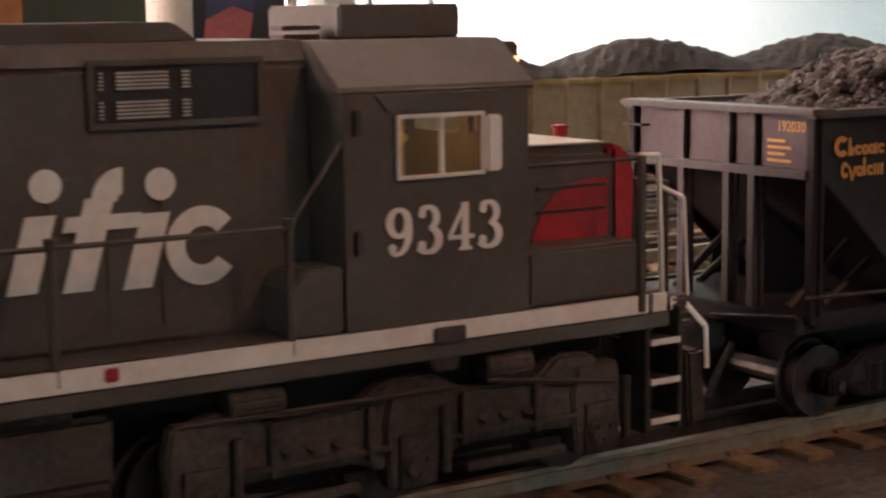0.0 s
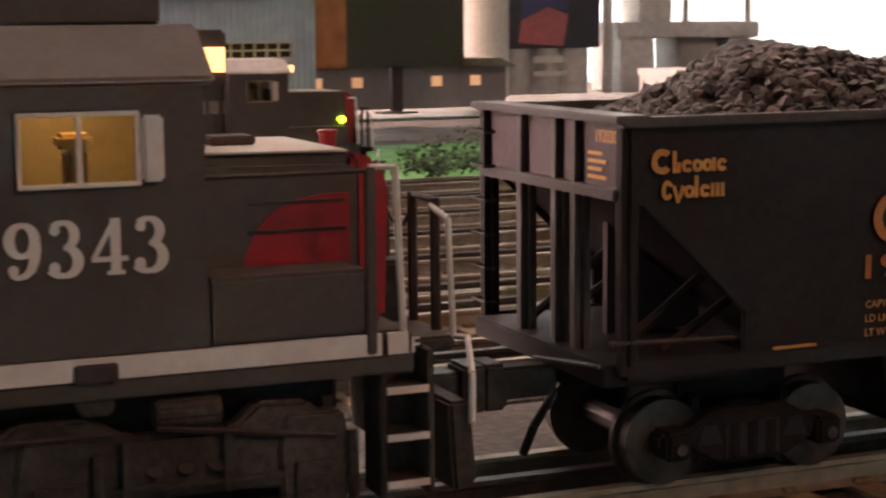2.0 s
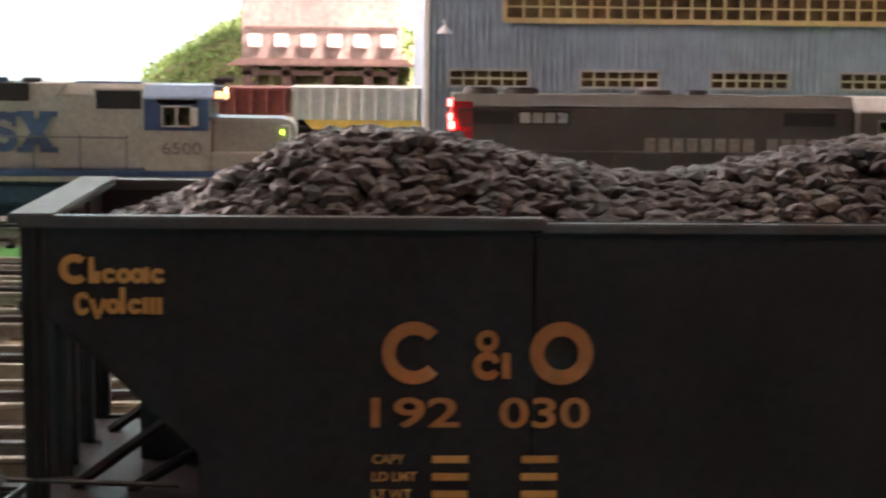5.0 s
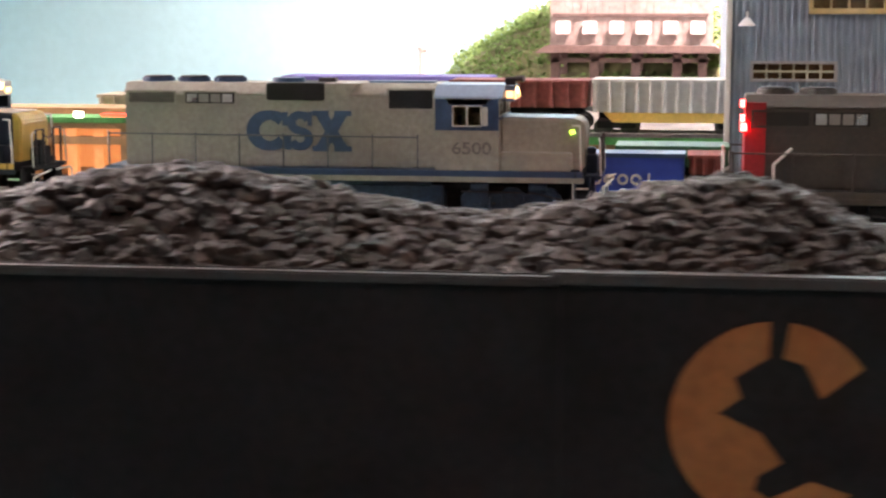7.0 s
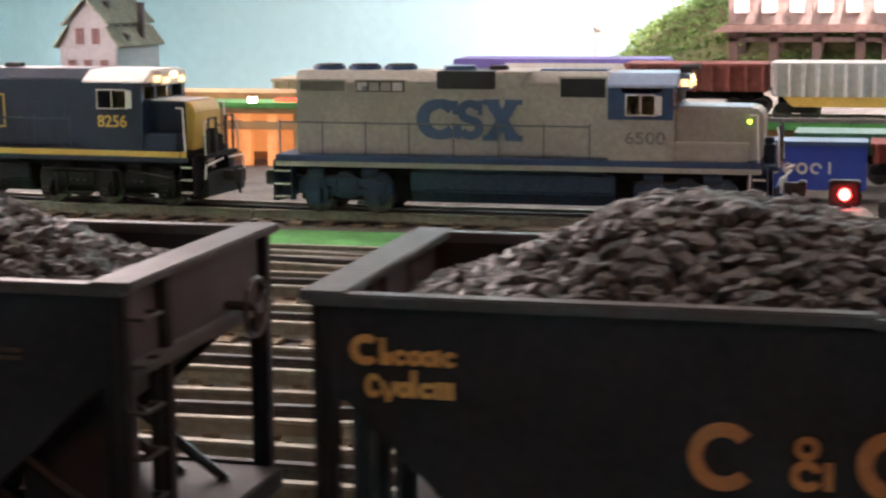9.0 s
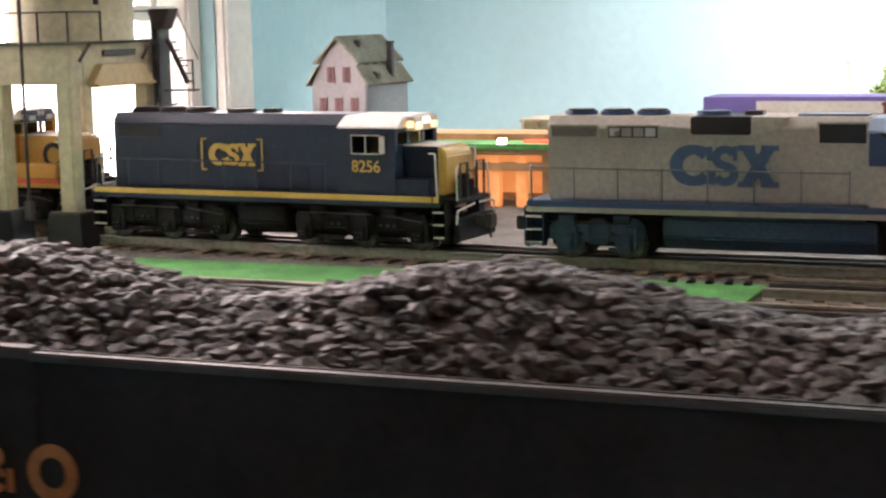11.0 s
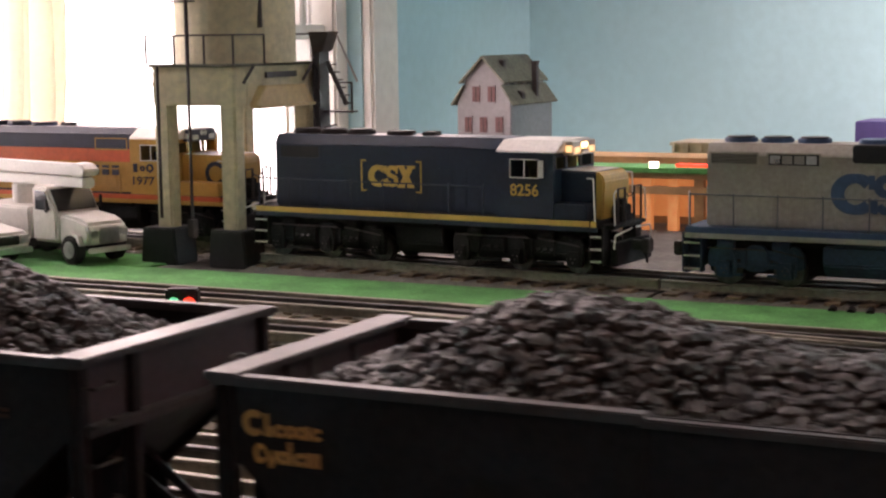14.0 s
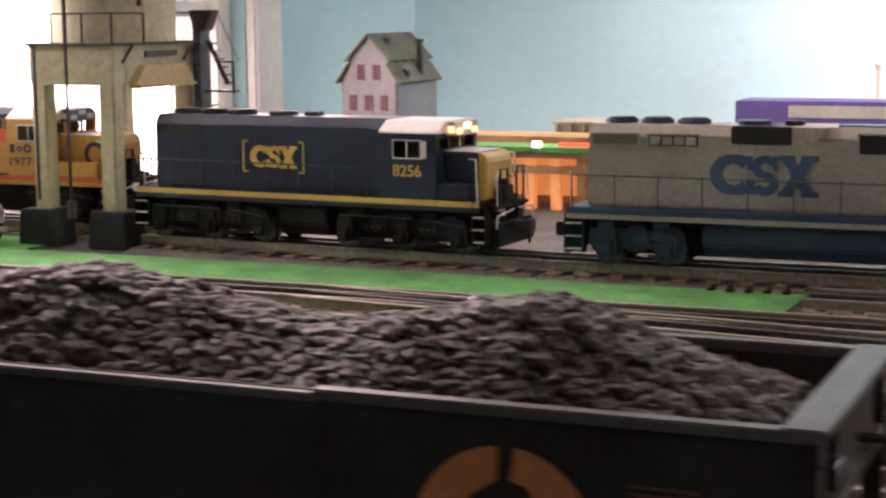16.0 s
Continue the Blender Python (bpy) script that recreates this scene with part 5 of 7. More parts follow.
part("brake_hatch", grey_loco, "dark", [box(-0.1780, -0.0188, 0.0695, -0.1450, 0.0188, 0.0792)], 0.0008, "black roof hatch")
part("hatch_flare", grey_loco, "csx_grey", [prism([(-0.1450, 0.0700), (-0.1330, 0.0700), (-0.1250, 0.0792), (-0.1450, 0.0792)], -0.0186, 0.0186)], 0.0006)
part("roof_walk", grey_loco, "csx_blue", [box(-0.1220, -0.008, 0.0787, -0.0850, 0.008, 0.0800)], 0.0003)
ex = 0.052
words("road_number", "6500", grey_loco, "number_grey", -0.1245 + ex, -0.0345 * K, 0.0415, 0.0068, 0.0215)
part("blue_cab_panel", grey_loco, "csx_blue", [box(-0.0818, -0.0344 * K, 0.0545, -0.0722, -0.0341 * K, 0.0714), box(-0.0722, -0.0344 * K, 0.0680, -0.0562, -0.0341 * K, 0.0714), box(-0.0562, -0.0344 * K, 0.0545, -0.0470, -0.0341 * K, 0.0714), box(-0.0722, -0.0344 * K, 0.0545, -0.0562, -0.0341 * K, 0.0564)])
part("blue_cab_front", grey_loco, "csx_blue", [box(-0.0468, -0.0275, 0.0600, -0.0462, 0.0275, 0.0618)])
part("horn", grey_loco, "iron", [rod((-0.046, -0.006 + q, 0.0815), (-0.036, -0.006 + q, 0.0815), 0.0008, 8, 0.0020) for q in (0.0, 0.004, 0.008)] + [box(-0.046, -0.007, 0.0785, -0.040, 0.003, 0.0808)])
part("marker_lamp", grey_loco, "green_led", [rod((-0.060 + ex, -0.0176, 0.0535), (-0.060 + ex, -0.0188, 0.0535), 0.0010, 10)], label="green glowing marker")

navy_loco, _, g = diesel("diesel_locomotive", "navy blue diesel locomotive with yellow nose and white cab roof", pose(-0.3795, YB + 0.0042, 0, 0, 0, -3.8), K, 0.306, nose=0.033, cab=0.047,
                         body="csx_navy", roof="csx_navy", fan="iron", grilles=[(-0.288, -0.250, 0.0790, 0.0885, "plain")], cab_mat="csx_navy", cabroof="white", nose_mat="csx_yellow", sill="csx_yellow", under="under", fans=3, axles=3)
ex = 0.3665
y = -(g["hw"] + 0.0010) * K
for kind, x, wide in (("round", -0.5315, 0.0140), ("double", -0.5185, 0.0112), ("cross", -0.5095, 0.0130)):
    drawn("side_emblem", kind, navy_loco, "csx_yellow", x + ex, y - (0.0003 if kind == "cross" else 0), 0.0470, 0.0140, wide, "yellow emblem shape")
parts("emblem_bracket", navy_loco, "csx_yellow", [box(-0.5370 + ex, y, 0.0440, -0.5360 + ex, y + 0.0003, 0.0640), box(-0.5370 + ex, y, 0.0630, -0.5330 + ex, y + 0.0003, 0.0640), box(-0.5370 + ex, y, 0.0440, -0.5330 + ex, y + 0.0003, 0.0450),
                                                 box(-0.4930 + ex, y, 0.0440, -0.4920 + ex, y + 0.0003, 0.0640), box(-0.4960 + ex, y, 0.0630, -0.4920 + ex, y + 0.0003, 0.0640), box(-0.4960 + ex, y, 0.0440, -0.4920 + ex, y + 0.0003, 0.0450)])
words("road_number", "8256", navy_loco, "csx_yellow", -0.0577, -0.0345 * K, 0.0460, 0.0072, 0.0190)

bo_loco, _, g = diesel("diesel_locomotive", "yellow, vermilion and dark blue diesel locomotive behind the coaling tower", pose(-0.676, 0.725, 0), K, 0.36, nose=0.052, cab=0.046,
                       body="bo_yellow", roof="bo_blue", cab_mat="bo_yellow", cabroof="white", nose_mat="bo_yellow", sill="bo_orange", under="under", fans=4, axles=2, lit="ltgrey")
y = -(g["hw"] + 0.0007) * K
part("vermilion_band", bo_loco, "bo_orange", [box(g["xr"] * K, y, 0.0545, g["xc0"] * K, y + 0.0006, 0.0640)], label="vermilion band along the hood")
part("blue_band", bo_loco, "bo_blue", [box(g["xr"] * K, y - 0.0004, 0.0640, g["xc0"] * K, y + 0.0006, 0.0745)], label="dark blue upper band")
parts("side_emblem", bo_loco, "bo_blue", [box(-0.105 - i * 0.009, y - 0.0008, 0.0450, -0.099 - i * 0.009, y, 0.0520) for i in range(5)], label="dark blue lettering bar")
words("road_number", "1977", bo_loco, "bo_blue", -0.0795, -0.0345 * K, 0.0395, 0.0060, 0.0190)
parts("initial_mark", bo_loco, "bo_blue", [box(-0.0790, -0.0345 * K, 0.0485, -0.0755, -0.0341 * K, 0.0545), arc(-0.0710, 0.0512, 0.0008, 0.0020, 0, 360, -0.0345 * K), arc(-0.0645, 0.0515, 0.0016, 0.0031, 0, 360, -0.0345 * K)], label="dark blue lettering shape")
part("nose_mark", bo_loco, "bo_blue", [arc(-0.016, 0.0480, 0.0055, 0.0085, 40, 320, -0.0178)])

black_loco, _, g = diesel("diesel_locomotive", "dark grey diesel locomotive with red ends and pale hood lettering", pose(0.301, 0.588, 0), 0.80, 0.358, nose=0.048, cab=0.040,
                          body="sp_grey", nose_mat="sp_red", cabroof="grey_frame", sill="sp_grey", under="under", fans=2, axles=3, rear_mat="sp_red", lit="head")
ex = -0.301
y = -(g["hw"] + 0.0010) * 0.80
parts("hood_lettering", black_loco, "dim_letter", [box(0.121 + i * 0.0072 + (0.0050 if i > 7 else 0) + ex, y, 0.0500, 0.1264 + i * 0.0072 + (0.0050 if i > 7 else 0) + ex, y + 0.0003, 0.0568) for i in range(15)], label="pale lettering bar")
for side in (-1, 1):
    part("red_end_wrap", black_loco, "sp_red", [box(g["xr"] * 0.80 - 0.0006, side * g["hw"] * 0.80 - 0.0005, 0.034, g["xr"] * 0.80 + 0.0095, side * g["hw"] * 0.80 + 0.0005, 0.0745)], label="bright red hood end")
parts("rear_lamp", black_loco, "red_led", [rod((0.0245 + ex, -0.0125 + q, 0.0665 + z), (0.0215 + ex, -0.0125 + q, 0.0665 + z), 0.0019, 10) for q, z in ((0, 0), (0.004, 0.007), (-0.006, -0.004))], label="glowing red rear lamp")
# emitting panel added so the hood end looks lit by its red lamps
part("rear_hood_light", black_loco, "red_soft", [box(0.0262 + ex, -0.014, 0.060, 0.0268 + ex, 0.014, 0.073)], label="red glowing panel on the hood end")
part("roof_lamp", black_loco, "white_led", [rod((0.128 + ex, -0.006, 0.0770), (0.128 + ex, -0.006, 0.0790), 0.0025, 10)], label="small white roof lamp")
part("marker_lamp", black_loco, "green_led", [rod((0.2925 + ex, -0.0176, 0.0450), (0.2925 + ex, -0.0190, 0.0450), 0.0019, 10)], label="green glowing marker")
part("step_lamp", black_loco, "red_soft", [rod((0.300 + ex, -0.024, 0.0090), (0.300 + ex, -0.0265, 0.0090), 0.0018, 10)], label="red glowing step lamp")
part("white_grab", black_loco, "white", [rod((0.0375 + ex, -0.026, 0.030), (0.0375 + ex, -0.026, 0.045), 0.0009, 6), rod((0.0375 + ex, -0.026, 0.045), (0.046 + ex, -0.026, 0.053), 0.0009, 6)])


# ---- buildings and scenery of the layout ----
def blue_building():
    X0, X1_, Y, Z0, Z1 = 0.031, 0.412, 0.955, TABLE_Z - 0.005, 0.30
    t = thing("warehouse", "blue corrugated metal warehouse with tan-framed windows", "building", pose(-0.007, 0, 0.005))
    wx0, wz0, wz1 = 0.088, 0.1150, 0.1565
    holes = [(0.088, 0.395, wz0, wz1)] + [(a, a + 0.0565, 0.0655, 0.0760) for a in (0.0475, 0.1435, 0.2395, 0.3355)]
    # front wall as strips round the openings
    front = [box(X0, Y, Z0, X1_, Y + 0.006, 0.0655), box(X0, Y, 0.0760, X1_, Y + 0.006, wz0), box(X0, Y, wz1, X1_, Y + 0.006, Z1), box(X0, Y, wz0, wx0, Y + 0.006, wz1), box(0.395, Y, wz0, X1_, Y + 0.006, wz1)]
    px = X0
    for a, b, z0, z1 in holes[1:]:
        front.append(box(px, Y, z0, a, Y + 0.006, z1))
        px = b
    front.append(box(px, Y, 0.0655, X1_, Y + 0.006, 0.0760))
    part("wall", t, "bldg_blue", front)
    part("wall", t, "bldg_blue", [box(X0, Y + 0.006, Z0, X0 + 0.006, Y + 0.40, Z1), box(X1_ - 0.006, Y + 0.006, Z0, X1_, Y + 0.40, Z1), box(X0, Y + 0.40, Z0, X1_, Y + 0.406, Z1)])
    part("roof", t, "grey_frame", [prism([(X0 - 0.01, Z1), (X1_ + 0.01, Z1), ((X0 + X1_) / 2, Z1 + 0.07)], Y - 0.01, Y + 0.416)])
    ribs = []
    n = 76
    for i in range(n):
        x = X0 + 0.003 + i * (X1_ - X0 - 0.006) / (n - 1)
        spans = [(Z0, Z1)]
        for a, b, z0, z1 in holes:
            if a - 0.003 < x < b + 0.003:
                spans = [q for s0, s1 in spans for q in ((s0, min(s1, z0 - 0.002)), (max(s0, z1 + 0.002), s1)) if q[1] - q[0] > 0.001]
        ribs += [prism([(x - 0.0012, Y), (x - 0.0006, Y - 0.0011), (x + 0.0006, Y - 0.0011), (x + 0.0012, Y)], s0, s1, "z") for s0, s1 in spans]
    tagged(part("ribs", t, "bldg_blue", ribs), kind="stuff")
    part("corner_trim", t, "white", [box(X0 - 0.003, Y - 0.003, Z0, X0 + 0.001, Y + 0.004, Z1)], 0.0005)
    for a, b, z0, z1 in holes[1:]:
        v = part("vent", t, "grey_frame", [box(a - 0.002, Y - 0.002, z0 - 0.002, b + 0.002, Y + 0.002, z0), box(a - 0.002, Y - 0.002, z1, b + 0.002, Y + 0.002, z1 + 0.002), box(a - 0.002, Y - 0.002, z0, a, Y + 0.002, z1), box(b, Y - 0.002, z0, b + 0.002, Y + 0.002, z1)], 0.0003)
        m = (z0 + z1) / 2
        part("muntin", v, "cream", [box(a, Y, m - 0.0007, b, Y + 0.002, m + 0.0007)] + [box(a + (b - a) * i / 6 - 0.0007, Y, z0, a + (b - a) * i / 6 + 0.0007, Y + 0.002, z1) for i in range(1, 6)])
        part("pane", v, "amber", [box(a, Y + 0.003, z0, b, Y + 0.004, z1)])
    w = part("window", t, "tan", [box(wx0 - 0.003, Y - 0.003, wz0 - 0.004, 0.398, Y + 0.002, wz0), box(wx0 - 0.003, Y - 0.003, wz1, 0.398, Y + 0.002, wz1 + 0.003), box(wx0 - 0.003, Y - 0.003, wz0, wx0, Y + 0.002, wz1), box(0.395, Y - 0.003, wz0, 0.398, Y + 0.002, wz1)], 0.0004)
    part("muntin", w, "tan", [box(wx0, Y - 0.001, wz0 + 0.008 * i - 0.0007, 0.395, Y + 0.002, wz0 + 0.008 * i + 0.0007) for i in range(1, 5)] + [box(wx0 + 0.0123 * i - 0.0007, Y - 0.001, wz0, wx0 + 0.0123 * i + 0.0007, Y + 0.002, wz1) for i in range(1, 25)])
    part("pane", w, "amber", [box(wx0, Y + 0.003, wz0, 0.395, Y + 0.004, wz1)])
    l = part("wall_lamp", t, "silver", [rod((0.042, Y - 0.014, 0.1030), (0.042, Y - 0.014, 0.1085), 0.0062, 16, 0.0016), rod((0.042, Y, 0.112), (0.042, Y - 0.012, 0.1125), 0.0009, 6), rod((0.042, Y - 0.012, 0.1125), (0.042, Y - 0.014, 0.108), 0.0009, 6)])


blue_building()


def coal_station():
    t = thing("coaling_station", "weathered red-brown coaling station on posts", "building", pose(-0.081, 1.90, 0.006))
    part("bin", t, "pink", [box(-0.102, 0, 0.066, 0.102, 0.16, 0.24)], 0.002)
    for i in range(22):
        x = -0.100 + i * 0.0093
        part("siding_board", t, "pink", [box(x, -0.0016, 0.067, x + 0.0083, 0.0, 0.24)])
    part("cornice", t, "rust", [prism([(-0.122, 0.058), (0.122, 0.058), (0.106, 0.068), (-0.106, 0.068)], -0.014, 0.175)], 0.001)
    for i in range(6):
        x = -0.085 + i * 0.034
        part("chute_hood", t, "chute_grey", [prism([(-0.016, 0.082), (0.0, 0.082), (0.0, 0.099), (-0.006, 0.097)], x - 0.009, x + 0.009, "x")], 0.001, "pale sheet-metal chute hood")
    part("beam", t, "rust", [box(-0.098, -0.004, 0.104, 0.098, 0.0, 0.108)])
    for x in (-0.095, -0.045, 0.008, 0.060, 0.092):
        for y in (0.006, 0.14):
            part("post", t, "rust", [box(x - 0.006, y - 0.006, TABLE_Z, x + 0.006, y + 0.006, 0.058)], 0.0005)
    part("cross_beam", t, "rust", [box(-0.1, 0.0, 0.046, 0.1, 0.012, 0.052)])


coal_station()


def hill():
    rnd = random.Random(9)
    nx, ny, v, f = 40, 10, [], []
    for i in range(nx + 1):
        for j in range(ny + 1):
            u, w = i / nx, j / ny
            prof = 0.124 * math.exp(-((u - 0.36) / 0.31) ** 2) / (1 + math.exp(-(u - 0.05) * 60)) + 0.085 * math.exp(-((u - 0.68) / 0.22) ** 2)
            z = TABLE_Z + prof * math.sin(min(1.0, w * 1.25) * math.pi / 2) * (1 + 0.12 * noise.noise((u * 9, w * 5, 0)))
            v.append((-0.36 + u * 0.56, 2.0 + w * 0.24, z - (0.002 if prof < 0.004 else 0)))
    for i in range(nx):
        for j in range(ny):
            a = i * (ny + 1) + j
            f.append((a, a + ny + 1, a + ny + 2, a + 1))
    solid("hill", "small moulded hillside with bare brown slope", "hill", "slope", [(v, f)], m=pose(-0.014, 0, 0.006), smooth=True)
    # bushes cover most of it: loose clumps of leaf flakes
    lv, lf = [], []
    for _ in range(17000):
        i = rnd.choice(v)
        if i[0] > 0.02 and rnd.random() < 0.3 or (-0.17 < i[0] < -0.12 and i[2] < 0.06 and rnd.random() < 0.7):
            continue
        p = Vector(i) + Vector((rnd.gauss(0, 0.008), rnd.gauss(0, 0.008), abs(rnd.gauss(0, 0.006))))
        a, b = Vector((rnd.uniform(-1, 1), rnd.uniform(-1, 1), rnd.uniform(-1, 1))).normalized(), Vector((rnd.uniform(-1, 1), rnd.uniform(-1, 1), rnd.uniform(-1, 1))).normalized()
        s, k = rnd.uniform(0.0028, 0.0065), len(lv)
        lv += [tuple(p), tuple(p + a * s), tuple(p + (a + b) * s * 0.7), tuple(p + b * s)]
        lf.append((k, k + 1, k + 2, k + 3))
    solid("hill_foliage", "green foliage clumps covering the small hillside", "foliage", "leaf", [(lv, lf)], m=pose(-0.014, 0, 0.006), kind="stuff")


hill()
ch = thing("chimney_stack", "slim pale chimney stack before the wall", "chimney", pose(-0.364, 2.0, 0.006))
part("shaft", ch, "ltgrey", [rod((0, 0, TABLE_Z), (0, 0, 0.060), 0.0058, 14, 0.0048)])
part("cap", ch, "ltgrey", [rod((0, 0, 0.058), (0, 0, 0.063), 0.0068, 14)], 0.0005)


def freight_car(name, label, m, L, W, z0, z1, material, ribs=0, cap=None, sill=None, sill_z=None, wheels=True, group="standing freight cars"):
    t = thing(name, label, "freight car", m, group=group)
    part("body", t, material, [box(0, -W, z0, L, W, z1)], 0.0008)
    for i in range(ribs):
        x = 0.003 + i * (L - 0.006) / max(1, ribs - 1)
        part("side_rib", t, material, [prism([(x - 0.0013, -W), (x + 0.0013, -W), (x + 0.0008, -W - 0.0030), (x - 0.0008, -W - 0.0030)], z0, z1, "z")])
    part("top_rail", t, cap or material, [box(-0.001, -W - 0.002, z1 - 0.0022, L + 0.001, W + 0.002, z1 + 0.0006)], 0.0003)
    if sill:
        part("side_sill", t, sill, [prism([(L * 0.06, z0), (L * 0.94, z0), (L * 0.88, sill_z), (L * 0.12, sill_z)], -W - 0.0006, W + 0.0006)], 0.0005)
    part("underframe", t, "under", [box(0.004, -0.006, z0 - 0.007, L - 0.004, 0.006, z0)])
    if wheels:
        for xc in (L * 0.14, L * 0.86):
            part("truck", t, "under", [box(xc - 0.016, s * 0.019 - 0.002, z0 - 0.013, xc + 0.016, s * 0.019 + 0.002, z0 - 0.007) for s in (-1, 1)] + [box(xc - 0.004, -0.018, z0 - 0.010, xc + 0.004, 0.018, z0 - 0.003)], 0.0008)
            for q in (-0.011, 0.011):
                part("wheelset", t, "wheel", [rod((xc + q, s * 0.015, z0 - 0.0125), (xc + q, s * 0.018, z0 - 0.0125), 0.0075, 18) for s in (-1, 1)] + [rod((xc + q, -0.015, z0 - 0.0125), (xc + q, 0.015, z0 - 0.0125), 0.002, 8)])
    return t


# raised back line with its freight cars
up = thing("raised_trackbed", "raised wooden trackbed with green edge carrying the back line", "trackbed", pose(-0.627, 1.07, 0.004), kind="structure")
part("deck", up, "shelf", [box(0, 0, 0.004, 0.66, 0.12, 0.010)], 0.0008)
part("green_edge", up, "grass", [box(0, -0.004, 0.0095, 0.66, 0.0, 0.0155), box(0, 0, 0.010, 0.66, 0.12, 0.0125)])
part("pale_edge", up, "bed", [box(0, -0.0045, 0.0155, 0.66, 0.004, 0.0185)])
part("rail", up, "steel", [box(0, y, 0.0125, 0.66, y + 0.003, 0.0165) for y in (0.037, 0.070)])
part("support", up, "cargreen", [box(x, 0.02, TABLE_Z, x + 0.02, 0.10, 0.004) for x in (0.02, 0.22, 0.42, 0.62)])
freight_car("hopper_wagon", "dark red ribbed open hopper wagon on the back line", pose(-0.197, 1.124, 0.0205), 0.112, 0.024, 0.0200, 0.0415, "brick", 9)
freight_car("hopper_wagon", "pale grey ribbed hopper wagon with yellow sill", pose(-0.081, 1.124, 0.0205), 0.135, 0.024, 0.0165, 0.0425, "ltgrey", 13, sill="csx_yellow", sill_z=0.0085)
freight_car("hopper_wagon", "pale grey ribbed hopper wagon with yellow sill", pose(-0.497, 1.124, 0.0205), 0.10, 0.024, 0.0185, 0.0275, "beige", 9)

# goods behind the locomotives
tr = thing("trailer", "dark blue box trailer with pale lettering bars", "trailer", pose(-0.074, 0.815, 0.002))
part("box", tr, "blue_car", [box(0, 0, -0.004, 0.068, 0.03, 0.0255)], 0.0008)
part("top_edge", tr, "csx_blue", [box(-0.0005, -0.0006, 0.0235, 0.0685, 0.0306, 0.0262)], 0.0003)
part("lettering", tr, "ltgrey", [arc(0.012 + i * 0.0085, 0.0095, 0.0020, 0.0036, 0, 300 if i % 2 else 360, -0.0006) for i in range(4)] + [box(0.0450, -0.0006, 0.0062, 0.0464, -0.0002, 0.0135)], label="pale rounded lettering shapes")
for x in (0.010, 0.052, 0.061):
    part("wheel", tr, "tyre", [rod((x, 0.002, -0.0075), (x, 0.007, -0.0075), 0.0045, 14)])
freight_car("caboose", "dark red freight wagon end lit red by a signal", pose(-0.003, 0.835, 0.014), 0.020, 0.018, 0.001, 0.0130, "brick", 3, wheels=False)
freight_car("boxcar", "dark green boxcar standing behind the trailer", pose(-0.052, 0.90, 0.012), 0.075, 0.020, 0.002, 0.0155, "cargreen", 4, wheels=True)


def track_signal(x, y, z, lamps, label, turn=0, s=1.0):
    t = thing("track_signal", label, "signal", pose(x, y, TABLE_Z, 0, 0, turn), group="track signals")
    h = z - TABLE_Z
    part("base", t, "ltgrey", [rod((0, 0, 0), (0, 0, 0.006 * s), 0.016 * s, 20, 0.010 * s)], 0.0008, "pale domed plastic base")
    part("housing", t, "base_black", [box(-0.0075 * s, -0.004 * s, h - 0.006 * s, 0.0075 * s, 0.004 * s, h + 0.0065 * s), box(-0.003 * s, -0.003 * s, 0.004 * s, 0.003 * s, 0.003 * s, h - 0.005 * s)], 0.001)
    for q, mt in lamps:
        part("lens", t, mt, [rod((q * s, -0.0040 * s, h), (q * s, -0.0066 * s, h), 0.0028 * s, 14), rod((q * s, -0.0066 * s, h), (q * s, -0.0082 * s, h), 0.0028 * s, 14, 0.0014 * s)], 0)
    return t


track_signal(-0.0212, 0.553, 0.0042, [(0.0, "red_led")], "black switch signal glowing red between the tracks", s=1.15)
track_signal(-0.0176, 0.740, 0.0056, [(0.0, "red_led")], "black switch signal glowing red between the tracks", s=1.2)
track_signal(-0.543, 0.4600, 0.0034, [(-0.0036, "teal_led"), (0.0036, "red_soft")], "black switch signal with green and red lights", 24, s=1.15)


# wooden structure between the locomotives; its warm light is emission in the wood
lt = thing("lit_shelf", "wooden slatted loading rack with a warm glow in its wood", "rack", pose(-0.56, 0.96, 0))
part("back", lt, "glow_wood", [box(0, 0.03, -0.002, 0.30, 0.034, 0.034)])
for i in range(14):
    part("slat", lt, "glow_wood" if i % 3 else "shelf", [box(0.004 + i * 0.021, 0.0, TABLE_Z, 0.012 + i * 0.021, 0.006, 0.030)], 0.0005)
part("rail_board", lt, "shelf", [box(0, -0.002, 0.018, 0.30, 0.008, 0.024), box(0, -0.002, 0.030, 0.30, 0.036, 0.0345)], 0.0005)
part("green_top", lt, "grass", [box(0, -0.004, 0.0345, 0.30, 0.036, 0.0385)])
part("grey_ledge", lt, "shelf", [box(-0.05, 0.05, TABLE_Z, 0.32, 0.10, 0.0425)])
part("bulb", lt, "white_led", [rod((0.098, 0.0, 0.0385), (0.098, 0.0, 0.0425), 0.0034, 12)], label="bright small bulb")
# red item on top, given a glow of its own
part("red_sign", lt, "red_soft", [box(0.112, 0.01, 0.0385, 0.150, 0.02, 0.0405)])


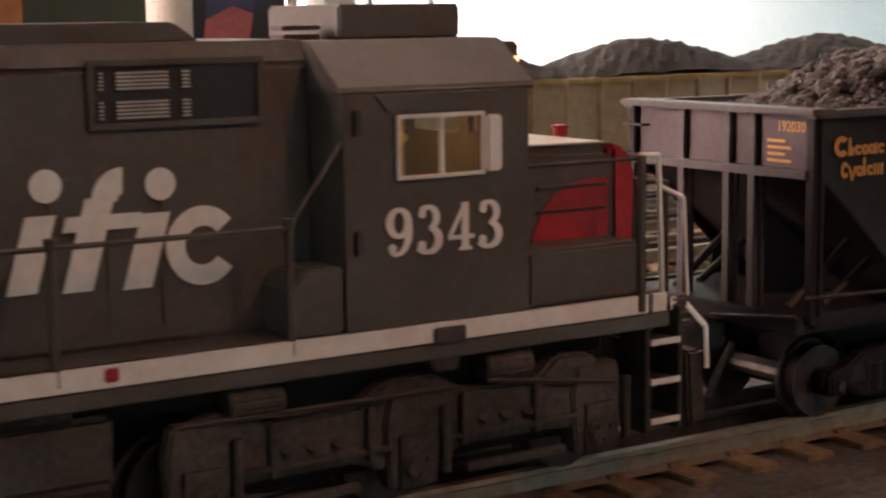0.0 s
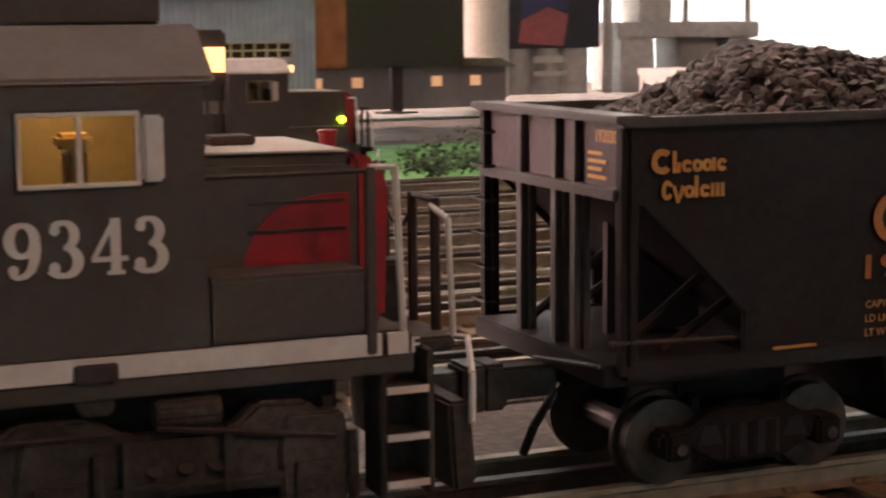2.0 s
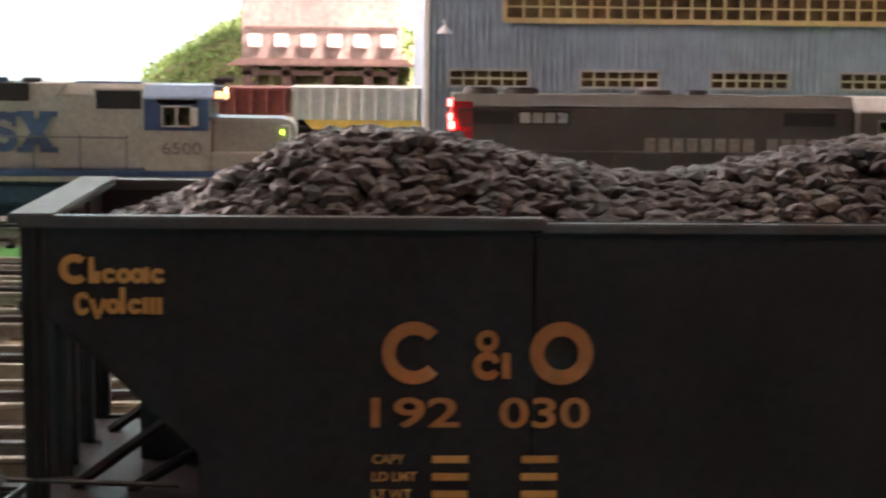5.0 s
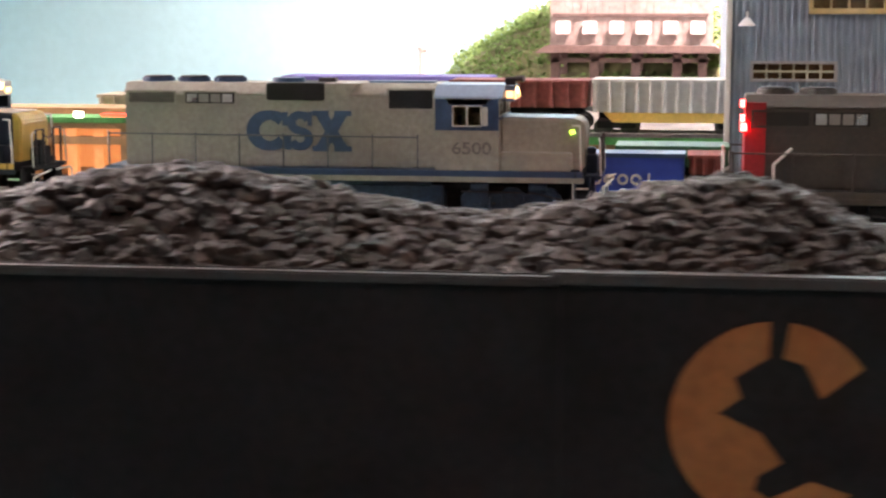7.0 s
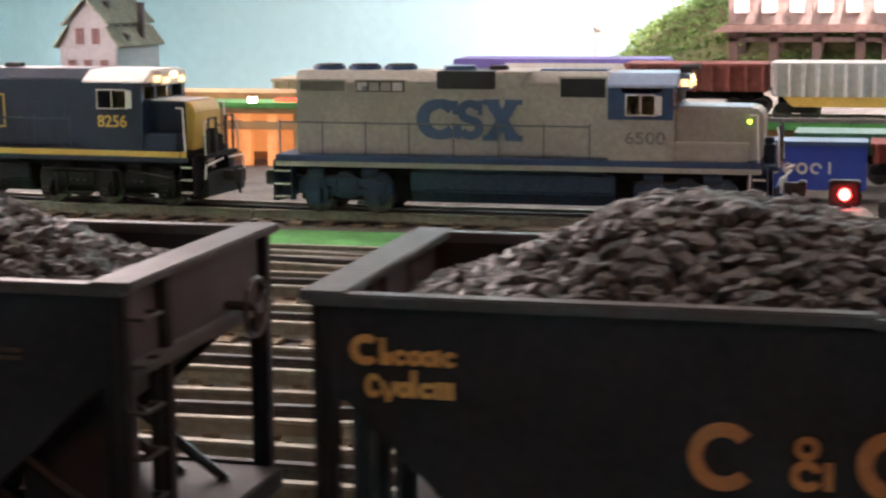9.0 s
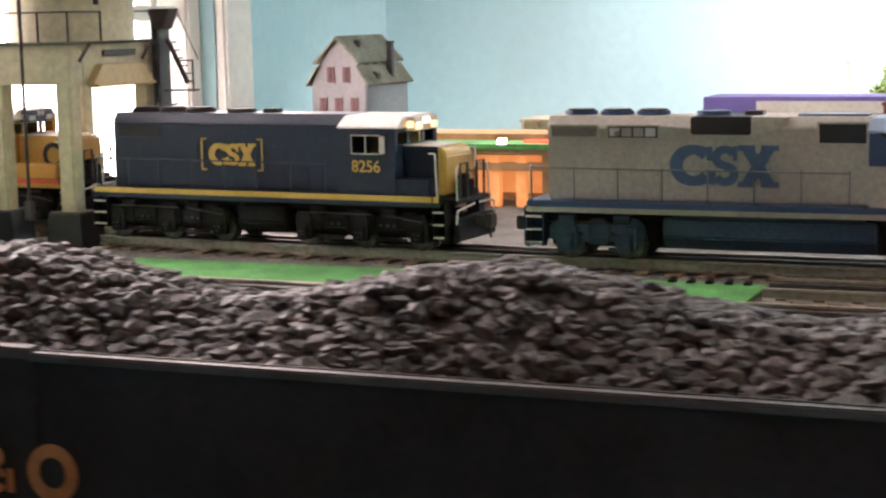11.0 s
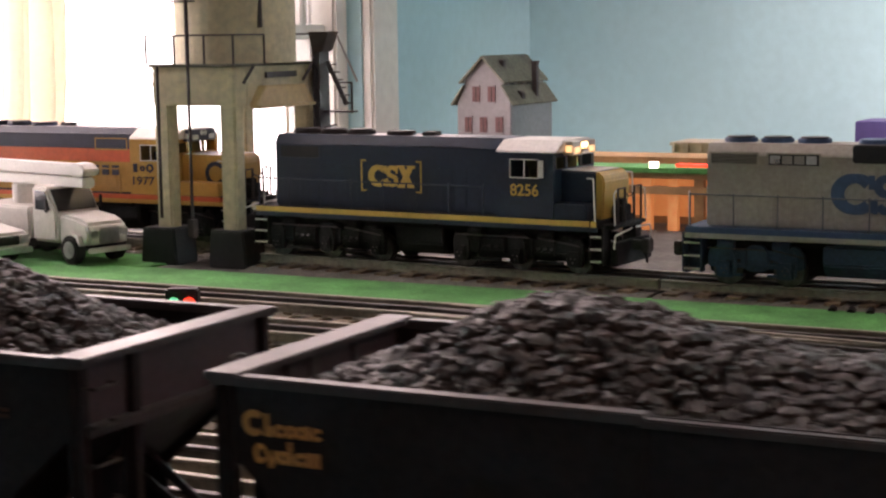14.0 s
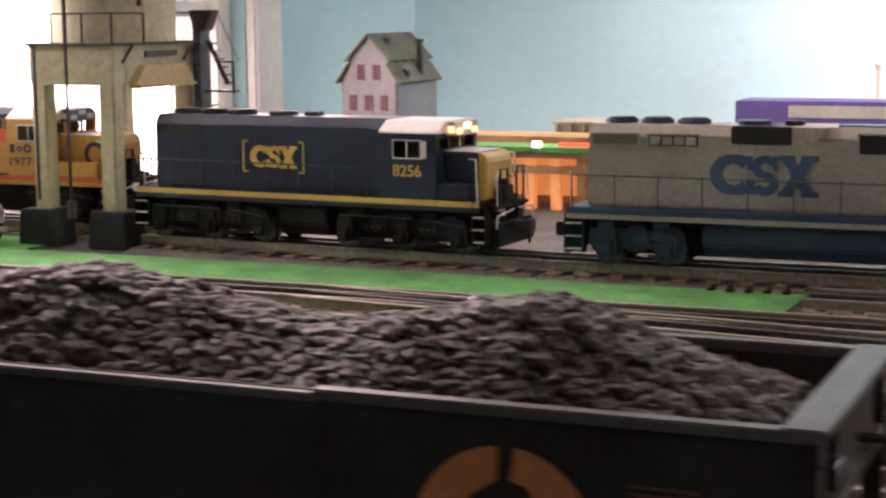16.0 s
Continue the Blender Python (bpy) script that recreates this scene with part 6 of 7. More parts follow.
def toy_house():
    t = thing("house", "pale grey two-storey toy house with dark red shutters", "house", pose(-0.962, 1.70, 0))
    W, Dp, E = 0.038, 0.130, 0.0545
    part("wall", t, "house_wall", [prism([(-W, -0.08), (W, -0.08), (W, E), (0.027, 0.0745), (0.027, 0.083), (0, 0.1115), (-0.027, 0.083), (-0.027, 0.0745), (-W, E)], 0, Dp)], 0.0004)
    part("side_wall", t, "house_side", [box(W, 0.0015, -0.08, W + 0.0012, Dp - 0.001, E - 0.001)])
    for i in range(16):
        z = -0.04 + i * 0.006
        part("clapboard", t, "house_side", [prism([(W + 0.0012, z), (W + 0.0021, z), (W + 0.0012, z + 0.0056)], 0.002, Dp - 0.001)])
    for s in (-1, 1):
        part("roof", t, "house_roof", [prism([(0, 0.1115), (s * 0.031, 0.0790), (s * 0.032, 0.0812), (0, 0.1150)], -0.006, Dp + 0.006)], label="olive grey shingle roof")
        part("lower_roof", t, "house_roof", [prism([(s * 0.0275, 0.0745), (s * 0.044, 0.0508), (s * 0.0455, 0.0525), (s * 0.0275, 0.0770)], -0.006, Dp + 0.006)])
    part("gable_trim", t, "house_roof", [ribbon([(-0.0325, 0.0795), (0.0, 0.1130), (0.0325, 0.0795)], [0.0025] * 3, -0.0068, 0.001)])
    for i, yy in enumerate((0.022, 0.048, 0.074)):
        part("clerestory_window", t, "base_black", [box(0.0268, yy, 0.0772, 0.0278, yy + 0.013, 0.0808)])
    for x, z in ((-0.0105, 0.0655), (0.0115, 0.0655), (-0.0220, 0.0262), (-0.0005, 0.0262), (0.0220, 0.0262)):
        w = part("window", t, "shutter", [box(x - 0.0053, -0.0012, z - 0.0098, x + 0.0053, 0.0003, z + 0.0098)], 0.0003)
        part("frame", w, "house_wall", [box(x - 0.0064, -0.0018, z + 0.0099, x + 0.0064, 0.0, z + 0.0110), box(x - 0.0064, -0.0018, z - 0.0110, x + 0.0064, 0.0, z - 0.0099)])
        part("shutter_gap", w, "base_black", [box(x - 0.0004, -0.0016, z - 0.0095, x + 0.0004, -0.0012, z + 0.0095)])
    part("chimney", t, "iron", [box(0.0330, 0.078, 0.055, 0.0400, 0.086, 0.1060), box(0.0322, 0.077, 0.1035, 0.0408, 0.087, 0.1065)], 0.0005)
    part("roof_vent", t, "iron", [box(0.008, 0.030, 0.098, 0.0145, 0.038, 0.1085)], 0.0005)
    part("dormer", t, "iron", [prism([(0.034, 0.058), (0.0415, 0.058), (0.0415, 0.0655), (0.034, 0.0695)], 0.030, 0.040)], 0.0005)


toy_house()


def coaling_tower():
    t = thing("coaling_tower", "cream concrete coaling tower on four legs with dark ladders", "tower", pose(-0.678, 0.670, 0))
    D = 0.092
    # legs on black footings
    for sx in (-1, 1):
        for y in (0.0, D):
            leg = part("leg", t, "cream", [box(sx * 0.0265 - 0.0060, y - 0.0058, 0.0125, sx * 0.0265 + 0.0060, y + 0.0058, 0.098)], 0.0012)
            part("footing", leg, "base_black", [prism([(sx * 0.0277 - 0.0150, TABLE_Z), (sx * 0.0277 + 0.0150, TABLE_Z), (sx * 0.0277 + 0.0130, 0.0150), (sx * 0.0277 - 0.0130, 0.0150)], y - 0.0125, y + 0.0125)], 0.001)
    # deck: four beams round an open middle, with a slab on top
    part("deck_beam", t, "cream", [box(-0.0330, -0.0062, 0.0970, 0.0330, 0.0085, 0.1205)], 0.0010)
    part("deck_beam", t, "cream", [box(-0.0330, D - 0.0085, 0.0970, 0.0330, D + 0.0085, 0.1205)], 0.0010)
    for sx in (-1, 1):
        part("deck_beam", t, "cream", [box(sx * 0.0263 - 0.0066, 0.0085, 0.0970, sx * 0.0263 + 0.0066, D - 0.0085, 0.1205)], 0.0010)
    part("beam_fillet", t, "cream", [box(-0.0337, -0.0069, 0.1105, 0.0337, D + 0.0092, 0.1120)], 0.0004)
    part("deck_slab", t, "cream", [box(-0.0330, -0.0062, 0.1205, 0.0330, D + 0.0075, 0.1225)], 0.0004)
    part("deck_edge", t, "house_roof", [box(-0.0347, -0.0080, 0.1225, 0.0347, D + 0.0105, 0.1245)], 0.0004, "dark deck board edge")
    part("canopy", t, "tan", [prism([(0.010, 0.0965), (0.084, 0.0965), (0.072, 0.1095), (0.022, 0.1095)], 0.0332, 0.0395, "x")], 0.0005, "tan sheet canopy over the side opening")
    part("canopy_return", t, "tan", [box(0.0332, 0.012, 0.0945, 0.0420, 0.082, 0.0966)], 0.0004)
    part("slot", t, "iron", [box(0.0336, 0.030, 0.1145, 0.0352, 0.068, 0.1185)])
    for yy in (0.012, 0.086):
        part("deck_bracket", t, "iron", [rod((0.0365, yy, 0.1225), (0.0365, yy - 0.012, 0.1120), 0.0012, 6)])
    part("bin", t, "cream", [rod((0, D / 2, 0.1245), (0, D / 2, 0.42), 0.0415, 40)])
    part("bin_band", t, "cream", [rod((0, D / 2, 0.186), (0, D / 2, 0.189), 0.0421, 40)])
    # railing along two edges of the deck
    for x in (-0.035, -0.012, 0.012, 0.035):
        part("rail_post", t, "iron", [rod((x, -0.0090, 0.1245), (x, -0.0090, 0.1440), 0.0008, 6)])
    for yy in (0.026, 0.058, 0.090):
        part("rail_post", t, "iron", [rod((0.0362, yy, 0.1245), (0.0362, yy, 0.1440), 0.0008, 6)])
    part("railing", t, "iron", [rod((-0.035, -0.0090, 0.1435), (0.0362, -0.0090, 0.1435), 0.0006, 6), rod((0.0362, -0.0090, 0.1435), (0.0362, D, 0.1435), 0.0006, 6)])
    lad = part("ladder", t, "iron", [rod((x, 0.0075, 0.1245), (x, 0.0075, 0.24), 0.0008, 6) for x in (-0.0085, 0.0005)])
    for i in range(18):
        part("rung", lad, "iron", [rod((-0.0085, 0.0075, 0.128 + i * 0.006), (0.0005, 0.0075, 0.128 + i * 0.006), 0.0005, 5)])
    part("ladder_stage", t, "iron", [box(-0.020, -0.002, 0.1655, -0.004, 0.012, 0.1668), box(-0.020, -0.002, 0.1668, -0.019, 0.000, 0.186)], 0.0003)
    # pipes that hang before the front
    for x, z in ((-0.0235, 0.022), (0.0015, 0.012)):
        part("hanging_pipe", t, "iron", [rod((x, -0.0130, z), (x, -0.0130, 0.1235), 0.0011, 8)])
    part("hanging_pipe", t, "iron", [rod((0.0015, -0.0130, 0.1235), (0.0015, -0.0130, 0.24), 0.0014, 8)])
    part("counterweight", t, "iron", [box(-0.0010, -0.0160, 0.0100, 0.0040, -0.0100, 0.0220)], 0.0005)
    part("pulley", t, "iron", [rod((-0.030, -0.0150, 0.1835), (0.0030, -0.0130, 0.1845), 0.0010, 8), rod((-0.030, -0.0175, 0.1815), (-0.030, -0.0115, 0.1815), 0.0030, 12)])
    part("chute", t, "iron", [rod((0.0330, 0.026, 0.186), (0.0345, 0.024, 0.1480), 0.0021, 8), rod((0.0330, 0.026, 0.186), (0.040, 0.060, 0.182), 0.0014, 8)])
    part("chute_valve", t, "iron", [rod((0.040, 0.062, 0.176), (0.040, 0.062, 0.190), 0.0028, 10), rod((0.037, 0.060, 0.186), (0.046, 0.068, 0.170), 0.0010, 6)])
    # hoist behind the far corner
    fr = part("hoist", t, "iron", [box(0.0400, 0.100, TABLE_Z, 0.0412, 0.114, 0.138), box(0.0450, 0.100, TABLE_Z, 0.0460, 0.114, 0.138)], 0.0003)
    for i in range(22):
        z = TABLE_Z + 0.006 + i * 0.0064
        part("lattice", fr, "iron", [rod((0.0406, 0.1005, z), (0.0454, 0.1005, z + (0.006 if i % 2 else -0.006)), 0.0006, 5)])
    fr.location = (-0.0035, -0.014, 0)
    part("hopper", fr, "iron", [prism([(0.0370, 0.1450), (0.0545, 0.1450), (0.0485, 0.1310), (0.0410, 0.1310)], 0.100, 0.114)], 0.0006)
    part("stair_stringer", fr, "iron", [rod((0.048, 0.108, 0.124), (0.063, 0.108, 0.094), 0.0017, 6)])
    for i in range(6):
        part("stair_tread", fr, "iron", [box(0.0490 + i * 0.0026, 0.104, 0.1215 - i * 0.0054, 0.0518 + i * 0.0026, 0.114, 0.1225 - i * 0.0054)])
    part("landing", fr, "iron", [box(0.046, 0.104, 0.0885, 0.069, 0.114, 0.0898)], 0.0003)
    part("landing_rail", fr, "iron", [rod((0.069, 0.105, 0.088), (0.069, 0.105, 0.110), 0.0008, 6), rod((0.058, 0.105, 0.1095), (0.069, 0.105, 0.1095), 0.0006, 6), rod((0.046, 0.105, 0.078), (0.056, 0.105, 0.080), 0.0007, 6)])
    part("stay", fr, "grey_frame", [rod((0.052, 0.113, 0.1450), (0.069, 0.113, 0.1100), 0.0007, 6)])


coaling_tower()


def bucket_truck():
    t = thing("bucket_truck", "white utility bucket truck parked on the grass mat", "truck", pose(-0.733, 0.640, TABLE_Z + 0.0017, 0, 0, -15))
    # built with the front towards +x
    part("chassis", t, "base_black", [box(-0.125, -0.012, 0.009, -0.004, 0.012, 0.014)], 0.001)
    part("hood", t, "white", [prism([(-0.034, 0.013), (-0.002, 0.013), (0.0, 0.020), (-0.003, 0.0275), (-0.012, 0.0310), (-0.034, 0.0335)], -0.0165, 0.0165)], 0.0022)
    part("cab", t, "white", [prism([(-0.062, 0.013), (-0.034, 0.013), (-0.034, 0.0335), (-0.044, 0.0505), (-0.062, 0.0515)], -0.0185, 0.0185)], 0.0018)
    part("windscreen", t, "car_glass", [prism([(-0.0345, 0.0345), (-0.0432, 0.0490), (-0.0425, 0.0492), (-0.0336, 0.0347)], -0.0160, 0.0160)])
    for s in (-1, 1):
        a, b = sorted((s * 0.0184, s * 0.0190))
        part("side_window", t, "car_glass", [prism([(-0.0570, 0.0350), (-0.0400, 0.0350), (-0.0460, 0.0480), (-0.0570, 0.0480)], a, b)])
        part("mirror", t, "base_black", [box(-0.040, s * 0.0225 - 0.001, 0.034, -0.038, s * 0.0225 + 0.001, 0.043)], 0.0004)
        part("headlight", t, "silver", [box(-0.0015, s * 0.0125 - 0.003, 0.019, 0.0005, s * 0.0125 + 0.003, 0.0235)], 0.0005)
        part("fender", t, "white", [prism([(-0.028, 0.013), (-0.026, 0.020), (-0.018, 0.0225), (-0.009, 0.020), (-0.006, 0.013), (-0.0095, 0.013), (-0.011, 0.0180), (-0.018, 0.0200), (-0.024, 0.0180), (-0.0255, 0.013)], *sorted((s * 0.0140, s * 0.0195)))], 0.0004)
        for x in (-0.0175, -0.095, -0.110):
            w = part("wheel", t, "tyre", [rod((x, s * 0.0130, 0.0098), (x, s * 0.0206, 0.0098), 0.0098, 26)], 0.0010)
            part("rim", w, "silver", [rod((x, s * 0.0206, 0.0098), (x, s * 0.0211, 0.0098), 0.0058, 18), rod((x, s * 0.0211, 0.0098), (x, s * 0.0222, 0.0098), 0.0022, 12)])
    part("grille", t, "silver", [box(-0.0005, -0.008, 0.0145, 0.0012, 0.008, 0.0245)], 0.0005)
    part("bumper", t, "ltgrey", [box(-0.002, -0.017, 0.0080, 0.002, 0.017, 0.0115)], 0.0008)
    part("service_body", t, "white", [box(-0.135, -0.0185, 0.014, -0.066, 0.0185, 0.036)], 0.0015)
    part("turntable", t, "white", [rod((-0.098, 0, 0.036), (-0.098, 0, 0.050), 0.008, 16)], 0.0008)
    part("lower_boom", t, "white", [box(-0.130, -0.005, 0.050, -0.020, 0.005, 0.057)], 0.001)
    part("upper_boom", t, "white", [box(-0.160, -0.005, 0.058, -0.030, 0.005, 0.066)], 0.001)
    part("boom_tip", t, "white", [prism([(-0.032, 0.0565), (-0.018, 0.0585), (-0.016, 0.0625), (-0.022, 0.0665), (-0.032, 0.067)], -0.0065, 0.0065)], 0.001)


bucket_truck()


def pickup():
    t = thing("pickup", "white toy pickup parked beside the bucket truck", "pickup", pose(-0.792, 0.605, TABLE_Z + 0.0017, 0, 0, -15))
    part("body", t, "white", [prism([(-0.11, 0.008), (-0.003, 0.008), (0.0, 0.014), (-0.002, 0.0215), (-0.030, 0.0250), (-0.110, 0.0250)], -0.0195, 0.0195)], 0.002)
    part("cabin", t, "white", [prism([(-0.075, 0.0250), (-0.030, 0.0250), (-0.043, 0.0385), (-0.072, 0.0390)], -0.0175, 0.0175)], 0.0022)
    part("windscreen", t, "car_glass", [prism([(-0.0310, 0.0262), (-0.0425, 0.0375), (-0.0415, 0.0378), (-0.0295, 0.0264)], -0.0150, 0.0150)])
    part("grille", t, "base_black", [box(-0.001, -0.010, 0.0135, 0.0010, 0.010, 0.0195)], 0.0004)
    part("bumper", t, "silver", [box(-0.002, -0.0195, 0.0075, 0.0025, 0.0195, 0.0115)], 0.0006)
    for s in (-1, 1):
        part("headlight", t, "silver", [box(-0.0015, s * 0.0150 - 0.0035, 0.0145, 0.0008, s * 0.0150 + 0.0035, 0.0195)], 0.0004)
        for x in (-0.022, -0.088):
            w = part("wheel", t, "tyre", [rod((x, s * 0.0135, 0.0080), (x, s * 0.0200, 0.0080), 0.0080, 20)], 0.0008)
            part("rim", w, "silver", [rod((x, s * 0.0201, 0.0080), (x, s * 0.0206, 0.0080), 0.0048, 14)])


pickup()
bx = thing("carton", "flat purple carton on the back line", "box", pose(-0.389, 1.30, 0))
part("body", bx, "purple", [box(0, 0, TABLE_Z, 0.20, 0.06, 0.057)], 0.001)
part("pale_label", bx, "ltgrey", [box(0.05, -0.0006, 0.042, 0.19, 0, 0.053)])

# ---- right-hand part of the layout ----
gd = freight_car("gondola", "dull yellow-edged ribbed hopper wagon heaped with coal", pose(0.432, 0.436, 0.0), 0.56, 0.030, 0.0200, 0.0670, "beige", 26, cap="yellowcar")


def gondola_coal():
    rnd = random.Random(7)
    v, f, nx, ny = [], [], 120, 14

    def hh(x, y):
        return 0.0705 + (0.006 + 0.014 * abs(math.sin((x + 0.039) * math.pi / 0.138)) ** 1.2) * max(0, 1 - (y / 0.031) ** 2) * min(1, x / 0.02, (0.56 - x) / 0.02)
    for i in range(nx + 1):
        for j in range(ny + 1):
            x, y = 0.56 * i / nx, -0.0285 + 0.057 * j / ny
            v.append((x + rnd.uniform(-0.001, 0.001), y, hh(x, y) + rnd.uniform(-0.0008, 0.0012)))
    for i in range(nx):
        for j in range(ny):
            a = i * (ny + 1) + j
            f.append((a, a + ny + 1, a + ny + 2, a + 1))
    ob = solid("coal_load", "heaped black coal in the yellow-edged wagon", "coal", "coal_far", [(v, f)], m=pose(0.432, 0.436, -0.004), kind="stuff")


gondola_coal()
wb = thing("container", "cream white container box with small reddish lettering bars", "container", pose(0.404, 0.407, 0), group="standing freight cars")
part("body", wb, "white", [box(0, 0, 0.006, 0.0232, 0.037, 0.0725)], 0.0008)
part("roof_lip", wb, "white", [box(-0.0006, -0.0006, 0.0700, 0.0238, 0.0376, 0.0732)], 0.0003)
for k in range(3):
    part("door_bar", wb, "ltgrey", [rod((-0.0006, 0.006 + k * 0.0125, 0.010), (-0.0006, 0.006 + k * 0.0125, 0.068), 0.0005, 6)])
for k in range(5):
    part("lettering_bar", wb, "tan", [box(0.0050 + 0.0012 * (k % 2), -0.0005, 0.0655 - k * 0.0052, 0.0165 - 0.0016 * (k % 3), 0.0, 0.0665 - k * 0.0052)])
    part("lettering_bar", wb, "tan", [box(-0.0005, 0.004, 0.060 - k * 0.0085, 0.0, 0.013 + 0.002 * (k % 2), 0.0608 - k * 0.0085)])
part("skid", wb, "under", [box(0.002, 0.003, TABLE_Z, 0.021, 0.034, 0.006)], 0.0006)


def grain_silos():
    t = thing("grain_elevator", "grey concrete silos with a dark mural panel", "silo", pose(-0.02, 1.5, 0.018))
    for x, r in ((0.812, 0.034),):
        part("silo", t, "ltgrey", [rod((x, 0.02, TABLE_Z), (x, 0.02, 0.42), r, 32)])
    part("panel", t, "sign_dark", [box(0.846, 0.03, 0.045, 0.975, 0.05, 0.40)], 0.001)
    for i in range(3):
        part("silo", t, "concrete", [rod((0.868 + i * 0.040, 0.05, TABLE_Z), (0.868 + i * 0.040, 0.05, 0.40), 0.0185, 24)])
    part("mural", t, "flag_red", [plate([(0.866, 0.052), (0.925, 0.047), (0.932, 0.085), (0.905, 0.094), (0.870, 0.078)], 0.0292)])
    part("mural", t, "flag_blue", [plate([(0.870, 0.0785), (0.905, 0.0945), (0.932, 0.088), (0.935, 0.20), (0.872, 0.20)], 0.0290)])
    part("mural_bar", t, "ltgrey", [box(0.885, 0.0288, 0.028, 0.925, 0.0292, 0.036), box(0.885, 0.0288, 0.012, 0.93, 0.0292, 0.018)])
    for lo, hi in (((1.00, 0.02, TABLE_Z), (1.045, 0.10, 0.055)), ((1.15, 0.02, TABLE_Z), (1.185, 0.10, 0.055))):
        part("pier", t, "concrete", [box(*lo, *hi)], 0.002)
    part("platform", t, "concrete", [box(0.995, 0.02, 0.055, 1.195, 0.10, 0.075)], 0.002)
    part("leg_shaft", t, "concrete", [box(1.03, 0.03, 0.075, 1.075, 0.08, 0.40)], 0.002)
    part("head_house", t, "concrete", [box(1.075, 0.03, 0.20, 1.18, 0.09, 0.40)], 0.002)
    part("chute", t, "grey_frame", [box(1.085, 0.03, 0.0, 1.14, 0.09, 0.055)], 0.002)
    part("pipe", t, "grey_frame", [rod((0.985, 0.03, TABLE_Z), (0.985, 0.03, 0.30), 0.006, 12), rod((1.19, 0.04, 0.075), (1.19, 0.04, 0.30), 0.004, 10), rod((1.10, 0.04, 0.075), (1.10, 0.04, 0.20), 0.004, 10)])


grain_silos()
bb = thing("billboard", "dark green board with varnished wooden frame on a post", "billboard", pose(-0.012, 1.3, 0.014))
part("board", bb, "board_green", [box(0.562, 0, 0.037, 0.690, 0.010, 0.30)], 0.001)
part("frame", bb, "wood", [box(0.524, -0.004, 0.036, 0.562, 0.014, 0.30)], 0.002)
part("post", bb, "iron", [box(0.612, 0.004, TABLE_Z, 0.624, 0.012, 0.037)], 0.001)
part("foot", bb, "iron", [box(0.598, -0.004, TABLE_Z, 0.638, 0.02, -0.008)], 0.001)

st = thing("lit_station", "long low station building with glowing windows", "station", pose(-0.02, 1.42, 0.012))
part("wall", st, "house_wall", [box(0.56, 0, TABLE_Z, 0.80, 0.05, 0.034)], 0.001)
for i in range(5):
    part("window", st, "glow_window", [box(0.572 + i * 0.046, -0.001, 0.014, 0.584 + i * 0.046, 0.0, 0.025)], label="glowing warm window")
part("roof", st, "house_roof", [prism([(0.55, 0.034), (0.81, 0.034), (0.79, 0.044), (0.57, 0.044)], -0.008, 0.058)], 0.001)
freight_car("gondola", "rusty brown gondola before the silos", pose(0.655, 1.10, 0.0), 0.16, 0.022, 0.000, 0.0130, "rust", 9, wheels=False)
for i, (x, z, w, mt, lb) in enumerate(((0.600, -0.005, 0.030, "pinkish", "pink plastic toy heap"), (0.655, -0.008, 0.030, "flag_blue", "dark blue toy heap"), (0.70, -0.008, 0.024, "ltgrey", "pale toy heap"))):
    rnd = random.Random(20 + i)
    solid("toy_load", lb + " on the grass mat", "toy", mt, [rod((x + rnd.uniform(-w, w) * 0.6, 0.99 + rnd.uniform(0, 0.03), TABLE_Z), (x + rnd.uniform(-w, w) * 0.6, 0.99 + rnd.uniform(0, 0.03), TABLE_Z + 0.012 + rnd.uniform(0, 0.012)), 0.008, 8, 0.003) for _ in range(7)], 0.001)


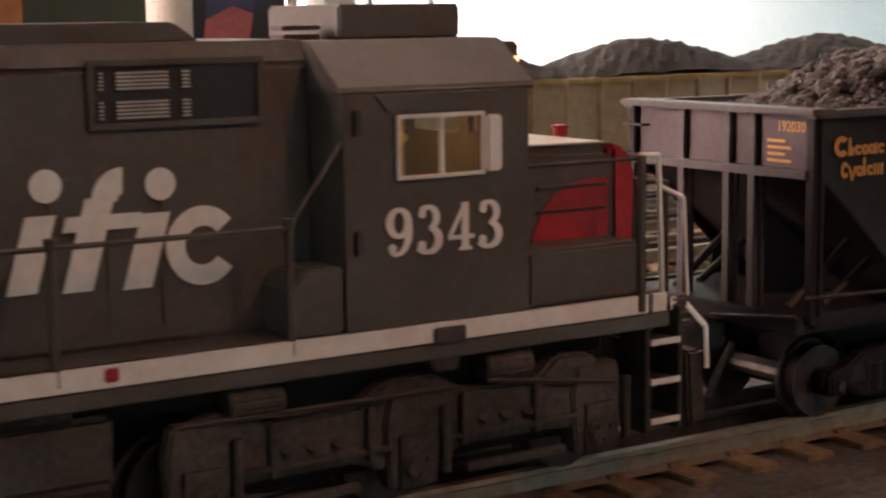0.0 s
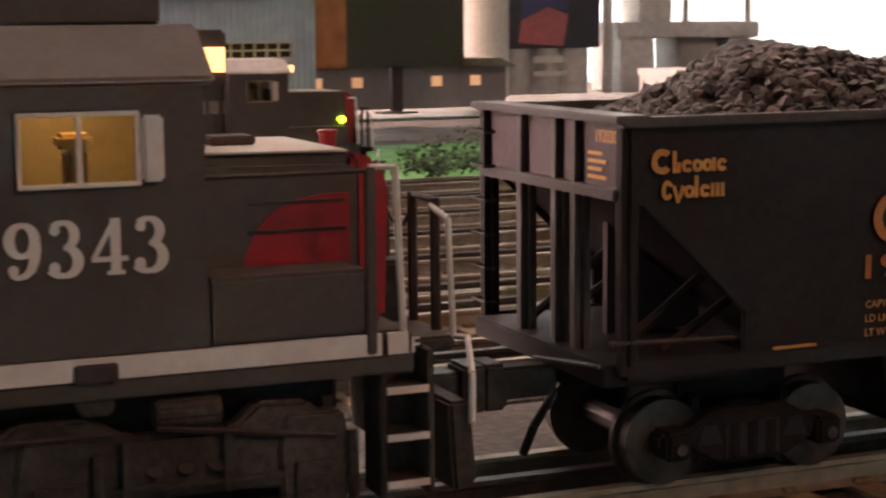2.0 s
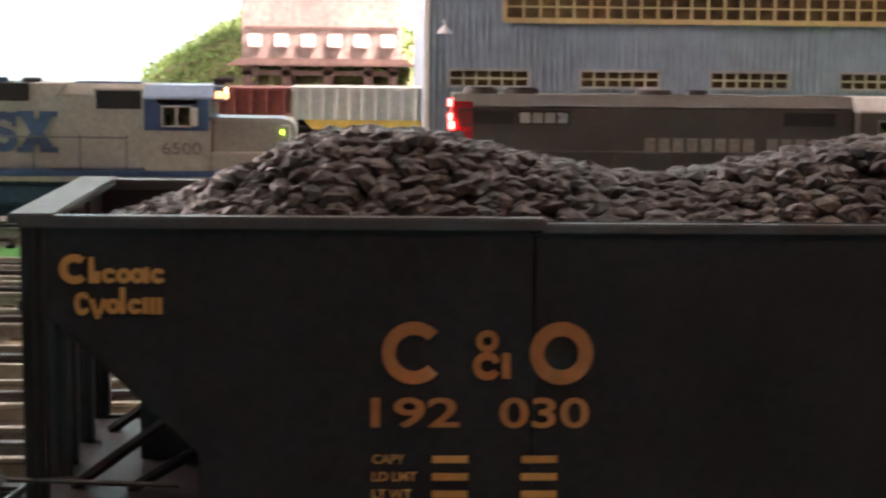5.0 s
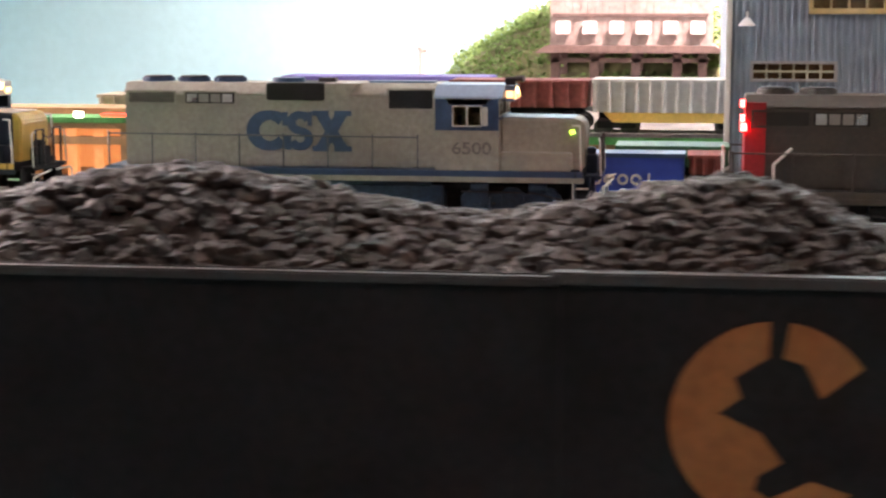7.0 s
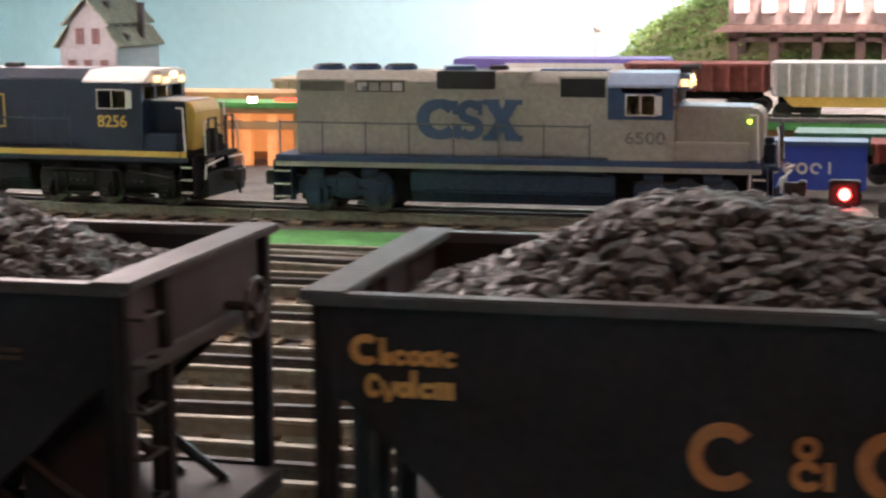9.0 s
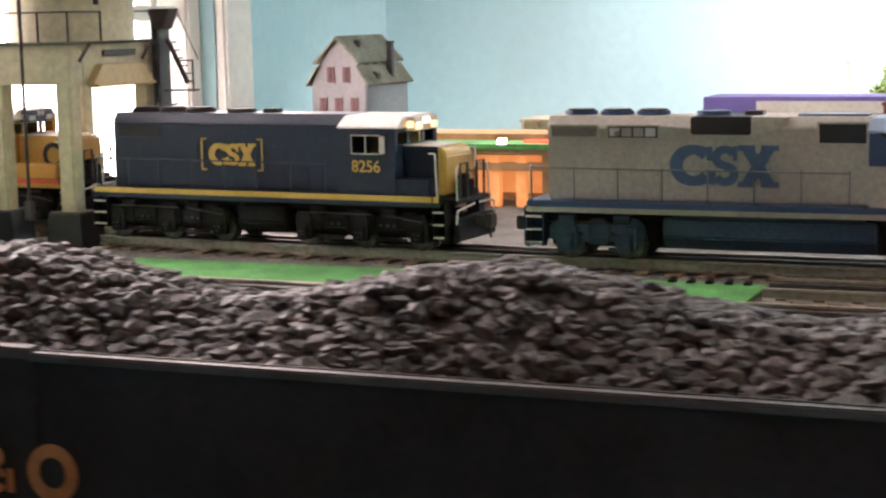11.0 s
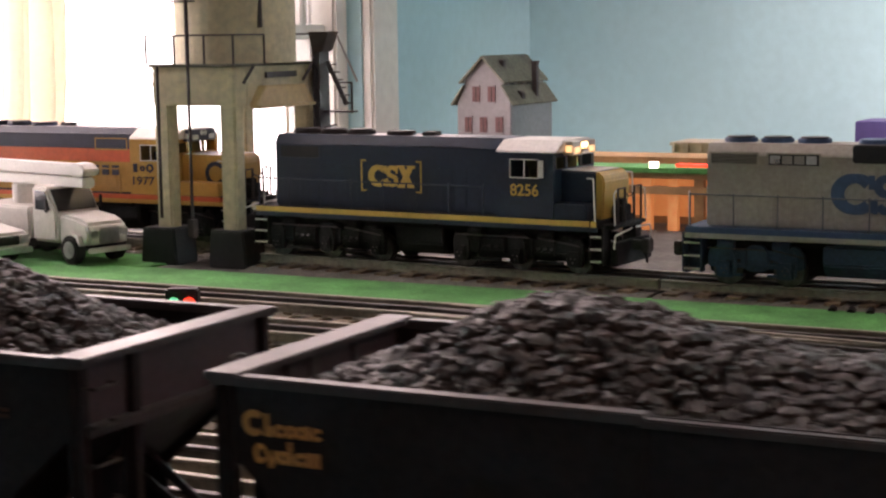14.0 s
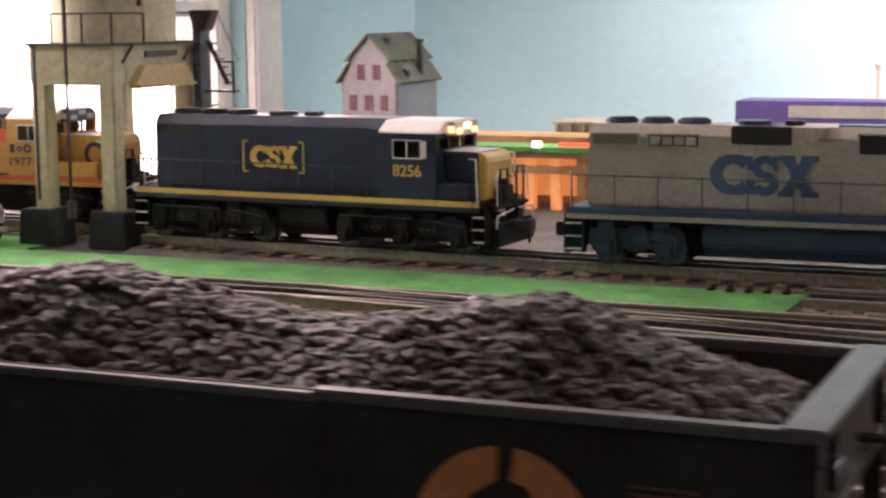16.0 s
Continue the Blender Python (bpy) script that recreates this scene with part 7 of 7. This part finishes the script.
# shrubs drawn in place of a dark green toy car
def shrubs():
    rnd = random.Random(31)
    for x, y, s in ((0.400, 0.70, 1.0), (0.455, 0.72, 1.2), (0.52, 0.73, 0.8)):
        t = thing("shrub", "dark green shrub in place of a toy car on the grass mat", "shrub", pose(x, y, TABLE_Z), group="shrubs")
        part("trunk", t, "trunk", [rod((0, 0, 0), (0.002, 0, 0.012 * s), 0.002 * s, 7, 0.001), rod((0.001, 0, 0.006 * s), (0.008 * s, 0.003, 0.016 * s), 0.001, 6, 0.0005), rod((0.001, 0, 0.006 * s), (-0.008 * s, -0.002, 0.015 * s), 0.001, 6, 0.0005)])
        v, f = [], []
        for _ in range(700):
            c = Vector((rnd.gauss(0, 0.014), rnd.gauss(0, 0.010), 0.012 + abs(rnd.gauss(0, 0.008)))) * s
            a, b = Vector((rnd.uniform(-1, 1), rnd.uniform(-1, 1), rnd.uniform(-1, 1))).normalized(), Vector((rnd.uniform(-1, 1), rnd.uniform(-1, 1), rnd.uniform(-1, 1))).normalized()
            q, k = rnd.uniform(0.0015, 0.0035), len(v)
            v += [tuple(c), tuple(c + a * q), tuple(c + (a + b) * q * 0.7), tuple(c + b * q)]
            f.append((k, k + 1, k + 2, k + 3))
        part("crown", t, "shrub_leaf", [(v, f)])


shrubs()


# ---- what moves ----
def motions():
    x0 = TRAIN[0][1]
    for k, car in enumerate(HOPPERS):
        walk(car, [(t, pose(x + k * PITCH, TRAIN_Y, 0)) for t, x in TRAIN])
    for k, load in enumerate(LOADS):
        walk(load, [(t, pose(x + k * PITCH, TRAIN_Y, 0)) for t, x in TRAIN])
    walk(loco, [(t, pose(x + LOCO_X, TRAIN_Y, 0)) for t, x in TRAIN])
    ts, xs = [t for t, _ in TRAIN], [x for _, x in TRAIN]
    for owner in (*HOPPERS, loco):
        for w in owner.children:
            if w.name.startswith("wheelset"):
                c = w.location.copy()
                r = c.z
                rows = []
                for i in range(161):
                    t = i * 0.1
                    rows.append((t, pose(c.x, c.y, c.z, 0, math.degrees((float(np.interp(t, ts, xs)) - x0) / r), 0)))
                walk(w, rows)


motions()
